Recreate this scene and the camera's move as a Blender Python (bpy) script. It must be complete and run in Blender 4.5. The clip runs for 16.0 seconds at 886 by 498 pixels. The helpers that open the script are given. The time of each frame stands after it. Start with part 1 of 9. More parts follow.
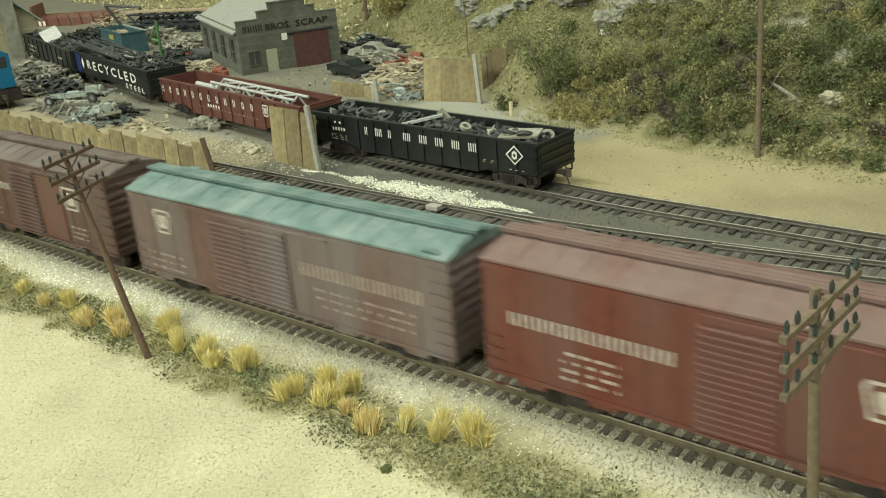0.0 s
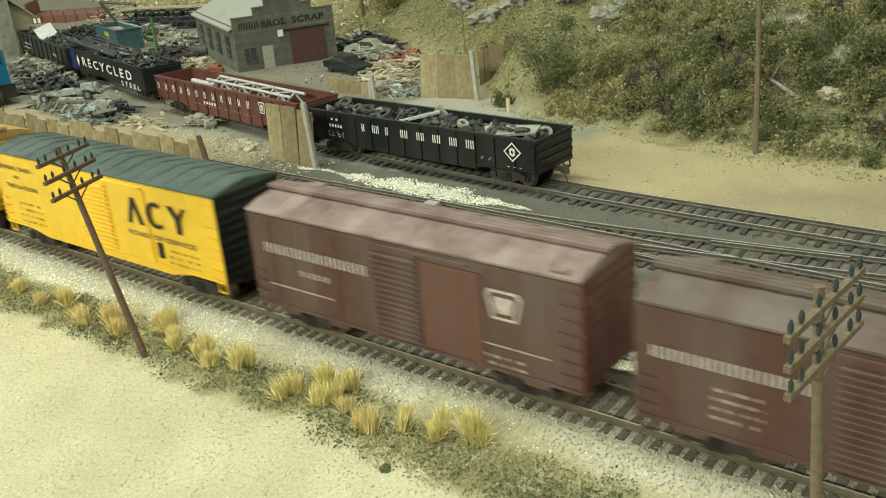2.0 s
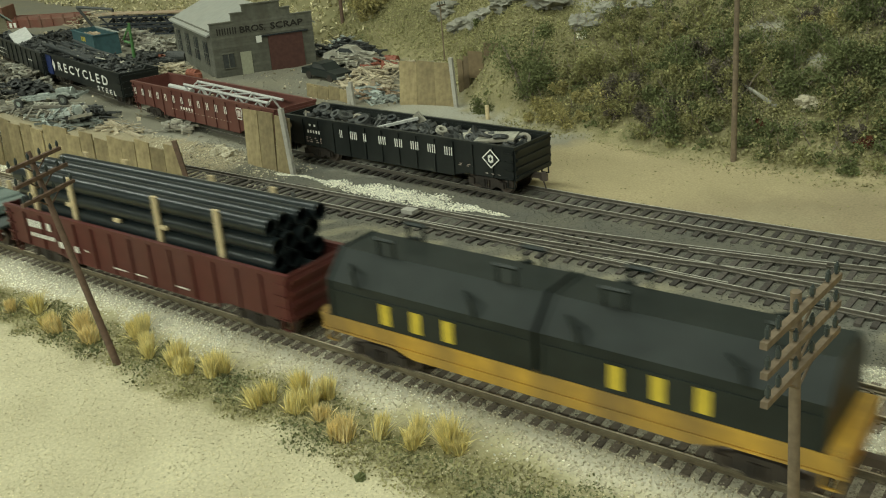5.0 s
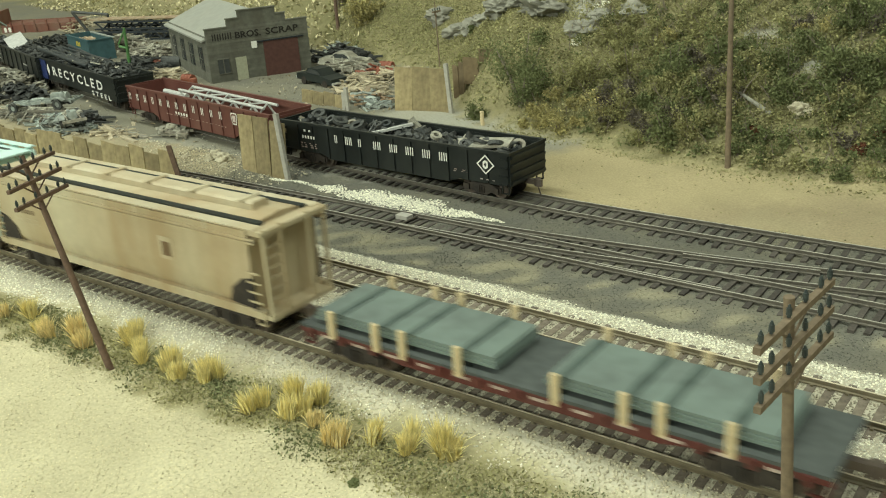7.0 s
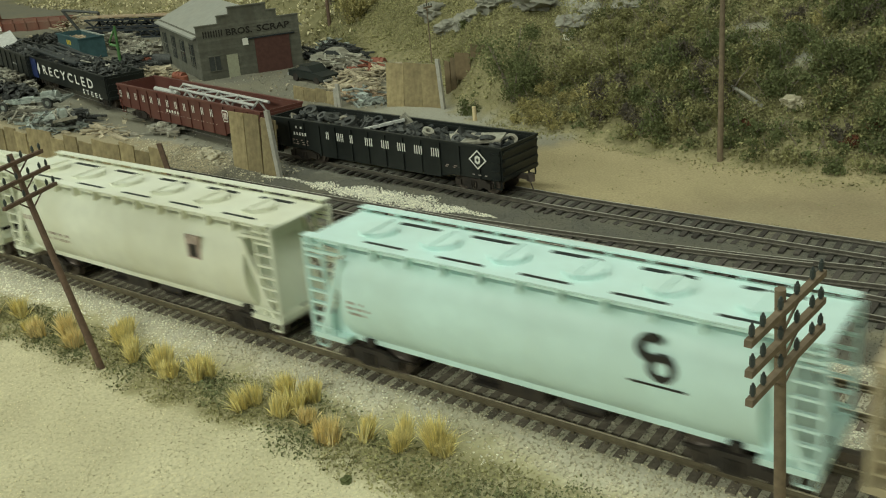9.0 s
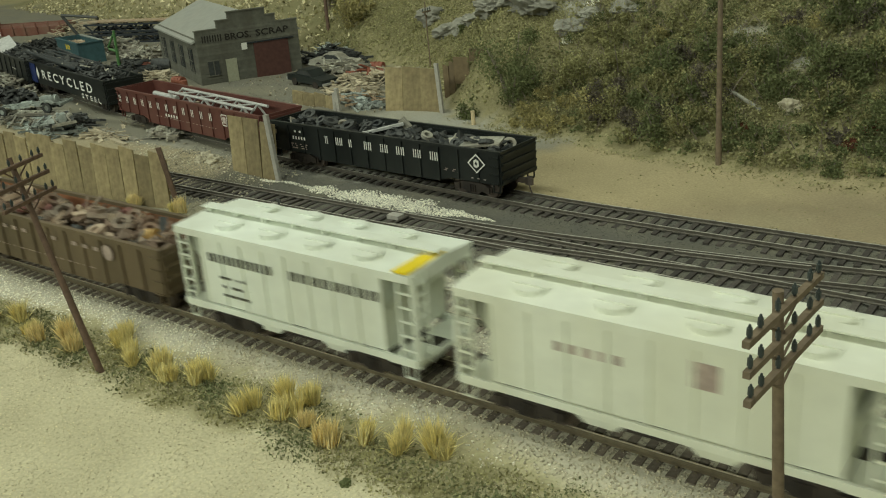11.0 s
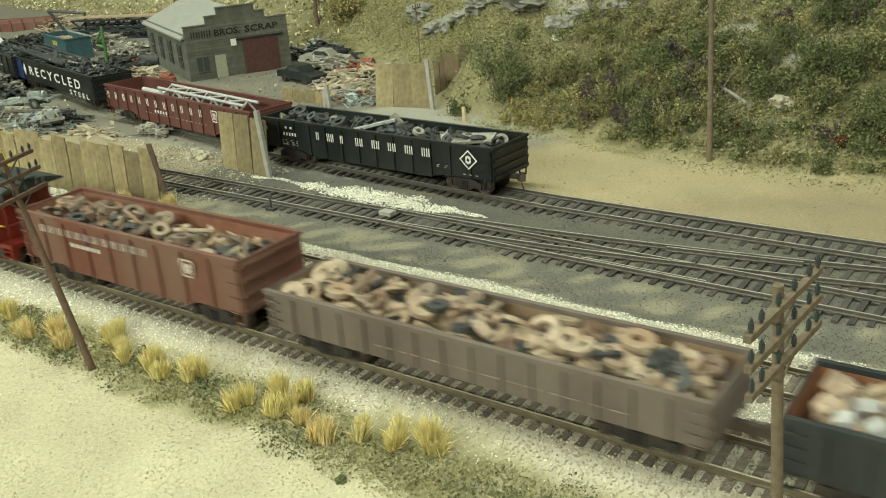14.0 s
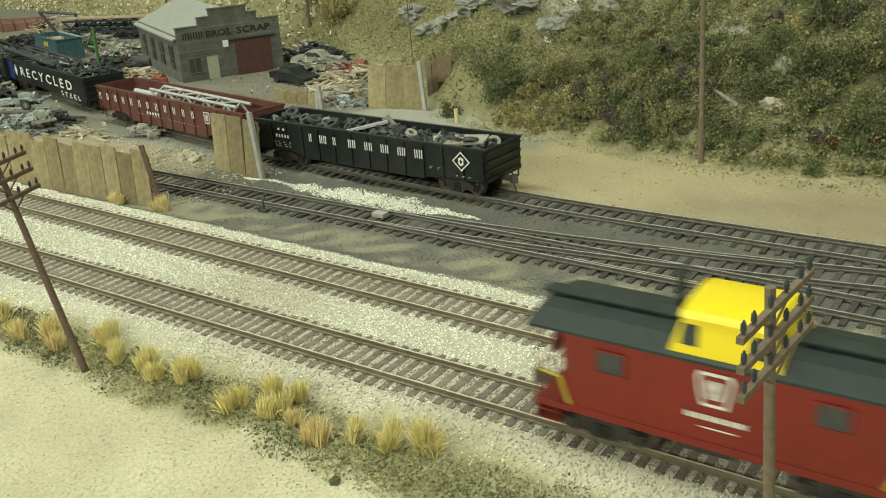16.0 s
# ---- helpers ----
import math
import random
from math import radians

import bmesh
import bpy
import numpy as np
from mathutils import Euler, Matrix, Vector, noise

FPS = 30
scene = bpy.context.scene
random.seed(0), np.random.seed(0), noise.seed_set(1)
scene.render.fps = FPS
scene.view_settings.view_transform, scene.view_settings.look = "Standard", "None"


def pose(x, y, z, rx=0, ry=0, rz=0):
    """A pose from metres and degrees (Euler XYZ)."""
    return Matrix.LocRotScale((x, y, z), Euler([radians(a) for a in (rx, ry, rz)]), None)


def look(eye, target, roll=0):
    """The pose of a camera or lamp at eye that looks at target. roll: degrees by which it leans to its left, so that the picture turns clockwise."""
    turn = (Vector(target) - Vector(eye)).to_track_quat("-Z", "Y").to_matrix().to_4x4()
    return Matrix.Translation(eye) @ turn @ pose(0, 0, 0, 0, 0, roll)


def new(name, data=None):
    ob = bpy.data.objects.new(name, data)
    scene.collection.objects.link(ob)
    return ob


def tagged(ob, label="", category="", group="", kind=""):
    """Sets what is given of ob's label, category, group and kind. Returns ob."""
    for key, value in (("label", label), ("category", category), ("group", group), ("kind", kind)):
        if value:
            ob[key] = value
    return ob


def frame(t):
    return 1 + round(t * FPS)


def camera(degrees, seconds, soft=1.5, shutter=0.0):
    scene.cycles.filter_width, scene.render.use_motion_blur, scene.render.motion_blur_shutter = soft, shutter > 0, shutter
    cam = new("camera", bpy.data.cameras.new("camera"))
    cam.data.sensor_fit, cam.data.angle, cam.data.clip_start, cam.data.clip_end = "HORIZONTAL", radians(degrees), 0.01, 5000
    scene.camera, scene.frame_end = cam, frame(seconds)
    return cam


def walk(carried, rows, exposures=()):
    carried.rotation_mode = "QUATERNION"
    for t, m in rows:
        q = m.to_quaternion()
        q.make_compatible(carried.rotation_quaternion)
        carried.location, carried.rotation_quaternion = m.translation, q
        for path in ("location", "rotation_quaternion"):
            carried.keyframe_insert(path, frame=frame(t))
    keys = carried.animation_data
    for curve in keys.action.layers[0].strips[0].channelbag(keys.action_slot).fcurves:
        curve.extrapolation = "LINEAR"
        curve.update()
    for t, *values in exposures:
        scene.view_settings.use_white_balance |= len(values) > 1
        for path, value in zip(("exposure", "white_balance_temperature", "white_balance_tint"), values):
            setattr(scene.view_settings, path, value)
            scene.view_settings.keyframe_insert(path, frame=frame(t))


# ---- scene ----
cam = camera(50.56, 16.0, soft=1.1, shutter=0.5)
PATH = [
    (0, (0.1615, -0.2376, 0.1655), (-0.4297, 0.4780, -0.2064), -4.82),
    (0.5, (0.1627, -0.2376, 0.1649), (-0.4283, 0.4759, -0.2114), -4.81),
    (1, (0.1634, -0.2370, 0.1659), (-0.4275, 0.4765, -0.2107), -4.97),
    (1.5, (0.1616, -0.2364, 0.1665), (-0.4274, 0.4787, -0.2099), -4.84),
    (2, (0.1597, -0.2365, 0.1653), (-0.4279, 0.4802, -0.2103), -4.88),
    (2.5, (0.1597, -0.2357, 0.1645), (-0.4243, 0.4837, -0.2117), -4.60),
    (3, (0.1595, -0.2345, 0.1637), (-0.4207, 0.4882, -0.2119), -4.43),
    (3.5, (0.1598, -0.2339, 0.1643), (-0.4172, 0.4918, -0.2104), -4.51),
    (4, (0.1595, -0.2340, 0.1641), (-0.4149, 0.4950, -0.2084), -4.36),
    (6.5, (0.1590, -0.2338, 0.1633), (-0.4111, 0.5020, -0.2021), -4.19),
    (7, (0.1593, -0.2338, 0.1633), (-0.4097, 0.5037, -0.2004), -4.02),
    (7.5, (0.1600, -0.2336, 0.1628), (-0.4084, 0.5043, -0.2011), -4.26),
    (8, (0.1591, -0.2340, 0.1624), (-0.4078, 0.5041, -0.2034), -4.46),
    (8.5, (0.1595, -0.2331, 0.1621), (-0.4058, 0.5053, -0.2055), -4.51),
    (9, (0.1594, -0.2321, 0.1623), (-0.4045, 0.5075, -0.2052), -4.38),
    (11.5, (0.1599, -0.2328, 0.1620), (-0.4035, 0.5096, -0.2004), -4.53),
    (12, (0.1598, -0.2326, 0.1618), (-0.4027, 0.5103, -0.2010), -4.74),
    (12.5, (0.1597, -0.2331, 0.1617), (-0.4010, 0.5100, -0.2035), -4.73),
    (13, (0.1594, -0.2334, 0.1617), (-0.3991, 0.5110, -0.2040), -4.61),
    (13.5, (0.1584, -0.2334, 0.1617), (-0.3970, 0.5127, -0.2055), -4.38),
    (14, (0.1576, -0.2337, 0.1617), (-0.3951, 0.5146, -0.2053), -4.19),
    (14.5, (0.1575, -0.2333, 0.1617), (-0.3916, 0.5173, -0.2057), -4.05),
    (15, (0.1584, -0.2329, 0.1615), (-0.3880, 0.5198, -0.2056), -3.91),
    (15.5, (0.1582, -0.2331, 0.1616), (-0.3866, 0.5206, -0.2059), -3.96),
    (16, (0.1576, -0.2348, 0.1623), (-0.3879, 0.5190, -0.2041), -3.99),
]
walk(cam, [(t, look(e, g, r)) for t, e, g, r in PATH],
     exposures=[(0, 0.23), (1, 0.23), (1.5, 0.26), (2, 0.26), (2.5, 0.14), (3, -0.12), (3.5, -0.31), (4.2, -0.33), (6.3, 0.20), (6.5, 0.25), (7, 0.15), (7.5, 0.10), (8, -0.05),
                (8.5, -0.30), (9, -0.45), (9.2, -0.50), (11.3, -0.55), (11.5, -0.50), (12, -0.30), (12.5, 0.10), (13, 0.17), (14, 0.22), (15, 0.22), (15.5, 0.20), (16, 0.08)])

# ---------- room light: ceiling tubes over the layout, plus an added front fill ---
world = bpy.data.worlds.new("room_air")
scene.world = world
world.use_nodes = True
world.node_tree.nodes["Background"].inputs[0].default_value = (1.0, 0.97, 0.86, 1)
world.node_tree.nodes["Background"].inputs[1].default_value = 0.012
# one row of tubes over the layout; an added fill row across the aisle behind the camera brightens car sides
TUBES_AND_FILL = [(-2.2, -2.32, 1.30, 23.0), (-0.9, -2.32, 1.30, 23.0), (0.4, -2.32, 1.30, 23.0), (-1.9, 0.03, 1.36, 10.2), (-0.5, 0.03, 1.36, 10.2), (0.9, 0.03, 1.36, 10.2)]
for tx, ty, tz, power in TUBES_AND_FILL:
    ld = bpy.data.lights.new("tube_and_front_fill_light", "AREA")
    ld.shape, ld.size, ld.size_y, ld.energy, ld.color = "RECTANGLE", 1.22, 0.32, power, (0.90, 0.99, 0.845)
    new("tube_and_front_fill_light", ld).matrix_world = look((tx, ty, tz), (tx, 0.05, 0))


# ---------- materials ----------
def mat(name, col, rough=0.6, metal=0.0, var=0.12, scale=400.0, dirt=None, dirt_amt=0.0, dirt_scale=40.0, bump=0.0,
        streak=False, spec=0.4, island=0.0, rand=0.0, attr=False):
    """Colour with fine grain, broad dirt and relief, at real size."""
    m = bpy.data.materials.new(name)
    m.use_nodes = True
    nt = m.node_tree
    N, L = nt.nodes, nt.links
    b = N["Principled BSDF"]
    b.inputs["Roughness"].default_value, b.inputs["Metallic"].default_value = rough, metal
    b.inputs["Specular IOR Level"].default_value = spec
    tc = N.new("ShaderNodeTexCoord")
    n1 = N.new("ShaderNodeTexNoise")
    n1.inputs["Scale"].default_value, n1.inputs["Detail"].default_value = scale, 4
    L.new(tc.outputs["Object"], n1.inputs["Vector"])
    mx = N.new("ShaderNodeMix")
    mx.data_type, mx.blend_type = "RGBA", "MULTIPLY"
    mx.inputs[0].default_value = 1.0
    ramp = N.new("ShaderNodeMapRange")
    ramp.inputs[1].default_value, ramp.inputs[2].default_value = 0.3, 0.7
    ramp.inputs[3].default_value, ramp.inputs[4].default_value = 1 - var, 1 + var
    L.new(n1.outputs["Fac"], ramp.inputs[0])
    if attr:
        at = N.new("ShaderNodeAttribute")
        at.attribute_name = "zone"
        L.new(at.outputs["Color"], mx.inputs[6])
    else:
        mx.inputs[6].default_value = (*col, 1)
    L.new(ramp.outputs[0], mx.inputs[7])
    out = mx.outputs[2]
    if island or rand:
        if island:
            r = N.new("ShaderNodeNewGeometry").outputs["Random Per Island"]
        else:
            r = N.new("ShaderNodeObjectInfo").outputs["Random"]
        mr = N.new("ShaderNodeMapRange")
        k = island or rand
        mr.inputs[3].default_value, mr.inputs[4].default_value = 1 - k, 1 + k
        L.new(r, mr.inputs[0])
        m3 = N.new("ShaderNodeMix")
        m3.data_type, m3.blend_type = "RGBA", "MULTIPLY"
        m3.inputs[0].default_value = 1.0
        L.new(out, m3.inputs[6])
        L.new(mr.outputs[0], m3.inputs[7])
        out = m3.outputs[2]
    if dirt:
        n2 = N.new("ShaderNodeTexNoise")
        n2.inputs["Scale"].default_value, n2.inputs["Detail"].default_value = dirt_scale, 6
        if streak:
            mp = N.new("ShaderNodeMapping")
            mp.inputs["Scale"].default_value = (1.0, 1.0, 0.18)
            L.new(tc.outputs["Object"], mp.inputs["Vector"])
            L.new(mp.outputs[0], n2.inputs["Vector"])
        else:
            L.new(tc.outputs["Object"], n2.inputs["Vector"])
        r2 = N.new("ShaderNodeMapRange")
        r2.inputs[1].default_value, r2.inputs[2].default_value = 0.38, 0.68
        r2.inputs[3].default_value, r2.inputs[4].default_value = 0.0, dirt_amt
        L.new(n2.outputs["Fac"], r2.inputs[0])
        m2 = N.new("ShaderNodeMix")
        m2.data_type = "RGBA"
        L.new(r2.outputs[0], m2.inputs[0])
        L.new(out, m2.inputs[6])
        m2.inputs[7].default_value = (*dirt, 1)
        out = m2.outputs[2]
    L.new(out, b.inputs["Base Color"])
    if bump:
        bp = N.new("ShaderNodeBump")
        bp.inputs["Strength"].default_value, bp.inputs["Distance"].default_value = 0.8, bump
        L.new(n1.outputs["Fac"], bp.inputs["Height"])
        L.new(bp.outputs[0], b.inputs["Normal"])
    return m


DUST = (0.30, 0.24, 0.17)
M = dict(
    ground=mat("layered_scenery", (1, 1, 1), 0.95, var=0.15, scale=800, bump=0.0004, attr=True, dirt=(0.30, 0.26, 0.15), dirt_amt=0.22, dirt_scale=28, spec=0.1),
    ballast=mat("limestone_ballast", (0.80, 0.775, 0.635), 0.9, var=0.14, scale=500, island=0.30, spec=0.15),
    cinder=mat("cinder_ballast", (0.150, 0.147, 0.122), 0.9, var=0.2, scale=500, island=0.40, spec=0.15),
    cindertan=mat("dusty_tan_cinders", (0.34, 0.315, 0.22), 0.9, var=0.15, scale=500, island=0.25, spec=0.1),
    ballasttan=mat("grey_tan_ballast", (0.545, 0.495, 0.36), 0.9, var=0.14, scale=500, island=0.30, spec=0.15),
    ballastbrown=mat("soiled_ballast", (0.36, 0.325, 0.25), 0.9, var=0.12, scale=500, island=0.34, spec=0.15),
    sandgrain=mat("sand_grains", (0.66, 0.60, 0.40), 0.95, var=0.1, scale=500, island=0.36, spec=0.1),
    sandpebble=mat("brown_sand_pebbles", (0.40, 0.345, 0.22), 0.95, var=0.15, scale=500, island=0.3, spec=0.1),
    rail=mat("weathered_rail", (0.185, 0.155, 0.098), 0.5, 0.1, var=0.2, scale=300, dirt=(0.10, 0.08, 0.05), dirt_amt=0.5),
    # worn rail heads: pale colour, hardly metallic, paints in the bright glint
    railtop=mat("worn_rail_head_shine", (0.62, 0.55, 0.40), 0.3, 0.0, var=0.12, scale=200),
    yardtop=mat("dull_yard_rail_head_shine", (0.50, 0.48, 0.40), 0.35, 0.1, var=0.25, scale=120),
    yardrail=mat("yard_rail", (0.145, 0.130, 0.105), 0.5, 0.3, var=0.2, scale=300),
    tie=mat("brown_tie", (0.175, 0.145, 0.112), 0.85, var=0.25, scale=700, rand=0.28, dirt=(0.29, 0.25, 0.185), dirt_amt=0.5, dirt_scale=200),
    yardtie=mat("dark_tie", (0.075, 0.065, 0.055), 0.9, var=0.25, scale=700, island=0.35),
    # running gear; also the painted shade of hopper bays
    black=mat("dark_gear_and_bay_shade", (0.024, 0.020, 0.017), 0.7, var=0.3, scale=500, dirt=(0.070, 0.054, 0.040), dirt_amt=0.6, dirt_scale=120),
    wheel=mat("wheel_steel", (0.16, 0.13, 0.11), 0.45, 0.6),
    oxred=mat("oxide_red_paint", (0.155, 0.042, 0.028), 0.55, var=0.14, scale=250, dirt=(0.165, 0.092, 0.078), dirt_amt=0.75, dirt_scale=45, streak=True),
    oxmid=mat("brownish_red_door_paint", (0.150, 0.052, 0.036), 0.55, var=0.14, scale=250, dirt=(0.14, 0.085, 0.07), dirt_amt=0.7, dirt_scale=60, streak=True),
    tanin=mat("dusty_tan_interior", (0.31, 0.225, 0.14), 0.8, var=0.18, scale=200, dirt=(0.24, 0.14, 0.08), dirt_amt=0.6),
    ochre=mat("soiled_ochre_frame_paint", (0.56, 0.335, 0.055), 0.5, var=0.12, scale=200, dirt=(0.20, 0.135, 0.06), dirt_amt=0.85, dirt_scale=55, streak=True),
    oxbrown=mat("brown_red_paint", (0.100, 0.046, 0.036), 0.6, var=0.15, scale=250, dirt=(0.150, 0.105, 0.090), dirt_amt=0.8, dirt_scale=45, streak=True),
    oxgrey=mat("faded_red_grey_paint", (0.165, 0.092, 0.076), 0.6, var=0.14, scale=250, dirt=(0.21, 0.19, 0.185), dirt_amt=0.7, dirt_scale=34, streak=True),
    roofgrey=mat("dusty_mauve_roof", (0.20, 0.125, 0.110), 0.55, var=0.14, scale=200, dirt=(0.36, 0.28, 0.255), dirt_amt=0.8, dirt_scale=75),
    roofred=mat("dusty_red_roof", (0.20, 0.115, 0.098), 0.6, var=0.12, scale=200, dirt=(0.25, 0.19, 0.17), dirt_amt=0.6, dirt_scale=40),
    roofbrown=mat("dusty_brown_roof", (0.125, 0.085, 0.072), 0.6, var=0.14, scale=200, dirt=(0.21, 0.175, 0.155), dirt_amt=0.6, dirt_scale=55),
    teal=mat("teal_roof_paint", (0.13, 0.20, 0.185), 0.5, var=0.14, scale=200, dirt=(0.27, 0.33, 0.31), dirt_amt=0.8, dirt_scale=80),
    yellow=mat("chrome_yellow_paint", (0.95, 0.590, 0.045), 0.42, var=0.06, scale=200, dirt=(0.76, 0.48, 0.07), dirt_amt=0.4, dirt_scale=50, streak=True),
    yellow2=mat("golden_yellow_paint", (0.88, 0.46, 0.03), 0.42, var=0.07, scale=200, dirt=(0.64, 0.37, 0.06), dirt_amt=0.45, dirt_scale=50, streak=True),
    yelroof=mat("dusty_yellow_roof", (0.60, 0.36, 0.07), 0.55, var=0.12, scale=200, dirt=(0.46, 0.34, 0.17), dirt_amt=0.8, dirt_scale=50),
    greenroof=mat("dark_green_roof", (0.060, 0.085, 0.075), 0.5, var=0.2, scale=200, dirt=(0.13, 0.17, 0.15), dirt_amt=0.5, dirt_scale=70),
    cabroof=mat("black_green_roof", (0.030, 0.040, 0.036), 0.5, var=0.2, scale=200),
    cabred=mat("caboose_red_paint", (0.235, 0.026, 0.017), 0.45, var=0.08, scale=200, dirt=(0.15, 0.03, 0.02), dirt_amt=0.45),
    cabyellow=mat("cupola_yellow_paint", (0.88, 0.66, 0.015), 0.35, var=0.04, scale=200),
    # coil hoods; also the painted shade of hopper roof slots
    hood=mat("black_hood_paint_and_slot_shade", (0.011, 0.016, 0.014), 0.5, var=0.2, scale=150, dirt=(0.034, 0.040, 0.036), dirt_amt=0.5),
    tan=mat("weathered_tan_paint", (0.52, 0.46, 0.315), 0.55, var=0.08, scale=200, dirt=(0.37, 0.255, 0.130), dirt_amt=0.75, dirt_scale=38, streak=True),
    tanroof=mat("dusty_tan_roof", (0.52, 0.46, 0.32), 0.6, var=0.1, scale=200, dirt=(0.42, 0.30, 0.16), dirt_amt=0.6),
    mint=mat("mint_green_paint", (0.66, 0.88, 0.84), 0.4, var=0.04, scale=150, dirt=(0.58, 0.74, 0.68), dirt_amt=0.5, streak=True),
    cream=mat("cream_paint", (0.80, 0.82, 0.69), 0.45, var=0.05, scale=150, dirt=(0.68, 0.68, 0.52), dirt_amt=0.6, streak=True),
    white=mat("off_white_paint", (0.82, 0.86, 0.75), 0.5, var=0.05, scale=150, dirt=(0.62, 0.63, 0.51), dirt_amt=0.5, streak=True),
    gonbrown=mat("olive_brown_paint", (0.118, 0.088, 0.050), 0.6, var=0.12, scale=200, dirt=(0.20, 0.145, 0.085), dirt_amt=0.6, streak=True),
    gongreen=mat("blackish_green_paint", (0.026, 0.031, 0.033), 0.5, var=0.15, scale=200, dirt=(0.07, 0.072, 0.066), dirt_amt=0.6, streak=True),
    gongrey=mat("grey_brown_paint", (0.150, 0.114, 0.092), 0.65, var=0.12, scale=200, dirt=(0.215, 0.175, 0.14), dirt_amt=0.7, streak=True),
    gonred=mat("rusty_red_paint", (0.175, 0.062, 0.042), 0.6, var=0.12, scale=200, dirt=(0.21, 0.130, 0.095), dirt_amt=0.75, streak=True),
    maroon=mat("maroon_paint", (0.100, 0.024, 0.020), 0.5, var=0.1, scale=200, dirt=(0.11, 0.05, 0.042), dirt_amt=0.5, streak=True),
    rustin=mat("rust_orange_interior", (0.30, 0.125, 0.058), 0.8, var=0.18, scale=200, dirt=(0.25, 0.17, 0.10), dirt_amt=0.7),
    brick_in=mat("rusty_pink_interior", (0.30, 0.125, 0.075), 0.8, var=0.18, scale=200, dirt=(0.30, 0.18, 0.12), dirt_amt=0.6),
    gonblack=mat("glossy_black_paint", (0.012, 0.015, 0.014), 0.42, var=0.2, scale=200, dirt=(0.032, 0.035, 0.032), dirt_amt=0.5, streak=True),
    pennred=mat("fresh_oxide_paint", (0.125, 0.043, 0.034), 0.5, var=0.1, scale=200, dirt=(0.165, 0.075, 0.058), dirt_amt=0.6, streak=True),
    blue=mat("deep_blue_paint", (0.02, 0.035, 0.13), 0.45),
    locoblue=mat("sky_blue_paint", (0.015, 0.17, 0.33), 0.4, var=0.06),
    pipe=mat("black_pipe", (0.014, 0.019, 0.020), 0.3, var=0.2, scale=100),
    slab=mat("green_steel_slab", (0.145, 0.180, 0.163), 0.5, var=0.15, scale=150, dirt=(0.19, 0.25, 0.22), dirt_amt=0.6),
    deck=mat("dark_plank_deck", (0.075, 0.085, 0.080), 0.8, var=0.2, scale=200),
    inkpale=mat("thin_brown_lettering", (0.40, 0.25, 0.04), 0.6),
    stake=mat("pale_wood_stake", (0.62, 0.50, 0.30), 0.8, var=0.12, scale=600),
    ink=mat("white_lettering", (0.80, 0.79, 0.72), 0.6, var=0.05),
    inkdim=mat("faded_lettering", (0.42, 0.33, 0.28), 0.7, var=0.25, scale=300),
    inkmid=mat("worn_white_lettering", (0.55, 0.48, 0.43), 0.7, var=0.3, scale=500),
    inkblack=mat("black_lettering", (0.025, 0.022, 0.018), 0.6),
    inkblue=mat("blue_lettering", (0.16, 0.10, 0.05), 0.6),
    inkgold=mat("yellow_lettering", (0.62, 0.47, 0.05), 0.6),
    scrappale=mat("pale_scrap_blocks", (0.47, 0.37, 0.265), 0.7, var=0.2, scale=300, island=0.35, dirt=(0.33, 0.19, 0.11), dirt_amt=0.6, dirt_scale=90),
    scrap=mat("brown_scrap", (0.215, 0.17, 0.125), 0.8, var=0.25, scale=400, island=0.45, dirt=(0.24, 0.10, 0.045), dirt_amt=0.5, dirt_scale=60),
    scrapdark=mat("grey_scrap", (0.060, 0.062, 0.058), 0.55, 0.1, var=0.3, scale=400, island=0.5),
    scraptan=mat("tan_scrap_blocks", (0.40, 0.325, 0.225), 0.8, var=0.2, scale=300, island=0.35, dirt=(0.33, 0.18, 0.09), dirt_amt=0.6, dirt_scale=90),
    brass=mat("brass_scrap", (0.75, 0.50, 0.20), 0.35, 0.8),
    silver=mat("silver_truss_paint", (0.52, 0.52, 0.49), 0.5, 0.2, var=0.15),
    pole=mat("creosoted_pole", (0.135, 0.085, 0.058), 0.75, var=0.2, scale=500),
    polegrey=mat("weathered_pole", (0.185, 0.140, 0.092), 0.85, var=0.2, scale=500),
    insul=mat("dark_insulator", (0.045, 0.055, 0.052), 0.35),
    fence=mat("weathered_fence_board", (0.34, 0.275, 0.145), 0.85, var=0.25, scale=260, rand=0.30, dirt=(0.15, 0.105, 0.058), dirt_amt=0.8, dirt_scale=70, streak=True),
    # darker copy of the fence boards, with shade put into the colour
    fenceshade=mat("shaded_fence_board", (0.17, 0.125, 0.07), 0.85, var=0.2, scale=300, rand=0.2),
    post=mat("silver_grey_post", (0.40, 0.38, 0.33), 0.8, var=0.15, scale=500),
    shed=mat("grey_clapboard", (0.135, 0.134, 0.106), 0.85, var=0.2, scale=260, rand=0.16, dirt=(0.085, 0.080, 0.060), dirt_amt=0.6, dirt_scale=60, streak=True),
    shedroof=mat("pale_metal_roof", (0.323, 0.327, 0.289), 0.6, var=0.1, scale=150, dirt=(0.34, 0.33, 0.28), dirt_amt=0.5),
    barn=mat("barn_red_door", (0.095, 0.042, 0.034), 0.8, var=0.15, scale=300),
    paledoor=mat("pale_green_door", (0.36, 0.36, 0.26), 0.7, var=0.1),
    glass=mat("dusty_window_glass", (0.05, 0.055, 0.055), 0.2, var=0.2, spec=0.6),
    rock=mat("grey_rock", (0.285, 0.278, 0.225), 0.9, var=0.3, scale=120, bump=0.002, dirt=(0.21, 0.20, 0.165), dirt_amt=0.7),
    leafolive=mat("olive_foliage", (0.265, 0.252, 0.113), 0.9, var=0.15, scale=90, island=0.34, spec=0.1),
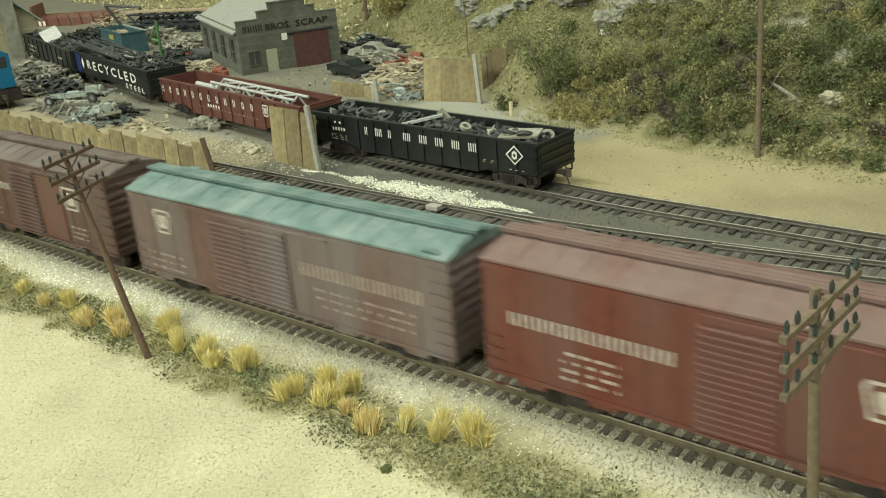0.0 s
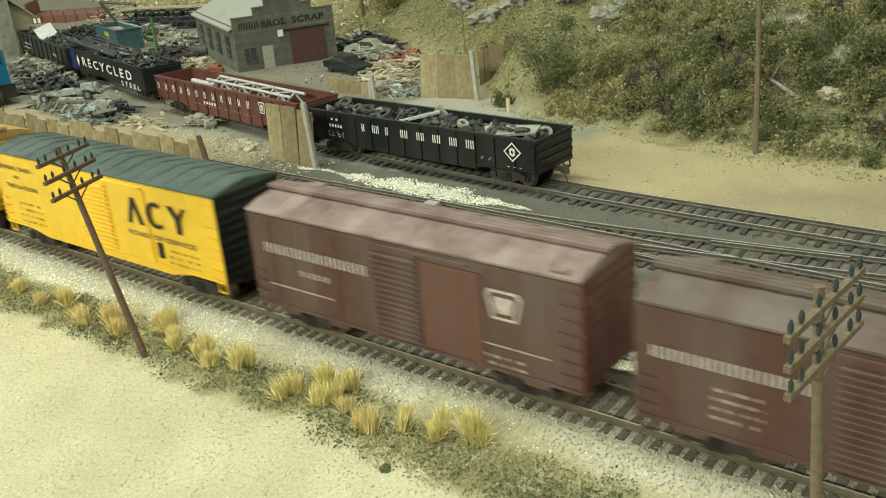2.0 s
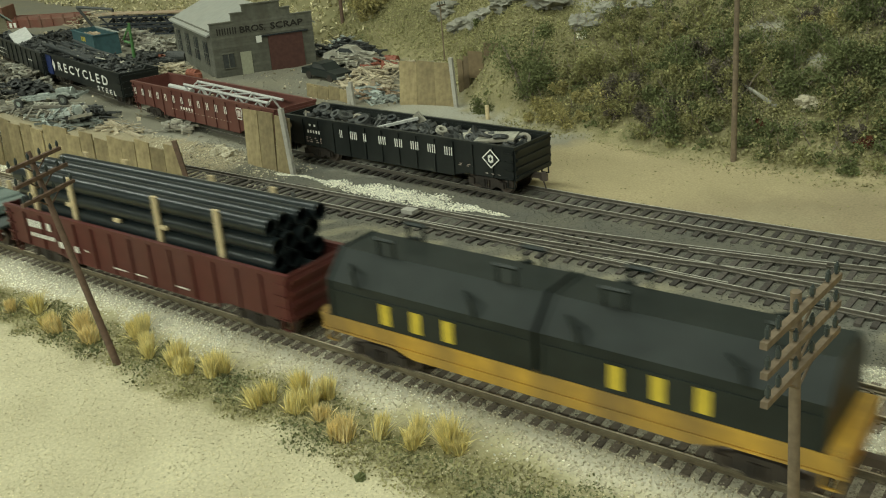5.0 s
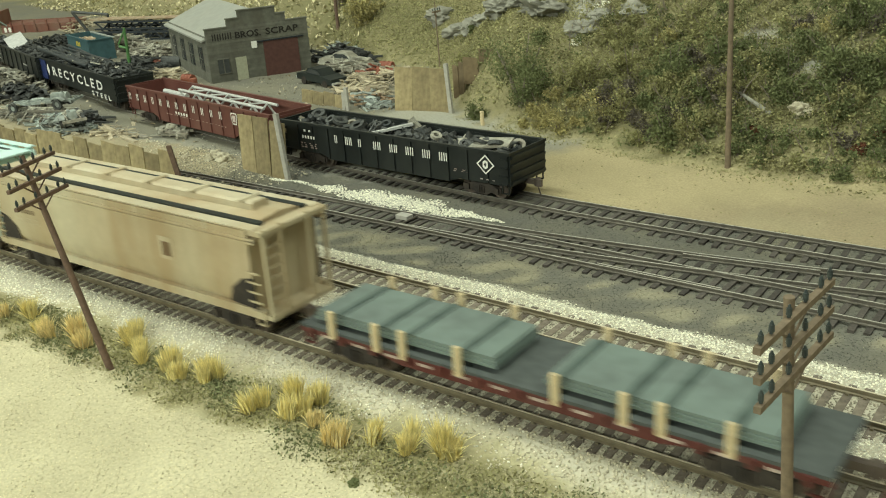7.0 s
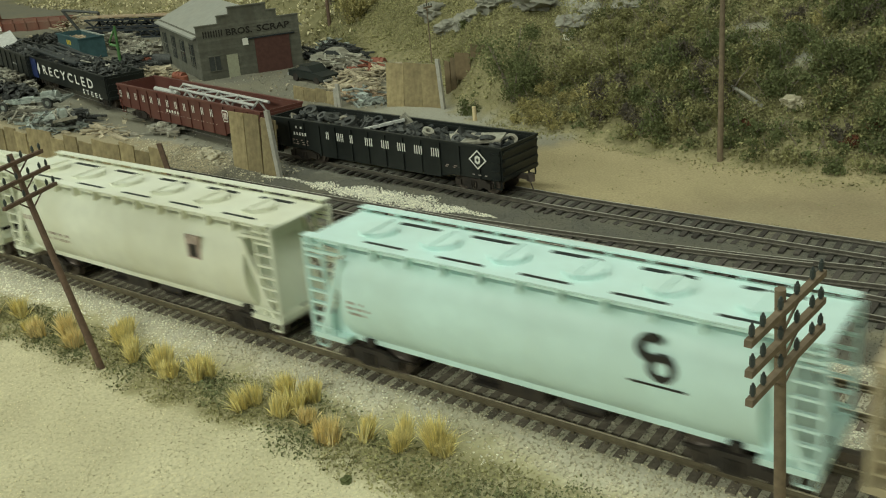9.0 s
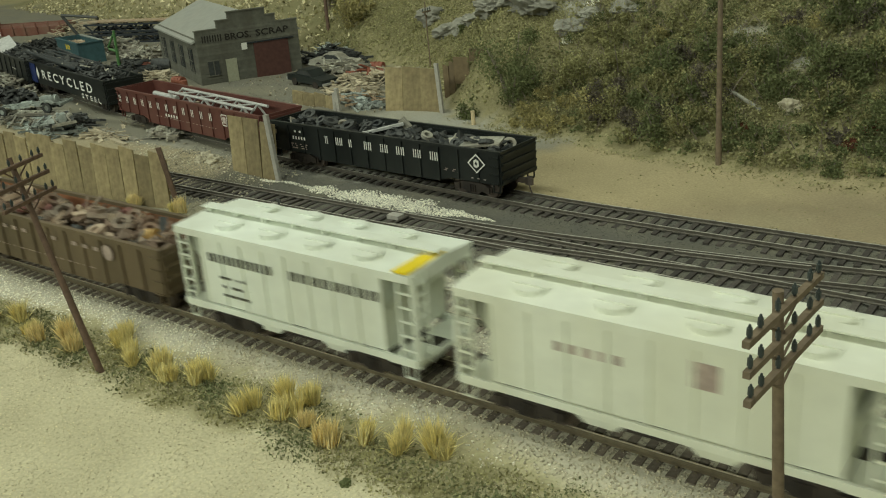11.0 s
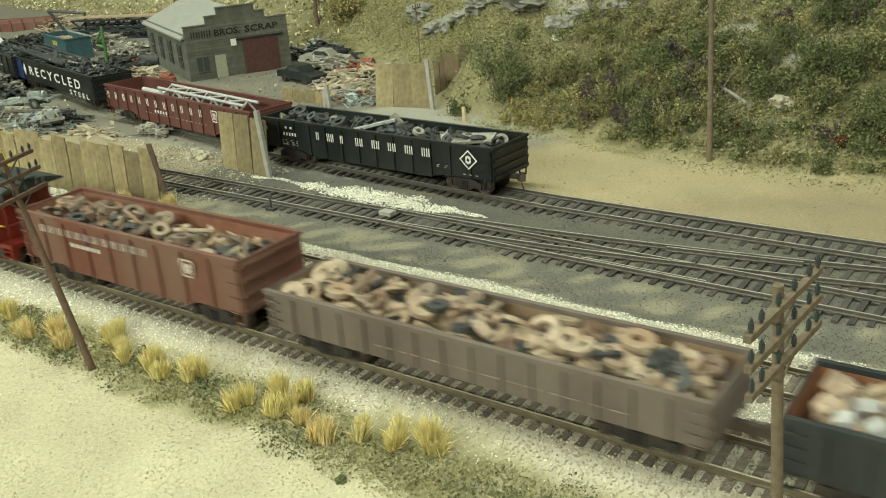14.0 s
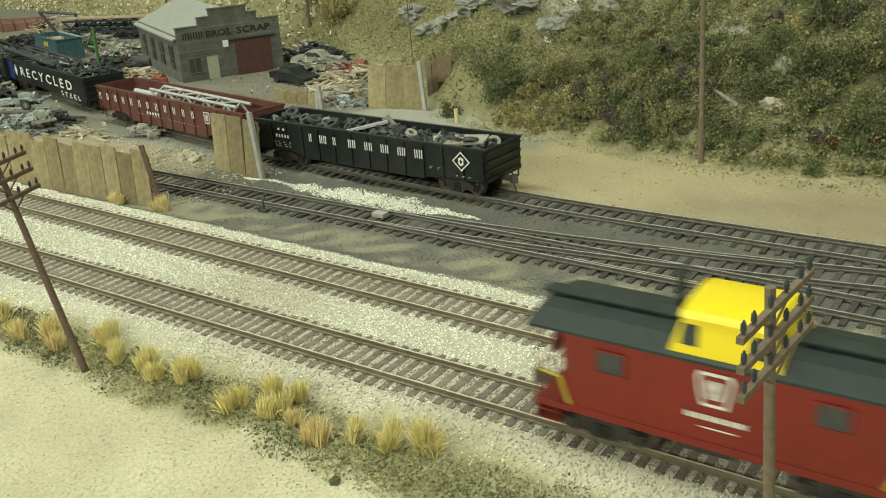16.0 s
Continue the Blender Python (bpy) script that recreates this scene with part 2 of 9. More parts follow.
    leafgreen=mat("green_foliage", (0.151, 0.168, 0.074), 0.9, var=0.15, scale=90, island=0.36, spec=0.1),
    leafscrub=mat("scrub_foliage", (0.298, 0.277, 0.139), 0.9, var=0.15, scale=90, island=0.34, spec=0.1),
    leafyellow=mat("yellow_foliage", (0.370, 0.323, 0.139), 0.9, var=0.15, scale=90, island=0.3, spec=0.1),
    leafdark=mat("dark_foliage", (0.126, 0.108, 0.082), 0.9, var=0.15, scale=90, island=0.3, spec=0.1),
    leafrust=mat("rust_foliage", (0.145, 0.060, 0.036), 0.9, var=0.25, scale=300, island=0.4, spec=0.1),
    turf=mat("ground_turf", (0.315, 0.295, 0.145), 0.95, var=0.18, scale=120, island=0.3, spec=0.1),
    turfgreen=mat("green_turf", (0.185, 0.198, 0.098), 0.95, var=0.18, scale=120, island=0.22, spec=0.1),
    weed=mat("far_straw_weed", (0.588, 0.529, 0.328), 0.9, var=0.2, scale=200, island=0.35, spec=0.1),
    straw=mat("straw_grass", (0.836, 0.731, 0.342), 0.85, var=0.15, scale=300, island=0.25, spec=0.15),
    strawbrown=mat("golden_grass", (0.84, 0.70, 0.36), 0.85, var=0.15, scale=300, island=0.25, spec=0.15),
    twig=mat("grey_twig", (0.24, 0.20, 0.155), 0.9),
    green=mat("bright_green_paint", (0.08, 0.19, 0.06), 0.5),
    dkteal=mat("faded_teal_paint", (0.045, 0.100, 0.112), 0.6, var=0.2, scale=200),
    orange=mat("red_orange_paint", (0.27, 0.090, 0.055), 0.6, var=0.2),
    wood=mat("loose_lumber", (0.43, 0.37, 0.26), 0.85, var=0.2, island=0.35),
    girder=mat("blue_grey_girder", (0.030, 0.036, 0.042), 0.55, 0.2, var=0.2),
    cutbank=mat("house_siding", (0.42, 0.38, 0.26), 0.8, var=0.1, rand=0.1),
    houseroof=mat("green_grey_roof", (0.30, 0.36, 0.31), 0.7, var=0.15),
    junkgrey=mat("grey_brown_junk", (0.33, 0.32, 0.26), 0.75, 0.0, var=0.3, scale=300, island=0.6, dirt=(0.15, 0.11, 0.075), dirt_amt=0.45, dirt_scale=60),
    bluejunk=mat("blue_grey_junk", (0.30, 0.335, 0.305), 0.7, 0.0, var=0.3, scale=300, island=0.5, dirt=(0.15, 0.13, 0.10), dirt_amt=0.4, dirt_scale=60),
    wall=mat("plain_room_wall", (0.46, 0.445, 0.39), 0.9, var=0.03, scale=3),
    fascia=mat("layout_edge_board", (0.05, 0.07, 0.05), 0.6, var=0.1, scale=20),
)


# ---------- mesh helpers ----------
class MB:
    """Collects vertices and faces of one part."""

    def __init__(self):
        self.v, self.f = [], []

    def add(self, vs, fs):
        k = len(self.v)
        self.v += [tuple(p) for p in vs]
        self.f += [tuple(i + k for i in q) for q in fs]
        return self

    def box(self, x0, x1, y0, y1, z0, z1, m=None):
        vs = [(x, y, z) for x in (x0, x1) for y in (y0, y1) for z in (z0, z1)]
        if m is not None:
            vs = [m @ Vector(p) for p in vs]
        return self.add(vs, [(0, 1, 3, 2), (4, 6, 7, 5), (0, 4, 5, 1), (2, 3, 7, 6), (0, 2, 6, 4), (1, 5, 7, 3)])

    def prism(self, prof, a, b, axis="x", m=None):
        """Extrudes a closed profile along x (points y, z), y (points x, z) or z (points x, y)."""
        n = len(prof)
        put = {"x": lambda p, t: (t, p[0], p[1]), "y": lambda p, t: (p[0], t, p[1]), "z": lambda p, t: (p[0], p[1], t)}[axis]
        vs = [put(p, a) for p in prof] + [put(p, b) for p in prof]
        if m is not None:
            vs = [m @ Vector(p) for p in vs]
        fs = [(i, (i + 1) % n, n + (i + 1) % n, n + i) for i in range(n)]
        return self.add(vs, fs + [tuple(range(n))[::-1], tuple(range(n, 2 * n))])

    def tube(self, p0, p1, r, n=10, r2=None, cap=True):
        p0, p1 = Vector(p0), Vector(p1)
        q = (p1 - p0).to_track_quat("Z", "Y")
        r2 = r if r2 is None else r2
        ring = lambda c, rr: [c + q @ Vector((rr * math.cos(6.2832 * i / n), rr * math.sin(6.2832 * i / n), 0)) for i in range(n)]
        fs = [(i, (i + 1) % n, n + (i + 1) % n, n + i) for i in range(n)]
        if cap:
            fs += [tuple(range(n))[::-1], tuple(range(n, 2 * n))]
        return self.add(ring(p0, r) + ring(p1, r2), fs)

    def pipe(self, p0, p1, r, wall, n=12):
        """An open pipe with a wall."""
        p0, p1 = Vector(p0), Vector(p1)
        q = (p1 - p0).to_track_quat("Z", "Y")
        ring = lambda c, rr: [c + q @ Vector((rr * math.cos(6.2832 * i / n), rr * math.sin(6.2832 * i / n), 0)) for i in range(n)]
        vs = ring(p0, r) + ring(p1, r) + ring(p1, r - wall) + ring(p0, r - wall)
        fs = []
        for k in range(4):
            for i in range(n):
                fs.append((k * n + i, k * n + (i + 1) % n, ((k + 1) % 4) * n + (i + 1) % n, ((k + 1) % 4) * n + i))
        return self.add(vs, fs)

    def blob(self, c, r, rng, sq=1.0):
        """A small uneven lump of eight faces."""
        d = [(1, 0, 0), (-1, 0, 0), (0, 1, 0), (0, -1, 0), (0, 0, sq), (0, 0, -sq)]
        e = Euler((rng.uniform(0, 6), rng.uniform(0, 6), rng.uniform(0, 6))).to_matrix()
        vs = [Vector(c) + e @ (Vector(p) * r * rng.uniform(0.6, 1.25)) for p in d]
        return self.add(vs, [(0, 2, 4), (2, 1, 4), (1, 3, 4), (3, 0, 4), (2, 0, 5), (1, 2, 5), (3, 1, 5), (0, 3, 5)])

    def ring(self, c, r, rin, h, m, n=14):
        """A disc with a hole, like an old wheel."""
        vs = []
        for z in (0, h):
            for rr in (r, rin):
                vs += [m @ Vector((c[0] + rr * math.cos(6.2832 * i / n), c[1] + rr * math.sin(6.2832 * i / n), c[2] + z)) for i in range(n)]
        fs = []
        for i in range(n):
            j = (i + 1) % n
            fs += [(i, j, 2 * n + j, 2 * n + i), (n + j, n + i, 3 * n + i, 3 * n + j), (2 * n + i, 2 * n + j, 3 * n + j, 3 * n + i), (j, i, n + i, n + j)]
        return self.add(vs, fs)

    def mesh(self, name, smooth=False):
        me = bpy.data.meshes.new(name)
        me.from_pydata(self.v, [], self.f)
        if smooth:
            me.shade_smooth()
            me.set_sharp_from_angle(angle=radians(38))
        return me


def part(name, mb, material, parent=None, label="", smooth=False):
    me = mb if isinstance(mb, bpy.types.Mesh) else mb.mesh(name, smooth)
    if not me.materials:
        me.materials.append(M[material])
    ob = new(name, me)
    if parent is not None:
        ob.parent = parent
    if label:
        tagged(ob, label)
    return ob


def pieces(name, boxes, material, parent):
    """Like pieces, each an object of its own under its part."""
    for b in boxes:
        part(name, b if isinstance(b, MB) else MB().box(*b), material, parent)


def thing(name, label, category, group="", kind=""):
    return tagged(new(name), label, category, group, kind)


def lumps(name, pts, size, material, label, category, kind="stuff", flat=0.7, seed=1, parent=None, fine=False):
    """Many small uneven stones or tufts of foam in one mesh; fine: four-sided grains."""
    r = np.random.default_rng(seed)
    pts = np.asarray(pts, float)
    n = len(pts)
    base = np.array([(1, 0, 0), (-1, 0, 0), (0, 1, 0), (0, -1, 0), (0, 0, 1), (0, 0, -1)], float)
    if fine:
        base = np.array([(0.9, 0.6, -0.5), (-0.9, 0.6, -0.5), (0, -1, -0.5), (0, 0, 1)], float)
    nv = len(base)
    q = r.normal(size=(n, 4))
    q /= np.linalg.norm(q, axis=1)[:, None]
    w, x, y, z = q.T
    R = np.stack([1 - 2 * (y * y + z * z), 2 * (x * y - z * w), 2 * (x * z + y * w), 2 * (x * y + z * w), 1 - 2 * (x * x + z * z), 2 * (y * z - x * w),
                  2 * (x * z - y * w), 2 * (y * z + x * w), 1 - 2 * (x * x + y * y)], 1).reshape(n, 3, 3)
    s = np.asarray(size) * np.ones(n)
    v = base[None] * r.uniform(0.55, 1.25, (n, nv, 1)) * s[:, None, None]
    v = np.einsum("nij,nkj->nki", R, v)
    v[:, :, 2] *= flat
    v = (v + pts[:, None]).reshape(-1, 3)
    tri = np.array([(0, 2, 4), (2, 1, 4), (1, 3, 4), (3, 0, 4), (2, 0, 5), (1, 2, 5), (3, 1, 5), (0, 3, 5)])
    if fine:
        tri = np.array([(0, 1, 3), (1, 2, 3), (2, 0, 3), (0, 2, 1)])
    f = (tri[None] + nv * np.arange(n)[:, None, None]).reshape(-1, 3)
    me = bpy.data.meshes.new(name)
    me.vertices.add(len(v))
    me.vertices.foreach_set("co", v.ravel())
    me.loops.add(f.size)
    me.loops.foreach_set("vertex_index", f.ravel())
    me.polygons.add(len(f))
    me.polygons.foreach_set("loop_start", np.arange(0, f.size, 3))
    me.polygons.foreach_set("loop_total", np.full(len(f), 3))
    me.update()
    me.validate()
    me.materials.append(M[material])
    ob = new(name, me)
    if parent is not None:
        ob.parent = parent
        return ob
    return tagged(ob, label, category, kind=kind)


def leaves(name, pts, size, material, label="", category="", kind="stuff", seed=1, parent=None):
    """Many small bent leaf blades, each two triangles, in one mesh."""
    r = np.random.default_rng(seed)
    pts = np.asarray(pts, float)
    n = len(pts)
    s = np.asarray(size) * np.ones(n)
    a = r.normal(size=(n, 3))
    a /= np.linalg.norm(a, axis=1)[:, None]
    b = np.cross(a, r.normal(size=(n, 3)))
    b /= np.linalg.norm(b, axis=1)[:, None]
    c = np.cross(a, b)
    k = s[:, None]
    w = r.uniform(0.35, 0.7, (n, 1))
    v = np.stack([pts - a * k, pts + b * k * w + c * k * 0.25, pts + a * k, pts - b * k * w + c * k * 0.25], 1).reshape(-1, 3)
    f = (np.array([(0, 1, 2), (0, 2, 3)])[None] + 4 * np.arange(n)[:, None, None]).reshape(-1, 3)
    me = bpy.data.meshes.new(name)
    me.vertices.add(len(v))
    me.vertices.foreach_set("co", v.ravel())
    me.loops.add(f.size)
    me.loops.foreach_set("vertex_index", f.ravel())
    me.polygons.add(len(f))
    me.polygons.foreach_set("loop_start", np.arange(0, f.size, 3))
    me.polygons.foreach_set("loop_total", np.full(len(f), 3))
    me.update()
    me.materials.append(M[material])
    ob = new(name, me)
    if parent is not None:
        ob.parent = parent
        return ob
    return tagged(ob, label, category, kind=kind)


def words(text, size, x, y, z, width=None, space=1.0):
    """Lettering in the built-in font on a side that faces -y, its left foot at x, z."""
    cu = bpy.data.curves.new("lettering", "FONT")
    cu.body, cu.size, cu.extrude, cu.resolution_u = text, size, 0.0, 2
    cu.offset, cu.space_character = size * 0.02, space
    tmp = new("lettering", cu)
    bpy.context.view_layer.update()
    me = bpy.data.meshes.new_from_object(tmp.evaluated_get(bpy.context.evaluated_depsgraph_get()))
    bpy.data.objects.remove(tmp)
    xs = [p.co.x for p in me.vertices]
    k = width / (max(xs) - min(xs)) if width else 1.0
    mb = MB()
    mb.add([(x + (p.co.x - min(xs)) * k, y, z + p.co.y) for p in me.vertices], [tuple(q.vertices) for q in me.polygons])
    return mb


def bars(x0, x1, z0, z1, y, n, gap=0.5, mb=None, skip=()):
    """A row of n plain upright bars on a side that faces -y."""
    mb = mb or MB()
    w = (x1 - x0) / n
    for i in range(n):
        if i in skip:
            continue
        a, b = x0 + i * w, x0 + i * w + w * (1 - gap)
        mb.box(a, b, y - 0.00008, y, z0, z1)
    return mb


def marks(xs, w, z0, z1, y):
    """Letter-sized marks, each a pair of thin upright bars."""
    mb = MB()
    for x in xs:
        mb.box(x, x + w * 0.30, y - 0.00008, y, z0, z1).box(x + w * 0.70, x + w, y - 0.00008, y, z0, z1)
    return mb


def even(x0, x1, n):
    return [x0 + (x1 - x0) * i / n for i in range(n)]


# ---------- the layout's ground: one sheet of scenery ----------
YARD_TOP = -0.006      # rail head of the yard tracks; the main line's rail head is at 0
FOOT = [(-3.8, 1.25), (-1.6, 0.80), (-1.15, 0.70), (-0.85, 0.64), (-0.62, 0.56), (-0.44, 0.50), (-0.34, 0.43), (-0.262, 0.352), (-0.2, 0.328), (-0.15, 0.318), (-0.085, 0.301), (-0.03, 0.292),
        (0.075, 0.284), (0.4, 0.27), (1.2, 0.34), (3.8, 0.4)]
FX, FY = zip(*FOOT)


def sstep(a, b, x):
    t = np.clip((x - a) / (b - a), 0, 1)
    return t * t * (3 - 2 * t)


def wave(x, y, k, seed):
    """Smooth unevenness from a few sines."""
    r = np.random.default_rng(seed)
    out = 0 * x
    for i in range(7):
        a, p, f = r.uniform(0, 6.28), r.uniform(0, 6.28), k * r.uniform(0.5, 1.8)
        out = out + np.sin((x * np.cos(a) + y * np.sin(a)) * f + p)
    return out / 4.0


def ground_z(x, y):
    x, y = np.asarray(x, float), np.asarray(y, float)
    z = np.full(np.broadcast(x, y).shape, -0.0075)
    bed = sstep(-0.030, -0.013, y) * (1 - sstep(0.068, 0.088, y - 0.02 * np.clip(-x, -0.2, 0.5)))
    z = z + bed * 0.0050
    z = z - sstep(0.085, 0.1, y) * 0.0016 * (1 - sstep(0.2, 0.215, y))
    d = y - np.interp(x, FX, FY)
    hill = np.maximum(0, d)
    steep = np.interp(x, [-1.6, -0.9, -0.55, -0.3, -0.1, 0.2], [0.3, 0.35, 0.55, 0.62, 0.62, 0.6])
    h = steep * hill * (1 + 0.25 * wave(x, y, 14, 3)) + 0.012 * sstep(0.0, 0.06, d) * (1 + wave(x, y, 40, 5))
    z = z + np.minimum(h, 0.42)
    z = z + 0.0007 * wave(x, y, 160, 8) * (1 - bed) + 0.0009 * wave(x, y, 45, 9) * (1 - bed) * sstep(0.2, 0.24, y)
    z = z + 0.006 * sstep(0.0, 0.3, d) * wave(x, y, 90, 12)
    return z


def dusty(x, y):
    """Where tan dust lies over the cinders of the yard."""
    k = wave(x, y, 80, 22) * 0.6 + wave(x, y, 260, 24) * 0.6
    return sstep(-0.25, 0.55, k) * sstep(0.088, 0.096, y) * (1 - sstep(0.112, 0.124, y))


def ledge(x, y):
    """A strip of bare grey soil across the upper slope."""
    u = np.clip((x + 0.055) / 0.060, 0, 1)
    return 1 - sstep(0.006, 0.016, np.hypot(x + 0.055 - 0.060 * u, y - 0.395 + 0.034 * u) + 0.003 * wave(x, y, 120, 29))


def zone_colour(x, y):
    n1, n2, n3 = wave(x, y, 220, 21), wave(x, y, 60, 22), wave(x, y, 700, 23)
    nn = n1 * 0.004 + n2 * 0.006 + n3 * 0.0025
    c = np.zeros(x.shape + (3,))
    c[:] = (0.60, 0.545, 0.36)                                      # pale sand in front

    def lay(col, w):
        c[:] = c * (1 - w[..., None]) + np.array(col) * w[..., None]

    lay((0.50, 0.42, 0.24), 0.6 * sstep(0.2, 1.2, n2) * sstep(-0.085, -0.06, y))
    lay((0.28, 0.255, 0.13), sstep(-0.064, -0.050, y + nn) * (1 - sstep(-0.030, -0.020, y + nn)) * (0.6 + 0.4 * np.clip(n1 + 0.5, 0, 1)))
    lay((0.52, 0.485, 0.375), sstep(-0.029, -0.018, y + nn * 0.7))      # ballast bed
    lay((0.165, 0.160, 0.132), sstep(0.079, 0.088, y + nn * 0.5 - 0.012 * np.clip(-x - 0.15, 0, 0.3)))   # cinders of the yard
    lay((0.34, 0.315, 0.22), 0.8 * dusty(x, y))
    lay((0.135, 0.131, 0.110), sstep(0.118, 0.126, y + nn * 0.4) * sstep(-0.36, -0.33, x + nn))
    lay((0.42, 0.35, 0.205), sstep(0.2055, 0.2075, y + nn * 0.06) * sstep(-0.20, -0.17, x - 0.4 * (y - 0.2) + nn))   # dirt road
    lay((0.29, 0.235, 0.15), 0.75 * sstep(-0.06, 0.05, x + 1.2 * (0.235 - y) + n2 * 0.03 + n1 * 0.01) * sstep(0.2055, 0.2075, y + nn * 0.06))
    lay((0.36, 0.31, 0.19), 0.5 * sstep(0.3, 1.0, n2 + 0.4 * n1) * sstep(0.2055, 0.2075, y + nn * 0.06))
    lay((0.36, 0.35, 0.29), sstep(0.185, 0.2, y + nn) * (1 - sstep(-0.22, -0.17, x - 0.4 * (y - 0.2) + nn)))
    lay((0.36, 0.31, 0.205), (1 - sstep(-0.34, -0.31, x + nn)) * sstep(0.10, 0.12, y + nn) * (1 - sstep(0.19, 0.2, y + nn)))
    lay((0.205, 0.195, 0.155), (1 - sstep(-0.34, -0.31, x + nn)) * sstep(0.19, 0.21, y + nn))
    d = y - np.interp(x, FX, FY)
    lay((0.29, 0.26, 0.14), sstep(-0.012, 0.006, d + nn * 1.6))
    lay((0.165, 0.155, 0.075), sstep(0.004, 0.03, d + nn * 3) * (0.55 + 0.45 * np.clip(n2 + n1 * 0.5 + 0.4, 0, 1)))
    lay((0.34, 0.33, 0.28), sstep(0.10, 0.13, d + nn * 3) * sstep(-0.5, -0.45, x) * (1 - sstep(-0.19, -0.16, x)))
    lay((0.35, 0.345, 0.285), 0.9 * ledge(x, y))
    lay((0.42, 0.37, 0.22), sstep(0.0, 0.1, d) * (1 - sstep(-1.0, -0.6, x)))
    return np.clip(c, 0.02, 0.9)


def spaced(*runs):
    out = []
    for a, b, s in runs:
        out += list(np.arange(a, b, s))
    return np.array(out + [runs[-1][1]])


def build_ground():
    xs = spaced((-3.8, -1.4, 0.06), (-1.4, -0.5, 0.007), (-0.5, 0.17, 0.0038), (0.17, 0.5, 0.012), (0.5, 3.8, 0.08))
    ys = spaced((-0.2, -0.09, 0.004), (-0.09, 0.24, 0.0030), (0.24, 0.6, 0.005), (0.6, 1.4, 0.012))
    X, Y = np.meshgrid(xs, ys, indexing="ij")
    Z = ground_z(X, Y)
    v = np.stack([X, Y, Z], -1).reshape(-1, 3)
    ny = len(ys)
    i, j = np.meshgrid(np.arange(len(xs) - 1), np.arange(ny - 1), indexing="ij")
    a = (i * ny + j).ravel()
    f = np.stack([a, a + ny, a + ny + 1, a + 1], 1)
    me = bpy.data.meshes.new("ground")
    me.vertices.add(len(v))
    me.vertices.foreach_set("co", v.ravel())
    me.loops.add(f.size)
    me.loops.foreach_set("vertex_index", f.ravel())
    me.polygons.add(len(f))
    me.polygons.foreach_set("loop_start", np.arange(0, f.size, 4))
    me.polygons.foreach_set("loop_total", np.full(len(f), 4))
    me.update()
    at = me.color_attributes.new("zone", "FLOAT_COLOR", "POINT")
    col = np.ones((len(v), 4))
    col[:, :3] = zone_colour(X, Y).reshape(-1, 3)
    at.data.foreach_set("color", col.ravel())
    me.shade_smooth()
    me.materials.append(M["ground"])
    tagged(new("ground", me), "sandy model landscape with gravel track beds and hillside", "ground", kind="structure")
    edge = MB().box(-3.8, 3.8, -0.206, -0.2005, -0.16, -0.0072).box(-3.8, 3.8, -0.2, 1.4, -0.06, -0.035)
    tagged(part("layout_board", edge, "fascia"), "dark painted edge board under the scenery", "board", kind="structure")


build_ground()

# plain room round the layout
for nm, b in (("floor", (-4.3, 4.3, -2.6, 2.2, -1.22, -1.12)), ("ceiling", (-4.3, 4.3, -2.6, 2.2, 1.42, 1.5)), ("wall_north", (-4.3, 4.3, 1.42, 1.5, -1.12, 1.42)),
              ("wall_south", (-4.3, 4.3, -2.6, -2.5, -1.12, 1.42)), ("wall_east", (4.2, 4.3, -2.5, 1.42, -1.12, 1.42)), ("wall_west", (-4.3, -4.2, -2.5, 1.42, -1.12, 1.42))):
    tagged(part(nm, MB().box(*b), "wall"), "plain pale painted room surface", "floor" if nm == "floor" else "ceiling" if nm == "ceiling" else "wall", kind="structure")


# ---------- track ----------
RAIL = [(-0.0011, -0.0021), (0.0011, -0.0021), (0.0011, -0.0017), (0.0003, -0.0014), (0.0003, -0.0007), (0.0005, -0.0005), (0.0005, -0.0001), (0.0004, 0), (-0.0004, 0), (-0.0005, -0.0001),
        (-0.0005, -0.0005), (-0.0003, -0.0007), (-0.0003, -0.0014), (-0.0011, -0.0017)]


def rail_along(pts, z, mb):
    """A rail swept through points of the plan."""
    n = len(RAIL)
    vs = []
    for i, p in enumerate(pts):
        a, b = pts[max(0, i - 1)], pts[min(len(pts) - 1, i + 1)]
        t = Vector((b[0] - a[0], b[1] - a[1], 0)).normalized()
        s = Vector((-t.y, t.x, 0))
        vs += [Vector((p[0], p[1], z)) + s * q[0] + Vector((0, 0, q[1])) for q in RAIL]
    fs = []
    for k in range(len(pts) - 1):
        fs += [(k * n + i, k * n + (i + 1) % n, (k + 1) * n + (i + 1) % n, (k + 1) * n + i) for i in range(n)]
    fs += [tuple(range(n))[::-1], tuple(range((len(pts) - 1) * n, len(pts) * n))]
    mb.add(vs, fs)


TIE_MB = MB().prism([(-0.00155, -0.0042), (0.00155, -0.0042), (0.00155, -0.0024), (0.00135, -0.0022), (-0.00135, -0.0022), (-0.00155, -0.0024)], -0.0150, 0.0150, "y")
rt = random.Random(4)
PITCH = 0.0057


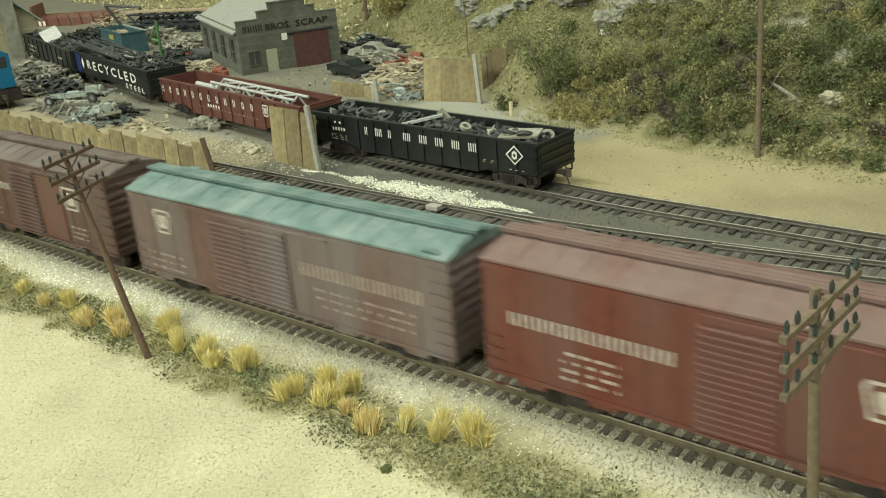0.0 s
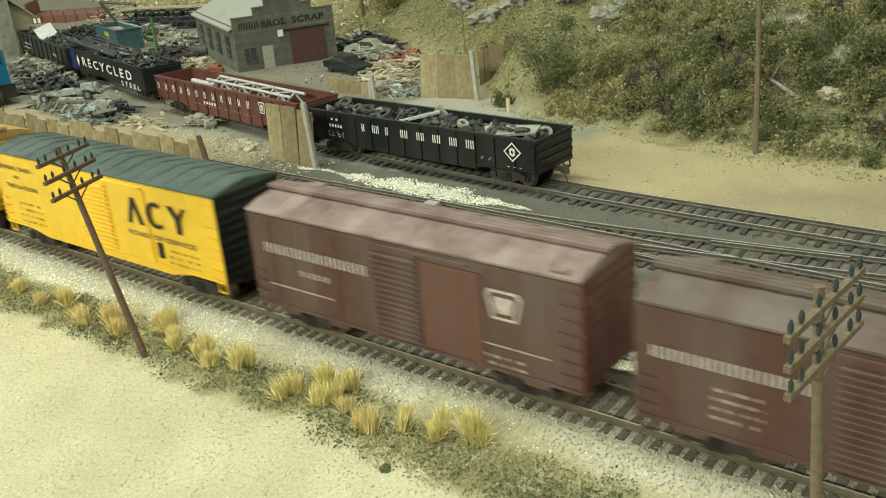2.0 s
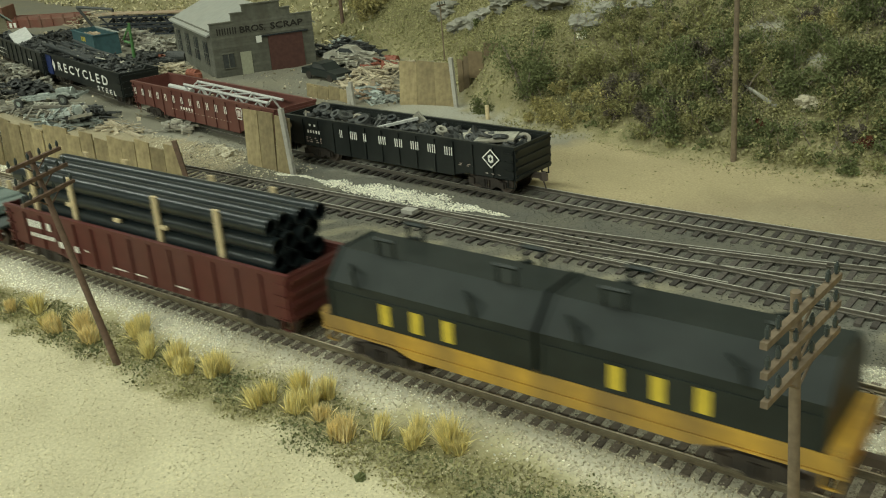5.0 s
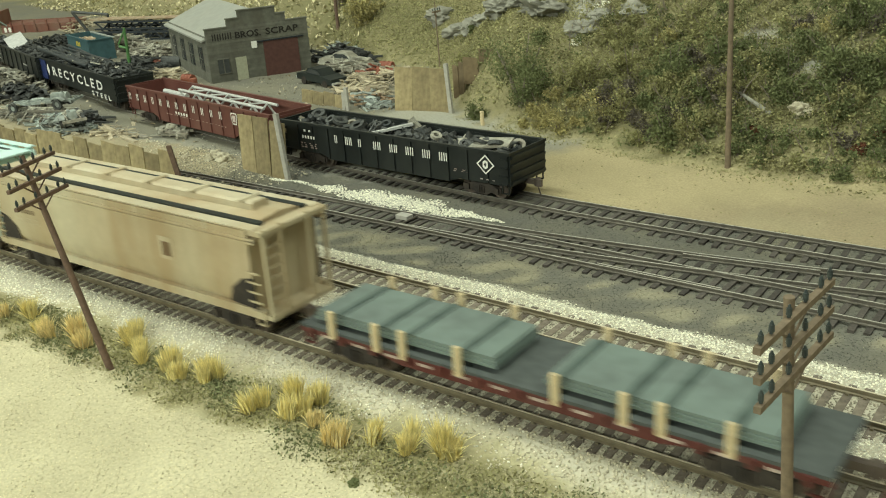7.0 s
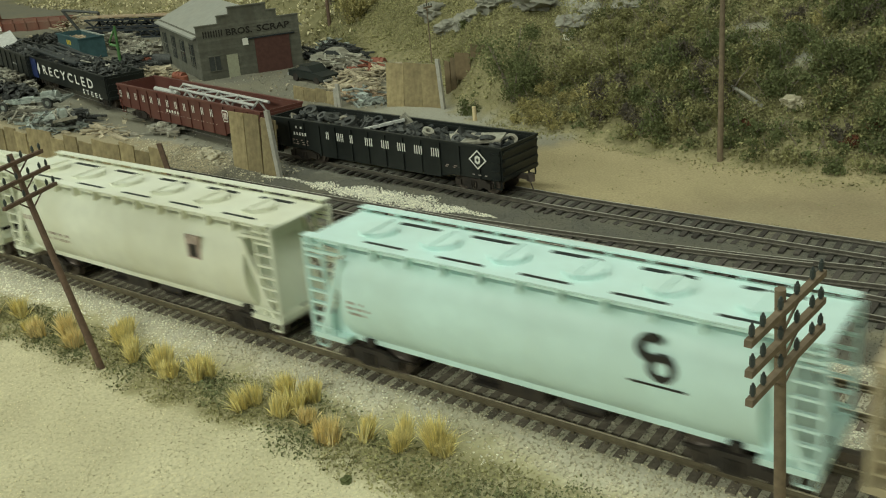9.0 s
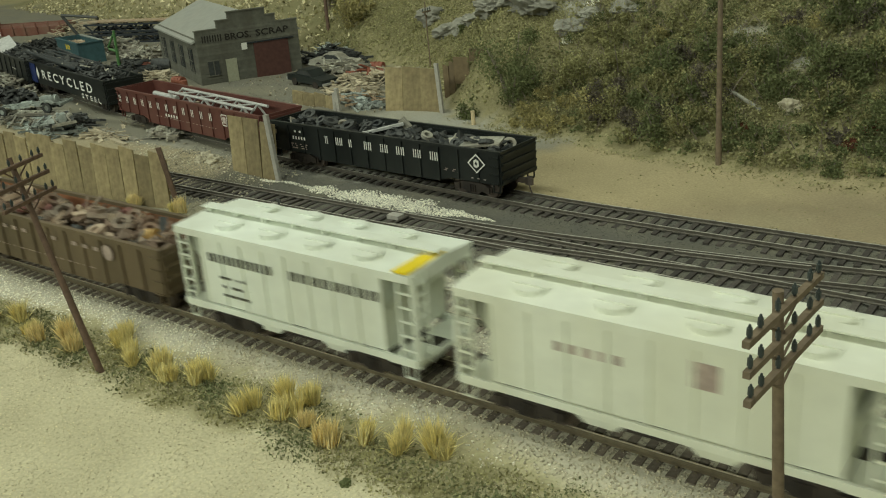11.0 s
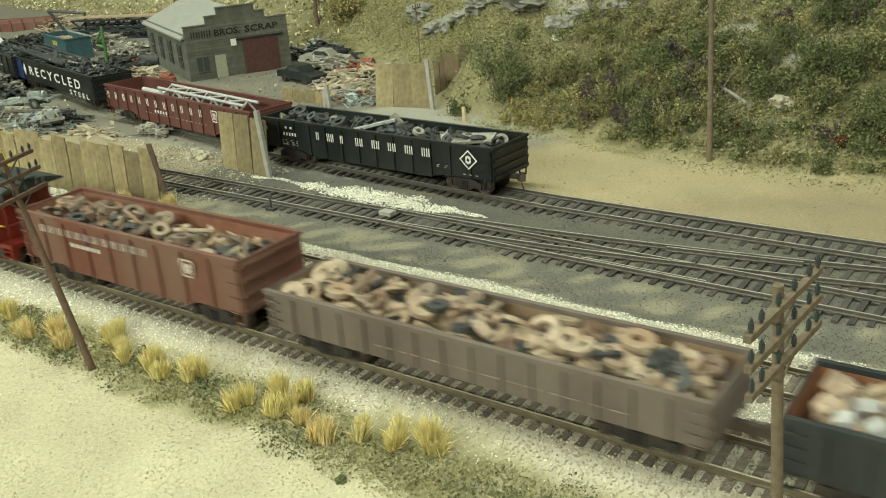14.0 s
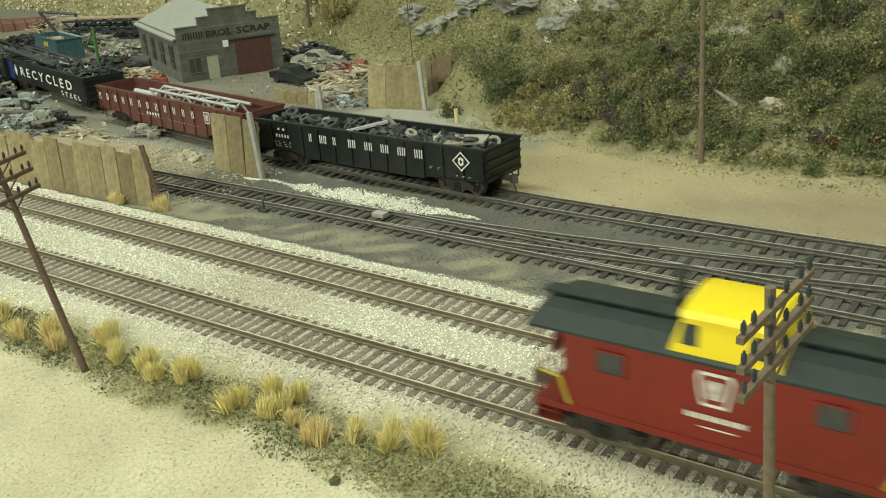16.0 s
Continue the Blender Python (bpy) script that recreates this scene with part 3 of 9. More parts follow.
def main_track(y0, slope, label):
    track = tagged(new("railway_track"), label, "track", "main line tracks", "structure")
    # the two rails
    for side in (-1, 1):
        mb = MB()
        rail_along([(x, y0 + slope * x + side * 0.00875) for x in (-3.78, -0.6, 0.3, 3.78)], 0, mb)
        part("rail", mb, "rail", track)
        # thin pale strip on the rail top as a painted highlight
        hb = MB()
        hb.prism([(y0 + side * 0.00875 - 0.00034, 0.0), (y0 + side * 0.00875 + 0.00034, 0.0), (y0 + side * 0.00875 + 0.00034, 0.00006), (y0 + side * 0.00875 - 0.00034, 0.00006)], -3.78, 3.78)
        hb.v = [(x, y + slope * x, z) for x, y, z in hb.v]
        part("rail_head", hb, "railtop", track, "worn rail head with its shine painted pale")
    # spikes and plates as small blocks beside the rails in the near stretch
    sp = MB()
    rest = MB()
    tie = TIE_MB.mesh("tie")
    tie.materials.append(M["tie"])
    k = 0
    x = -3.76
    while x < 3.76:
        j = rt.uniform(-0.0003, 0.0003)
        y = y0 + slope * x
        if -0.62 < x < 0.20:
            ob = new("tie", tie)
            ob.parent = track
            ob.matrix_basis = pose(x + j, y + rt.uniform(-0.0006, 0.0006), rt.uniform(-0.00012, 0.00006), 0, 0, rt.uniform(-1.6, 1.6))
            for side in (-1, 1):
                for o in (-0.0017, 0.0017):
                    yy = y + side * 0.00875 + o
                    sp.box(x + j - 0.0005, x + j + 0.0005, yy - 0.0004, yy + 0.0004, -0.0022, -0.0016)
        else:
            rest.box(x - 0.00125, x + 0.00125, y - 0.015, y + 0.015, -0.0042, -0.0022)
        x += PITCH
    part("spikes", sp, "rail", track)
    tagged(part("ties", rest, "tie", track), kind="stuff")


main_track(0.0, 0.0, "brown rails on wooden ties in pale limestone ballast")
main_track(0.0508, -0.018, "second pair of brown rails on wooden ties in pale ballast")


def yard_track(rails, tie_rows, label):
    track = tagged(new("yard_track"), label, "track", "yard tracks", "structure")
    for pts in rails:
        mb = MB()
        rail_along(pts, YARD_TOP, mb)
        part("rail", mb, "yardrail", track)
        # pale strip that paints the highlight along the yard rail
        hb = MB()
        for (xa, ya), (xb, yb) in zip(pts[:-1], pts[1:]):
            hb.add([(xa, ya - 0.00026, YARD_TOP + 0.00005), (xb, yb - 0.00026, YARD_TOP + 0.00005), (xb, yb + 0.00026, YARD_TOP + 0.00005), (xa, ya + 0.00026, YARD_TOP + 0.00005),
                    (xa, ya - 0.00026, YARD_TOP), (xb, yb - 0.00026, YARD_TOP), (xb, yb + 0.00026, YARD_TOP), (xa, ya + 0.00026, YARD_TOP)], [(0, 1, 2, 3), (4, 5, 1, 0), (3, 2, 6, 7)])
        part("rail_head", hb, "yardtop", track, "worn rail head with its shine painted pale")
    mb = MB()
    for xa, xb, fy, half in tie_rows:
        x = xa
        while x < xb:
            h = half(x) if callable(half) else half
            y = fy(x)
            mb.box(-0.0013, 0.0013, -h, h, -0.0044, -0.0023, pose(x + rt.uniform(-0.0005, 0.0005), y + rt.uniform(-0.001, 0.001), YARD_TOP, 0, 0, rt.uniform(-3, 3)))
            x += 0.0069
    tagged(part("ties", mb, "yardtie", track), kind="stuff")


def straight(x):
    """Near rail of the through track."""
    return 0.1287 - 0.021 * min(0.28, max(0.0, x + 0.15))


def diverge(x):
    """Far rail of the route that curves away towards the siding."""
    d = max(0.0, x + 0.15)
    return 0.1474 + 0.028 * d + 0.30 * d * d


XS = [-0.15 + 0.02 * i for i in range(17)]


EL_X = [-1.5, -1.1, -0.95, -0.845, -0.746, -0.646, -0.53, -0.412, -0.31, -0.2025, -0.08, 0.095, 0.5, 3.7]
EL_Y = [0.56, 0.420, 0.369, 0.3365, 0.3105, 0.2850, 0.2560, 0.2300, 0.2135, 0.2027, 0.1935, 0.1925, 0.195, 0.20]


def el_line(x):
    w = [(x + 0.02 * k, (3 - abs(k))) for k in (-2, -1, 0, 1, 2)]
    return float(sum(np.interp(a, EL_X, EL_Y) * q for a, q in w) / sum(q for _, q in w))


THROUGH = [-3.7, -0.4] + XS + [0.3, 3.7]
yard_track([[(x, straight(x)) for x in THROUGH], [(x, straight(x) + 0.0178) for x in THROUGH], [(x, diverge(x) + 0.0006) for x in XS], [(x, diverge(x) - 0.0178) for x in XS],
            [(x, straight(x) + 0.0018) for x in (-0.03, -0.01, 0.01, 0.03)], [(x, diverge(x) - 0.0020) for x in (0.0, 0.02, 0.04, 0.06)]],
           [(-3.6, -0.15, lambda x: straight(x) + 0.0089, 0.0155), (-0.15, 0.17, lambda x: (straight(x) + diverge(x)) / 2, lambda x: (diverge(x) - straight(x)) / 2 + 0.0065), (0.17, 3.6, lambda x: straight(x) + 0.0089, 0.0155)],
           "dark yard turnout with several rails in cinder ballast")
EX = [-1.40 + 0.03 * i for i in range(50)] + [0.1, 0.3, 1.0, 3.6]
yard_track([[(x, el_line(x) - 0.00875) for x in EX], [(x, el_line(x) + 0.00875) for x in EX]], [(-1.38, 0.4, el_line, 0.0155)], "dark siding beside the dirt road holding gondolas")


# ---------- loose stones ----------
def scatter(n, x0, x1, y0, y1, seed, keep=None):
    r = np.random.default_rng(seed)
    x, y = r.uniform(x0, x1, n), r.uniform(y0, y1, n)
    if keep is not None:
        k = keep(x, y, r)
        x, y = x[k], y[k]
    return x, y, r


def off_rails(x, y, y0, slope):
    d = np.abs(y - y0 - slope * x)
    return (np.abs(d - 0.00875) > 0.0013)


def ballast_keep(x, y, r):
    nn = wave(x, y, 220, 21) * 0.004 + wave(x, y, 60, 22) * 0.004
    on_tie = lambda yy: (np.abs(yy) < 0.0152) & (np.abs(((x + 3.76 + PITCH / 2) % PITCH) - PITCH / 2) < 0.0012) & ((np.abs(yy) < 0.0105) | (r.random(x.shape) < 0.55))
    ok = (y + nn > -0.028 + r.uniform(-0.004, 0.006, x.shape)) & (y + nn * 0.5 - 0.012 * np.clip(-x - 0.15, 0, 0.3) < 0.082 + r.uniform(-0.004, 0.004, x.shape))
    ok &= off_rails(x, y, 0, 0) & off_rails(x, y, 0.0508, -0.018)
    ok &= ~on_tie(y) & ~on_tie(y - 0.0508 + 0.018 * x)
    return ok


x, y, r = scatter(125000, -0.62, 0.19, -0.034, 0.10, 31, ballast_keep)
in1, in2 = np.abs(y) < 0.0135, np.abs(y - 0.0508 + 0.018 * x) < 0.0135
pale = (wave(x, y, 45, 26) * 0.7 + wave(x, y, 14, 28) * 0.5 + r.normal(0, 0.22, len(x)) + np.where(y > 0.068, 0.9, 0.0) + np.where(y > 0.014, 0.40, np.where((x < -0.12) & (y < -0.012), 0.05, -0.8)) > 0.0)
sizes = r.uniform(0.00028, 0.00068, len(x))
bp = np.stack([x, y, ground_z(x, y) + 0.0001], 1)
for nm, sel, mt, lb in (("ballast", ~in1 & ~in2 & pale, "ballast", "pale cream limestone ballast beside the main tracks"), ("tan_ballast", ~in1 & ~in2 & ~pale, "ballasttan", "grey-tan ballast on the gravel bank"),
                        ("soiled_ballast", in1 | in2, "ballastbrown", "soiled brown ballast between the rails")):
    lumps(nm, bp[sel], sizes[sel], mt, lb, "gravel", seed=32, fine=nm == "soiled_ballast")
x, y, r = scatter(60000, -0.40, 0.20, 0.080, 0.208, 33, lambda x, y, r: (r.random(x.shape) < 0.62) & (np.abs(np.abs(y - 0.1376) - 0.0089) > 0.0013) & (y - 0.02 * np.clip(-x, 0, 1) > 0.082))
cp, cs = np.stack([x, y, ground_z(x, y) + 0.0001], 1), r.uniform(0.0002, 0.0005, len(x))
tan_ = dusty(x, y) + r.normal(0, 0.22, len(x)) > 0.5
lumps("cinders", cp[~tan_], cs[~tan_], "cinder", "dark grey cinders covering the yard", "gravel", seed=34, fine=True)
lumps("dusty_cinders", cp[tan_], cs[tan_], "cindertan", "tan dusty cinders in patches over the yard", "gravel", seed=39, fine=True)
x, y, r = scatter(56000, -0.27, 0.13, -0.16, -0.028, 35, lambda x, y, r: r.random(x.shape) < np.where(y < -0.055, 0.8, 0.5))
sp_, ss_ = np.stack([x, y, ground_z(x, y)], 1), r.uniform(0.00018, 0.00050, len(x))
peb = r.random(len(x)) < 0.05 + 0.22 * sstep(-0.085, -0.06, y)
lumps("sand_grains", sp_[~peb], ss_[~peb], "sandgrain", "coarse pale sand grains in front of the track", "sand", flat=0.5, seed=36, fine=True)
lumps("sand_pebbles", sp_[peb], ss_[peb], "sandpebble", "brown pebbles strewn through pale sand", "sand", flat=0.5, seed=40, fine=True)
x, y, r = scatter(17000, -0.30, -0.09, 0.150, 0.187, 37, lambda x, y, r: np.abs(y - 0.1645 + 0.03 * (x + 0.2)) + wave(x, y, 150, 4) * 0.003 < 0.0115 * np.clip((x + 0.265) * 14, 0, 1) * np.clip((-0.112 - x) * 20, 0, 1) * r.uniform(0.3, 1.25, x.shape))
lumps("white_gravel", np.stack([x, y, ground_z(x, y) + 0.0003], 1), r.uniform(0.0003, 0.0008, len(x)), "ballast", "spilled white gravel between the yard tracks", "gravel", seed=38)


# ---------- rolling stock ----------
_shared = {}


def shared(key, make, material):
    if key not in _shared:
        me = make()
        me.materials.append(M[material])
        _shared[key] = me
    return _shared[key]


def wheelset_mesh():
    mb = MB()
    mb.tube((0, -0.0098, 0), (0, 0.0098, 0), 0.0010, 8)
    for s in (-1, 1):
        mb.tube((0, s * 0.0076, 0), (0, s * 0.0096, 0), 0.0052, 20)
        mb.tube((0, s * 0.0071, 0), (0, s * 0.0077, 0), 0.0060, 20)
        mb.tube((0, s * 0.0096, 0), (0, s * 0.0101, 0), 0.0022, 12, 0.0016)
    return mb.mesh("wheelset", True)


def frame_mesh():
    mb = MB()
    for s in (-1, 1):
        y0, y1 = sorted((s * 0.0112, s * 0.0132))
        mb.prism([(-0.0135, 0.0040), (-0.0115, 0.0036), (-0.006, 0.0036), (-0.0035, 0.0020), (0.0035, 0.0020), (0.006, 0.0036), (0.0115, 0.0036), (0.0135, 0.0040), (0.0135, 0.0068),
                  (0.0105, 0.0072), (0.006, 0.0088), (-0.006, 0.0088), (-0.0105, 0.0072), (-0.0135, 0.0068)], y0, y1, "y")
        for x in (-0.0105, 0.0105):
            mb.box(x - 0.0018, x + 0.0018, min(s * 0.0128, s * 0.0142), max(s * 0.0128, s * 0.0142), 0.0036, 0.0072)
        for x in (-0.0016, 0, 0.0016):
            mb.tube((x, s * 0.0134, 0.0030), (x, s * 0.0134, 0.0072), 0.0007, 6)
    mb.box(-0.0022, 0.0022, -0.0112, 0.0112, 0.0048, 0.0082)
    return mb.mesh("truck", False)


def truck(car, x):
    t = part("truck", shared("frame", frame_mesh, "black"), "black", car)
    t.location = (x, 0, 0)
    for dx in (-0.0105, 0.0105):
        w = part("wheelset", shared("wheels", wheelset_mesh, "wheel"), "wheel", t)
        w.location = (dx, 0, 0.0052)


def coupler(car, x):
    def make():
        mb = MB().box(-0.006, 0.004, -0.0014, 0.0014, 0.0085, 0.0112)
        mb.prism([(0.004, -0.0012), (0.0066, -0.0022), (0.0088, -0.0014), (0.0088, 0.0002), (0.0070, 0.0002), (0.0066, 0.0016), (0.004, 0.0014)], 0.0078, 0.0118, "z")
        mb.tube((0.0056, 0, 0.0078), (0.0072, 0.0006, 0.0022), 0.0004, 6)
        return mb.mesh("coupler", False)
    c = part("coupler", shared("coupler", make, "wheel"), "wheel", car)
    c.matrix_basis = pose(x, 0, 0, 0, 0, 0 if x > 0 else 180)


def gear(car, L, truck_in=0.0235, sill=0.0105):
    truck(car, L / 2 - truck_in)
    truck(car, -L / 2 + truck_in)
    coupler(car, L / 2 + 0.0005)
    coupler(car, -L / 2 - 0.0005)
    mb = MB().box(-L / 2 + 0.002, L / 2 - 0.002, -0.003, 0.003, 0.0085, sill + 0.002)
    for x in (-L / 2 + truck_in, L / 2 - truck_in):
        mb.box(x - 0.002, x + 0.002, -0.013, 0.013, 0.0095, sill + 0.002)
    mb.box(-0.012, 0.004, -0.011, -0.006, 0.0055, 0.010).tube((0.01, -0.008, 0.0078), (0.024, -0.008, 0.0078), 0.0024, 10)
    part("underframe", mb, "black", car)


def ladder(car, x0, x1, y, z0, z1, n, material, name="ladder", dirn=1):
    """Rungs standing off a side that faces -y or +y."""
    s = -1 if y < 0 else 1
    for i in range(n):
        mb = MB()
        z = z0 + (z1 - z0) * i / (n - 1)
        ya, yb = sorted((y + s * 0.0006, y + s * 0.0011))
        mb.box(x0, x1, ya, yb, z, z + 0.0005)
        for x in (x0, x1 - 0.0005):
            yc, yd = sorted((y, y + s * 0.0011))
            mb.box(x, x + 0.0005, yc, yd, z, z + 0.0005)
        part("rung" if name == "ladder" else name, mb, material, car)


def stirrups(car, L, hw, z, material):
    for sx in (-1, 1):
        for sy in (-1, 1):
            mb = MB()
            a, b = sx * (L / 2 - 0.006), sx * (L / 2 - 0.0015)
            for x in (a, b):
                mb.box(x - 0.0003, x + 0.0003, sy * hw - 0.0004, sy * hw + 0.0004, z - 0.0045, z + 0.001)
            mb.box(min(a, b), max(a, b), sy * hw - 0.0004, sy * hw + 0.0004, z - 0.0047, z - 0.0041)
            part("step", mb, material, car)


def boxcar(name, label, s0, s1, body, roof, zb, zt, peak, doors, ends="ribbed", walkway=True, seams=13, door_mat=None, hw=0.0172, tabs=True, roof_over=0.0004, end_mat=None):
    """Body x from -L/2 to L/2; doors: list of (x0, x1, kind). Returns the car and its half length."""
    L = s1 - s0
    car = thing(name, label, "freight car", "cars of the moving train")
    gear(car, L)
    h = L / 2
    mb = MB()
    mb.prism([(-hw, zb), (hw, zb), (hw, zt - 0.0008), (hw - 0.0008, zt), (-hw + 0.0008, zt), (-hw, zt - 0.0008)], -h, h)
    part("body", mb, body, car)
    # sill with tabs below the side, top rail, panel seams
    mb = MB()
    for s in (-1, 1):
        y0, y1 = sorted((s * (hw - 0.0004), s * (hw + 0.00045)))
        mb.box(-h, h, y0, y1, zt - 0.0024, zt - 0.0008)
        mb.box(-h, h, y0, y1, zb, zb + 0.0014)
        n = seams
        for i in range(n + 1):
            x = -h + (L - 0.0006) * i / n
            if any(a - 0.001 < x < b + 0.001 for a, b, _ in doors):
                continue
            mb.box(x, x + 0.0006, min(s * hw, s * (hw + 0.00022)), max(s * hw, s * (hw + 0.00022)), zb, zt - 0.001)
        if tabs:
            for x in (-h + 0.017, h - 0.017, -h * 0.42, h * 0.42):
                mb.prism([(x - 0.006, zb + 0.0002), (x - 0.0045, zb - 0.0022), (x + 0.0045, zb - 0.0022), (x + 0.006, zb + 0.0002)], min(s * (hw - 0.0008), s * hw), max(s * (hw - 0.0008), s * hw), "y")
    part("side_sill", mb, body, car)
    # roof with raised cross seams
    mb = MB()
    ow = hw + roof_over
    mb.prism([(-ow, zt - 0.0002), (ow, zt - 0.0002), (ow, zt + 0.0005), (ow * 0.55, zt + (peak - zt) * 0.62), (0, peak), (-ow * 0.55, zt + (peak - zt) * 0.62), (-ow, zt + 0.0005)], -h - 0.0006, h + 0.0006)
    nr = 13 if L < 0.16 else 16
    rb = 0.00028
    seams_ = []
    for i in range(nr + 1):
        x = -h + (L - 0.0012) * i / nr
        seams_.append(MB())
        ei = ow - 0.0010
        seams_[-1].prism([(-ei, zt), (ei, zt), (ei, zt + 0.0009), (ow * 0.55, zt + (peak - zt) * 0.62 + rb), (0, peak + rb), (-ow * 0.55, zt + (peak - zt) * 0.62 + rb), (-ei, zt + 0.0009)], x, x + 0.0012)
    pieces("seam", seams_, roof, part("roof", mb, roof, car))
    if walkway:
        mb = MB()
        for k in (-1, 0, 1):
            mb.box(-h - 0.002, h + 0.002, k * 0.0023 - 0.001, k * 0.0023 + 0.001, peak + 0.0003, peak + 0.0015)
        for i in range(nr):
            x = -h + L * (i + 0.5) / nr
            mb.box(x - 0.0006, x + 0.0006, -0.0032, 0.0032, peak - 0.0004, peak + 0.0012)
        for sx in (-1, 1):
            xa = sx * (h - 0.008)
            mb.box(xa - 0.003, xa + 0.003, -hw + 0.001, -0.0034, zt + 0.0014, zt + 0.0019) if sx > 0 else mb.box(xa - 0.003, xa + 0.003, 0.0034, hw - 0.001, zt + 0.0014, zt + 0.0019)
        part("running_board", mb, roof, car)
    # ends with pressed ribs
    for sx in (-1, 1):
        er = []
        mb = MB()
        n = 9
        for i in range(n):
            z = zb + 0.003 + (zt - zb - 0.007) * i / (n - 1)
            r = 0.0011
            prof = [(sx * h, z - r), (sx * (h + 0.0009), z - r * 0.4), (sx * (h + 0.0009), z + r * 0.4), (sx * h, z + r)]
            er.append(MB().prism(prof if sx > 0 else prof[::-1], -hw + 0.0015, hw - 0.0015, "y"))
        mb.box(min(sx * h, sx * (h + 0.0006)), max(sx * h, sx * (h + 0.0006)), -hw, -hw + 0.001, zb, zt)
        part("end_post", MB().box(min(sx * h, sx * (h + 0.0006)), max(sx * h, sx * (h + 0.0006)), hw - 0.001, hw, zb, zt), end_mat or body, car)
        if end_mat:
            part("end_sheet", MB().box(*sorted((sx * h, sx * (h + 0.0002))), -hw, hw, zb, zt), end_mat, car)
        pieces("rib", er, end_mat or body, part("end_post", mb, end_mat or body, car))
        bw = MB()
        bw.tube((sx * (h + 0.0022), 0.006, zt - 0.006), (sx * (h + 0.0028), 0.006, zt - 0.006), 0.0028, 14)
        bw.tube((sx * (h + 0.001), 0.006, zb - 0.002), (sx * (h + 0.001), 0.006, zt - 0.003), 0.0003, 6)
        part("brake_wheel", bw, end_mat or body, car) if sx < 0 else None
        for i in range(7):
            z = zb + 0.001 + (zt - zb - 0.004) * i / 6
            part("rung", MB().box(min(sx * (h + 0.0008), sx * (h + 0.0014)), max(sx * (h + 0.0008), sx * (h + 0.0014)), -hw + 0.001, -hw + 0.007, z, z + 0.0005), end_mat or body, car)
    for a, b, kind in doors:
        for s in (-1, 1):
            mb = MB()
            y0, y1 = sorted((s * hw, s * (hw + 0.0009)))
            mb.box(a, b, y0, y1, zb + 0.0012, zt - 0.0025)
            yo = s * (hw + 0.0009)
            rl = []
            if kind == "ribbed":
                n = 15
                dz = (zt - zb - 0.006) / n
                for i in range(n):
                    z = zb + 0.0024 + dz * i
                    rl.append(MB().prism([(yo, z), (yo + s * 0.0012, z + dz * 0.18), (yo + s * 0.0010, z + dz * 0.36), (yo, z + dz * 0.66)], a + 0.0008, b - 0.0008))
            else:
                for x in (a, (a + b) / 2, b - 0.0007):
                    mb.box(x, x + 0.0007, *sorted((yo, yo + s * 0.0005)), zb + 0.0012, zt - 0.0025)
            pieces("rib", rl, door_mat or body, part("door", mb, door_mat or body, car))
        for s in (-1, 1):
            y0, y1 = sorted((s * hw, s * (hw + 0.0016)))
            ext = (b - a)
            pieces("door_track", [(a, min(b + ext, h - 0.004), y0, y1, zt - 0.0026, zt - 0.0018), (a, min(b + ext, h - 0.004), y0, y1, zb + 0.0004, zb + 0.0012)], body, car)
    ladder(car, h - 0.0072, h - 0.001, -hw, zb + 0.001, zt - 0.004, 8, body)
    ladder(car, -h + 0.001, -h + 0.006, -hw, zb + 0.001, zb + 0.014, 4, body, "grab_iron")
    ladder(car, -h + 0.001, -h + 0.0072, hw, zb + 0.001, zt - 0.004, 8, body)
    stirrups(car, L, hw - 0.0004, zb, body)
    return car


def keystone(car, x, z, w, h, y, material="ink", inner="oxbrown"):
    def ks(k):
        return [(x - w * 0.34 * k, z - h / 2 * k), (x + w * 0.34 * k, z - h / 2 * k), (x + w / 2 * k, z + h * 0.3 * k), (x + w * 0.42 * k, z + h / 2 * k), (x - w * 0.42 * k, z + h / 2 * k), (x - w / 2 * k, z + h * 0.3 * k)]
    part("emblem", MB().prism(ks(1.0), y - 0.00008, y, "y"), material, car, "white shield-shaped emblem")
    part("emblem", MB().prism(ks(0.82), y - 0.00012, y - 0.00009, "y"), inner, car)
    part("emblem", MB().prism(ks(0.55), y - 0.00016, y - 0.00013, "y"), "inkmid", car)


def data_lines(car, x0, x1, z0, z1, y, rows, material, seed=1):
    """Rows of small unreadable lettering as bars."""
    rr = random.Random(seed)
    mb = MB()
    dz = (z1 - z0) / rows
    for i in range(rows):
        x = x0 + rr.uniform(0, 0.12) * (x1 - x0)
        while x < x1:
            w = rr.uniform(0.0008, 0.0026)
            mb.box(x, min(x + w, x1), y - 0.00008, y, z0 + i * dz, z0 + i * dz + min(dz * 0.45, 0.0011))
            x += w + rr.uniform(0.0008, 0.0040)
    part("lettering", mb, material, car)


train = []   # (object, position of its centre along the track at the start)
SPEED = 0.203


def on_train(ob, s):
    train.append((ob, s))
    return ob


HW = 0.0172
FACE = -HW - 0.00024


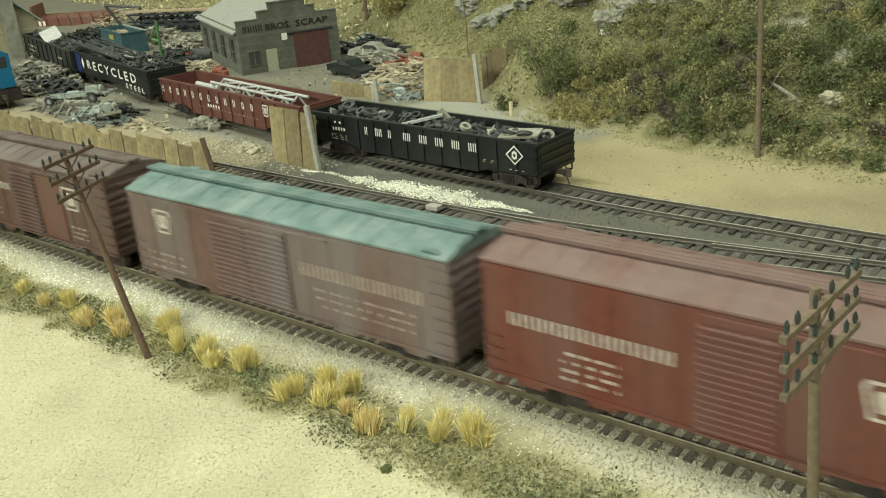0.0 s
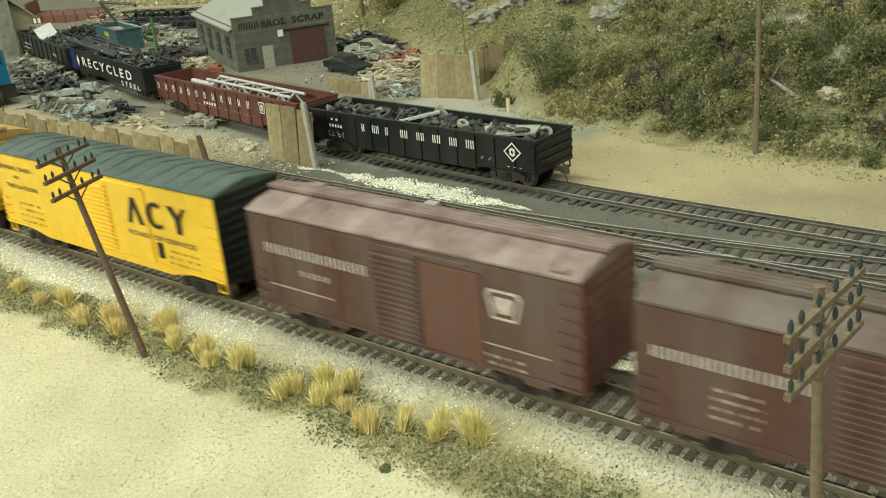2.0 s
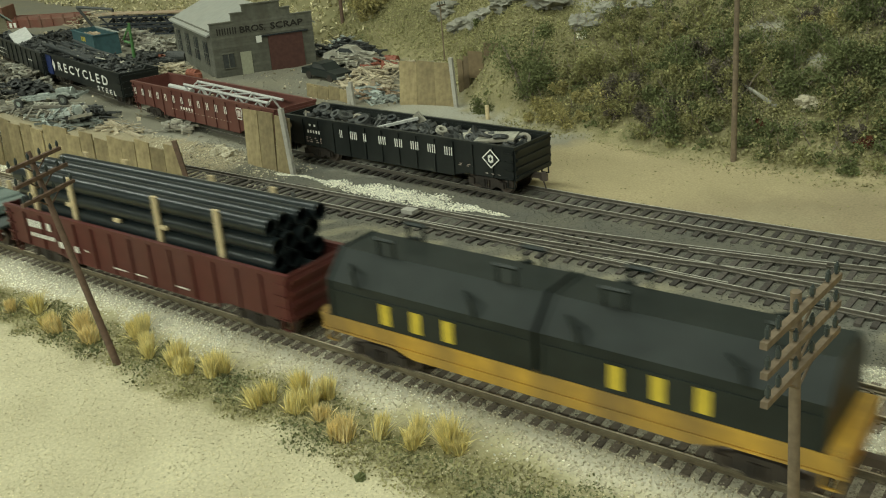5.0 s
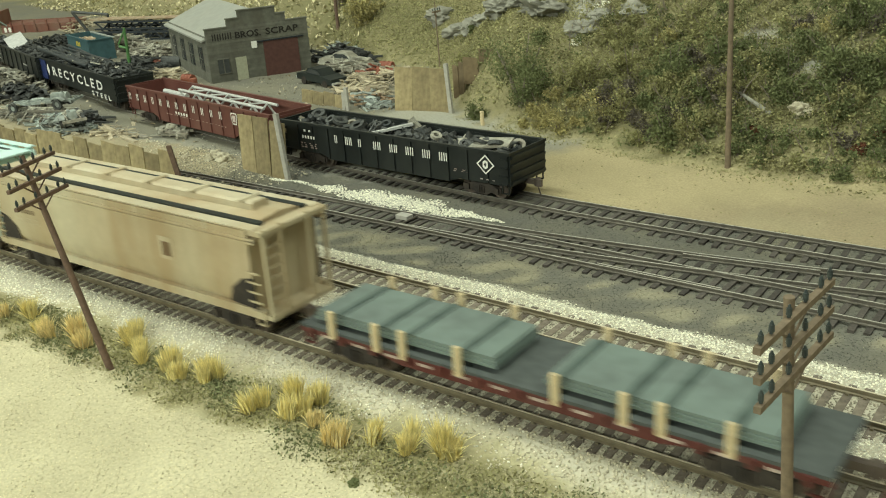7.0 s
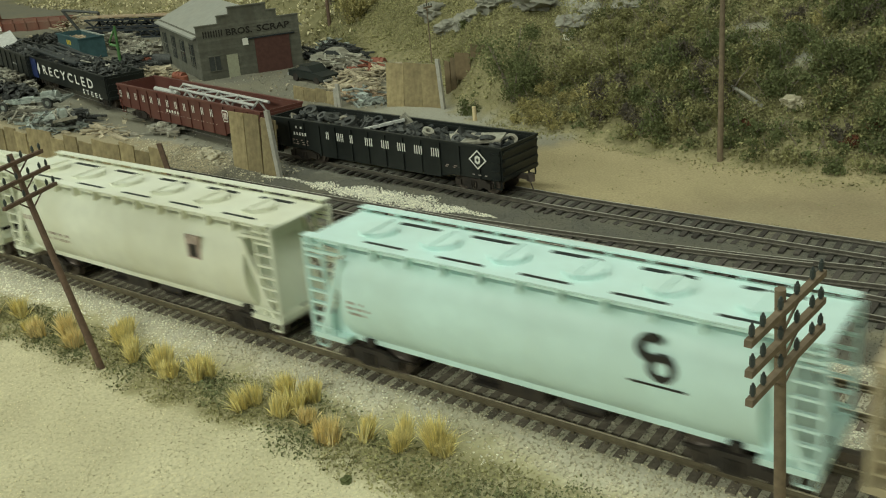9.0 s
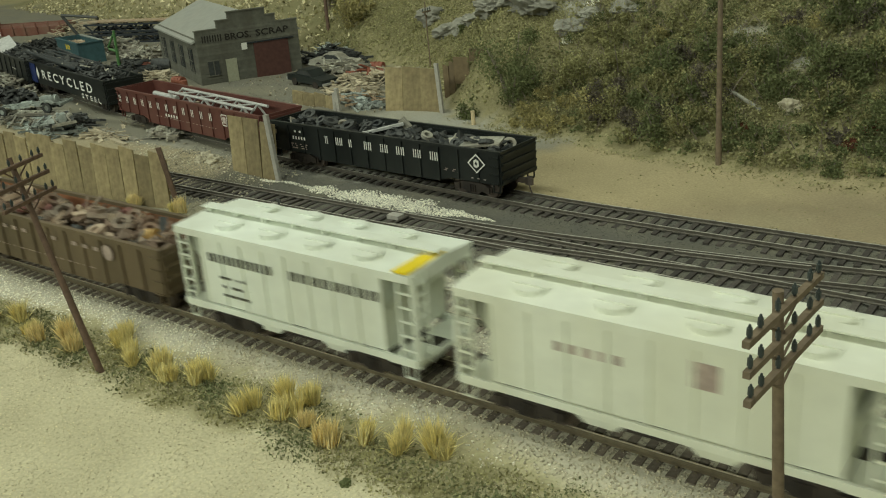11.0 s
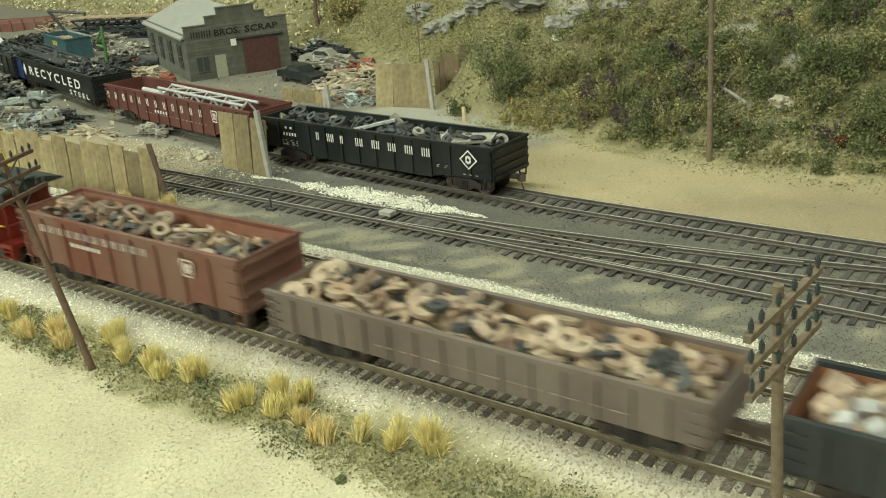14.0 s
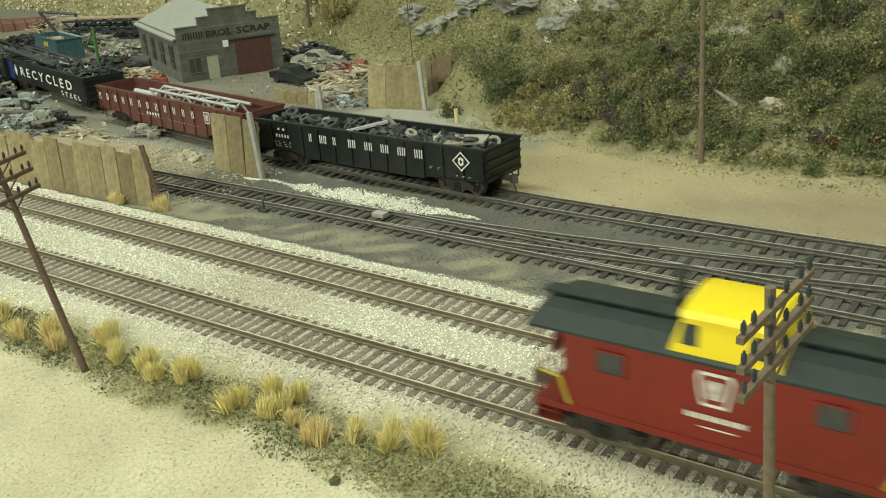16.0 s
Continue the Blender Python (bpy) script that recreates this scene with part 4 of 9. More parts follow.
def build_boxcars():
    # red car at the head
    s0, s1 = -0.005, 0.142
    c = on_train(boxcar("boxcar", "oxide red boxcar with ribbed steel door and dusty roof", s0, s1, "oxred", "roofred", 0.0102, 0.0505, 0.0545, [(-0.0007, 0.0235, "ribbed")]), (s0 + s1) / 2)
    part("lettering", marks(even(-0.064, -0.006, 12), 0.0033, 0.0298, 0.0344, FACE), "inkmid", c, "faded white road name as plain bars")
    data_lines(c, -0.0457, -0.025, 0.015, 0.027, FACE, 4, "inkmid", 3)
    keystone(c, 0.050, 0.035, 0.014, 0.0115, FACE, "inkmid", "oxred")
    # long car with a teal roof and double doors
    s0, s1 = -0.1985, -0.0195
    c = on_train(boxcar("boxcar", "faded grey-red double-door boxcar with teal roof", s0, s1, "oxgrey", "teal", 0.0090, 0.0465, 0.0515, [(-0.0348, -0.0116, "ribbed"), (-0.0112, 0.0112, "ribbed")], hw=HW), (s0 + s1) / 2)
    keystone(c, -0.0667, 0.035, 0.012, 0.0108, FACE, "inkmid", "oxgrey")
    part("lettering", marks(even(0.0176, 0.0787, 12), 0.0036, 0.0276, 0.0330, FACE), "inkdim", c)
    data_lines(c, 0.0238, 0.0732, 0.0155, 0.0255, FACE, 3, "inkdim", 5)
    data_lines(c, -0.082, -0.055, 0.012, 0.022, FACE, 3, "inkdim", 6)
    # brown car
    s0, s1 = -0.357, -0.2175
    c = on_train(boxcar("boxcar", "weathered brown-red boxcar with ribbed steel door", s0, s1, "oxbrown", "roofbrown", 0.0100, 0.0475, 0.0520, [(-0.0141, 0.0093, "ribbed")], door_mat="oxbrown"), (s0 + s1) / 2)
    part("panel", MB().box(0.0096, 0.0312, -HW - 0.0006, -HW, 0.0115, 0.0435), "oxmid", c, "brighter red plug door panel")
    keystone(c, 0.0392, 0.0345, 0.0150, 0.0115, FACE - 0.0001, "inkmid", "oxbrown")
    part("lettering", marks(even(-0.065, -0.0175, 12), 0.0028, 0.0310, 0.0348, FACE), "inkmid", c)
    data_lines(c, -0.047, -0.032, 0.016, 0.028, FACE, 4, "inkdim", 8)
    data_lines(c, 0.034, 0.048, 0.014, 0.022, FACE, 3, "inkdim", 9)
    # shorter dark red car with a light roof
    s0, s1 = -0.5225, -0.375
    c = on_train(boxcar("boxcar", "dusty dark red boxcar with ribbed door and pale streaked roof", s0, s1, "oxbrown", "roofgrey", 0.0105, 0.0490, 0.0535, [(-0.0106, 0.0110, "ribbed")], end_mat="oxred"), (s0 + s1) / 2)
    part("panel", MB().box(0.0113, 0.0371, -HW - 0.0006, -HW, 0.0118, 0.0445), "oxmid", c, "brighter red door panel")
    keystone(c, 0.0456, 0.0350, 0.0140, 0.0105, FACE, "inkmid", "oxbrown")
    part("lettering", marks(even(-0.066, -0.0120, 12), 0.0031, 0.0332, 0.0372, FACE), "inkmid", c)
    part("lettering", bars(-0.048, -0.0315, 0.0262, 0.0285, FACE, 6), "inkdim", c)
    part("lettering", MB().box(-0.066, -0.032, FACE - 0.00008, FACE, 0.0195, 0.0202).box(0.0318, 0.0625, FACE - 0.00008, FACE, 0.0198, 0.0204), "inkdim", c)
    data_lines(c, 0.028, 0.056, 0.0125, 0.018, FACE, 2, "inkdim", 10)
    # long yellow car with green roof
    s0, s1 = -0.717, -0.5427
    c = on_train(boxcar("boxcar", "bright yellow boxcar with dark green roof and black end", s0, s1, "yellow", "greenroof", 0.0125, 0.0505, 0.0540, [(-0.0137, 0.0123, "ribbed")], walkway=False, end_mat="hood", seams=1, tabs=False), (s0 + s1) / 2)
    road_letters(c, 0.0255, 0.0680, 0.0308, 0.0430, -HW - 0.0009)
    part("lettering", words("ROAD OF SERVICE", 0.0032, 0.0245, -HW - 0.0009, 0.0252, 0.047), "inkblue", c)
    part("lettering", words("SERVING OHIO", 0.0032, -0.0847, FACE, 0.0425, 0.0325), "inkblue", c)
    part("lettering", words("AND", 0.0024, -0.070, FACE, 0.0382), "inkblue", c)
    part("lettering", words("THE NATION", 0.0032, -0.0791, FACE, 0.0328, 0.029), "inkblue", c)
    data_lines(c, -0.072, -0.050, 0.0150, 0.0280, FACE, 4, "inkpale", 12)
    data_lines(c, 0.050, 0.072, 0.0150, 0.0235, FACE, 3, "inkpale", 13)
    part("panel", MB().box(0.0127, 0.0400, -HW - 0.0007, -HW, 0.0140, 0.0475), "yellow", c)
    part("placard", MB().box(0.044, 0.047, -HW - 0.0010, -HW, 0.0170, 0.0240), "hood", c, "small dark placard")
    fl = MB()
    for s in (-1, 1):
        y0, y1 = sorted((s * (HW - 0.0012), s * HW))
        fl.prism([(-0.066, 0.0126), (-0.050, 0.0096), (0.050, 0.0096), (0.066, 0.0126)], y0, y1, "y")
    part("fish_belly_sill", fl, "yellow", c)
    # short yellow car
    s0, s1 = -0.8825, -0.7376
    c = on_train(boxcar("boxcar", "golden yellow boxcar with dusty yellow roof and ribbed ends", s0, s1, "yellow2", "yelroof", 0.0125, 0.0500, 0.0545, [(-0.0115, 0.0093, "ribbed")], seams=1), (s0 + s1) / 2)
    road_letters(c, 0.0125, 0.0545, 0.0325, 0.0428)
    part("lettering", words("ROAD OF SERVICE", 0.0032, 0.0120, FACE, 0.0272, 0.045), "inkblack", c)
    part("lettering", words("SERVING OHIO", 0.0030, -0.0612, FACE, 0.0425, 0.035), "inkblue", c)
    part("lettering", words("AND", 0.0022, -0.046, FACE, 0.0392), "inkblue", c)
    part("lettering", words("THE NATION", 0.0030, -0.0596, FACE, 0.0350, 0.031), "inkblue", c)
    data_lines(c, -0.050, -0.036, 0.0160, 0.0280, FACE, 4, "inkpale", 15)
    data_lines(c, 0.045, 0.055, 0.0150, 0.0220, FACE, 4, "inkpale", 16)


def road_letters(car, x0, x1, z0, z1, y=FACE):
    """Three large plain black shapes where the road's initials stand."""
    w, h = (x1 - x0) / 3.5, z1 - z0
    t = w * 0.26
    a = MB()
    a.prism([(x0, z0), (x0 + t, z0), (x0 + w / 2 + t * 0.4, z1), (x0 + w / 2 - t * 0.5, z1)], y - 0.00008, y, "y")
    a.prism([(x0 + w - t * 1.1, z0), (x0 + w, z0), (x0 + w / 2 + t * 0.5, z1), (x0 + w / 2 - t * 0.4, z1)], y - 0.00009, y, "y")
    part("lettering", a, "inkblack", car, "black wedge-shaped mark")
    xc, zc = x0 + w * 1.75, (z0 + z1) / 2
    b = MB()
    n = 18
    o, i2 = [], []
    for k in range(n + 1):
        an = radians(50 + 260 * k / n)
        o.append((xc + w * 0.52 * math.cos(an), zc + h * 0.5 * math.sin(an)))
        i2.append((xc + w * 0.30 * math.cos(an), zc + h * 0.36 * math.sin(an)))
    for k in range(n):
        b.prism([o[k], o[k + 1], i2[k + 1], i2[k]], y - 0.00008, y, "y")
    part("lettering", b, "inkblack", car, "black open ring mark")
    xd = x0 + w * 2.5
    d = MB()
    d.prism([(xd, z1), (xd + t, z1), (xd + w * 0.5 + t * 0.5, zc), (xd + w * 0.5 - t * 0.5, zc)], y - 0.00008, y, "y")
    d.prism([(xd + w - t * 0.6, z1), (xd + w, z1), (xd + w * 0.5 + t * 0.5, zc), (xd + w * 0.5 - t * 0.3, zc)], y - 0.00009, y, "y")
    d.box(xd + w * 0.5 - t * 0.5, xd + w * 0.5 + t * 0.5, y - 0.00008, y, z0, zc)
    part("lettering", d, "inkblack", car, "black forked mark")


def gondola(name, label, s0, s1, body, inside, zb, zt, belly=0.0, ribs=12, hw=0.0170, floor=None, chord=0.0009, group="cars of the moving train"):
    L = s1 - s0
    h = L / 2
    floor = floor or zb + 0.0016
    car = thing(name, label, "freight car", group)
    gear(car, L, sill=zb)
    for s in (-1, 1):
        y0, y1 = sorted((s * (hw - 0.0009), s * hw))
        mb = MB()
        low = zb - belly
        mb.prism([(-h, zb), (-h * 0.62, zb), (-h * 0.50, low), (h * 0.50, low), (h * 0.62, zb), (h, zb), (h, zt), (-h, zt)], y0, y1, "y")
        side_ = part("side", mb, body, car)
        rl = []
        for i in range(ribs + 1):
            x = -h + 0.001 + (L - 0.0034) * i / ribs
            zl = zb if abs(x) > h * 0.56 else low
            y2, y3 = sorted((s * hw, s * (hw + 0.0009)))
            rl.append((x, x + 0.0014, y2, y3, zl + 0.0004, zt - 0.0006))
        pieces("rib", rl, body, side_)
        mb = MB()
        mb.box(-h - 0.0003, h + 0.0003, s * hw - chord - 0.0003, s * hw + chord, zt - 0.0006, zt + 0.0010)
        part("top_chord", mb, body, car)
        y4 = s * (hw - 0.00095)
        part("lining", MB().box(-h + 0.001, h - 0.001, min(y4, y4 - s * 0.0003), max(y4, y4 - s * 0.0003), floor, zt - 0.0007), inside, car)
    for s in (-1, 1):
        x0, x1 = sorted((s * h, s * (h - 0.0009)))
        mb = MB().box(x0, x1, -hw + 0.0009, hw - 0.0009, zb, zt + 0.0008)
        for i in range(4):
            z = zb + 0.002 + (zt - zb - 0.004) * i / 3
            xa, xb = sorted((s * h, s * (h + 0.0010)))
            mb.box(xa, xb, -hw + 0.0008, hw - 0.0008, z - 0.0008, z + 0.0008)
        part("end", mb, body, car)
        xa, xb = sorted((s * (h - 0.00095), s * (h - 0.0013)))
        part("lining", MB().box(xa, xb, -hw + 0.0013, hw - 0.0013, floor, zt - 0.0004), inside, car)
    part("floor", MB().box(-h + 0.0009, h - 0.0009, -hw + 0.0009, hw - 0.0009, zb, floor), inside, car)
    ladder(car, h - 0.0065, h - 0.001, -hw - 0.0009, zb + 0.001, zt - 0.003, 4, body, "grab_iron")
    ladder(car, -h + 0.001, -h + 0.0065, -hw - 0.0009, zb + 0.001, zt - 0.003, 4, body, "grab_iron")
    stirrups(car, L, hw - 0.0004, zb, body)
    return car


def heap(name, label, L, hw, z0, z1, material, kind, seed, n=240, extra=()):
    """A heap of mixed scrap that lies in an open car: rods, plates, wheels and lumps."""
    rr = random.Random(seed)
    mb = MB()
    # a rough bed that the pieces lie in
    nx, ny = 26, 7
    pts = [[(-L / 2 + L * i / nx, -hw + 2 * hw * j / ny, z0 + (z1 - z0) * (0.45 + 0.35 * math.sin(i * 1.7 + seed) * math.sin(j * 1.3)) * (0.35 if j in (0, ny) or i in (0, nx) else 1)) for j in range(ny + 1)] for i in range(nx + 1)]
    k = len(mb.v)
    flat = [p for row in pts for p in row] + [(p[0], p[1], z0) for row in pts for p in row]
    o = (nx + 1) * (ny + 1)
    fs = [(i * (ny + 1) + j, (i + 1) * (ny + 1) + j, (i + 1) * (ny + 1) + j + 1, i * (ny + 1) + j + 1) for i in range(nx) for j in range(ny)]
    mb.add(flat, fs)
    bed, single = mb, []
    for i in range(n):
        x, y = rr.uniform(-L / 2, L / 2), rr.uniform(-hw * 0.86, hw * 0.86)
        x = max(-L / 2 + 0.004, min(L / 2 - 0.004, x))
        z = z0 + (z1 - z0) * rr.uniform(0.35, 0.95) * (1 - 0.45 * (abs(y) / hw) ** 2)
        m = pose(x, y, z, rr.uniform(-35, 35), rr.uniform(-35, 35), rr.uniform(0, 360))
        q = rr.random()
        if n < 300 or i >= n - 290:
            mb = MB()
            single.append(mb)
        if kind == "blocks":
            a, b, c = rr.uniform(0.0018, 0.0038), rr.uniform(0.0016, 0.0032), rr.uniform(0.0014, 0.0028)
            if q < 0.55:
                mb.box(-a, a, -b, b, -c, c, m)
            else:
                mb.blob((x, y, z), 0.003, rr)
        elif kind == "discs":
            if q < 0.45:
                r = rr.uniform(0.0035, 0.0058)
                mb.ring((0, 0, 0), r, r * rr.choice((0.25, 0.35, 0.6)), rr.uniform(0.001, 0.002), m)
            elif q < 0.75:
                a = rr.uniform(0.002, 0.005)
                mb.box(-a, a, -0.002, 0.002, -0.0006, 0.0006, m)
            else:
                mb.blob((x, y, z), rr.uniform(0.0015, 0.003), rr)
        else:
            if q < 0.10:
                a = rr.uniform(0.004, 0.011)
                mb.tube(m @ Vector((-a, 0, 0)), m @ Vector((a, 0, 0)), rr.uniform(0.0004, 0.0011), 6)
            elif q < 0.4:
                r = rr.uniform(0.0028, 0.0052)
                mb.ring((0, 0, 0), r, r * 0.5, rr.uniform(0.0016, 0.0026), m)
            elif q < 0.58:
                mb.box(-rr.uniform(0.002, 0.006), rr.uniform(0.002, 0.006), -0.0018, 0.0018, -0.0005, 0.0005, m)
            else:
                mb.blob((x, y, z), rr.uniform(0.0016, 0.0042), rr)
    # nothing reaches through the sides or the floor
    for b_ in [bed] + single:
        b_.v = [(max(-L / 2, min(L / 2, x)), max(-hw, min(hw, y)), max(z0, z)) for x, y, z in b_.v]
    if not single:
        return tagged(part(name, bed, material), label, "scrap load", kind="stuff")
    ob = thing(name, label, "scrap load")
    part("bed", bed, material, ob)
    for b_ in single:
        part("scrap_piece", b_, rr.choices([material] + list(extra), [4] + [1] * len(extra))[0], ob)
    return ob


def hopper_cyl(name, label, s0, s1, body, z0=0.0125, z1=0.047, hw=0.0176):
    """Round-sided covered hopper with end ladders, hatches and a roof walk."""
    L = s1 - s0
    h = L / 2
    car = thing(name, label, "freight car", "cars of the moving train")
    gear(car, L)
    e = 0.016
    prof = []
    for k in range(13):
        a = radians(-58 + 116 * k / 12)
        prof.append((hw * 0.30 + hw * 0.70 * math.cos(a), (z0 + z1) / 2 - 0.001 + (z1 - z0) * 0.55 * math.sin(a)))
    ring = prof + [(-y, z) for y, z in prof[::-1]]
    part("tank_body", MB().prism(ring, -h + e, h - e), body, car, smooth=True)
    # sloped bottom bays, coloured black to paint in the shade under the body
    for i in range(4):
        mb = MB()
        x = -h + e + (L - 2 * e) * (i + 0.5) / 4
        mb.add([(x - 0.014, -0.012, z0 + 0.002), (x + 0.014, -0.012, z0 + 0.002), (x + 0.014, 0.012, z0 + 0.002), (x - 0.014, 0.012, z0 + 0.002),
                (x - 0.005, -0.008, 0.0062), (x + 0.005, -0.008, 0.0062), (x + 0.005, 0.008, 0.0062), (x - 0.005, 0.008, 0.0062)],
               [(0, 1, 5, 4), (1, 2, 6, 5), (2, 3, 7, 6), (3, 0, 4, 7), (4, 5, 6, 7)])
        part("outlet_gate", MB().box(x - 0.006, x + 0.006, -0.0105, 0.0105, 0.0052, 0.0061), "black", car)
        part("outlet_bay", mb, "black", car)
    # flat roof walk with brackets
    zr = z1 + 0.0016
    mb = MB().box(-h + 0.001, h - 0.001, -hw * 0.86, hw * 0.86, zr - 0.0008, zr)
    part("roof", mb, body, car)
    mb = MB()
    for s in (-1, 1):
        y0, y1 = sorted((s * hw * 0.80, s * hw * 1.0))
        mb.box(-h + 0.001, h - 0.001, y0, y1, zr + 0.0014, zr + 0.0019)
        for i in range(13):
            x = -h + 0.004 + (L - 0.009) * i / 12
            mb.box(x, x + 0.0010, y0, y1, zr - 0.0030, zr + 0.0014)
    part("running_board", mb, body, car, "raised grating walk along the roof edge")
    for s in (-1, 1):
        y0, y1 = sorted((s * hw * 0.66, s * hw * 0.785))
        for i in range(5):
            x = -h + 0.012 + (L - 0.024) * i / 5
            # closed roof: a black strip paints the slot's shade
            part("roof_slot", MB().box(x + 0.012, x + (L - 0.024) / 5 - 0.002, y0 * 0.8, y1 * 0.8, zr, zr + 0.0003), "hood", car, "black strip painting the shade of a slot beside the hatches")
    for i in range(6):
        x = -h + 0.022 + (L - 0.044) * i / 5
        mb = MB()
        mb.tube((x, 0, zr), (x, 0, zr + 0.0018), 0.0066, 20)
        mb.box(x - 0.0006, x + 0.0006, -0.0085, 0.0085, zr + 0.0018, zr + 0.0023)
        part("hatch", mb, body, car)
    # ends: slope sheet, corner posts, ladder
    for s in (-1, 1):
        mb = MB()
        zc = (z0 + z1) / 2
        mb.add([(s * (h - e), -hw * 0.75, z1 - 0.002), (s * (h - e), hw * 0.75, z1 - 0.002), (s * (h - 0.003), hw * 0.75, z1), (s * (h - 0.003), -hw * 0.75, z1)], [(0, 1, 2, 3)])
        mb.box(*sorted((s * (h - e), s * h)), -hw * 0.95, hw * 0.95, z0 - 0.002, z0)
        for y in (-hw * 0.9, hw * 0.9):
            for x in (s * (h - 0.0006), s * (h - 0.0090)):
                mb.box(x - 0.0006, x + 0.0006, y - 0.0006, y + 0.0006, z0, zr)
            mb.box(*sorted((s * (h - e), s * h)), y - 0.0005, y + 0.0005, z1 - 0.003, z1 - 0.002)
            mb.add([(s * (h - e + 0.0005), y - 0.0006, z1 - 0.004), (s * (h - e + 0.0005), y + 0.0006, z1 - 0.004), (s * (h - 0.003), y + 0.0006, z0), (s * (h - 0.003), y - 0.0006, z0),
                    (s * (h - e - 0.002), y - 0.0006, z1 - 0.004), (s * (h - e - 0.002), y + 0.0006, z1 - 0.004), (s * (h - 0.006), y + 0.0006, z0), (s * (h - 0.006), y - 0.0006, z0)],
                   [(0, 1, 2, 3), (4, 7, 6, 5), (0, 3, 7, 4), (1, 5, 6, 2)])
        part("end_frame", mb, body, car)
        xa, xb = sorted((s * (h - 0.0090), s * (h - 0.0010)))
        for y in (-hw * 0.9, hw * 0.9):
            for i in range(9):
                z = z0 - 0.002 + (zr - z0) * i / 8
                part("rung", MB().box(xa, xb, y - 0.0007, y + 0.0007, z, z + 0.0008), body, car)
        sh = MB().add([(s * (h - e - 0.004), -hw * 0.7, z1 - 0.002), (s * (h - e - 0.004), hw * 0.7, z1 - 0.002), (s * (h - 0.004), hw * 0.7, z0), (s * (h - 0.004), -hw * 0.7, z0),
                       (s * (h - e - 0.004), -hw * 0.7, z0), (s * (h - e - 0.004), hw * 0.7, z0)], [(0, 1, 2, 3), (0, 3, 4), (1, 5, 2), (3, 2, 5, 4)])
        part("slope_sheet", sh, body, car)
    for s in (-1, 1):
        part("side_sill", MB().box(-h + 0.010, h - 0.010, *sorted((s * hw * 0.56, s * hw * 0.66)), z0 - 0.0020, z0 + 0.0010), body, car)
    stirrups(car, L, hw * 0.9, z0 - 0.001, body)
    return car


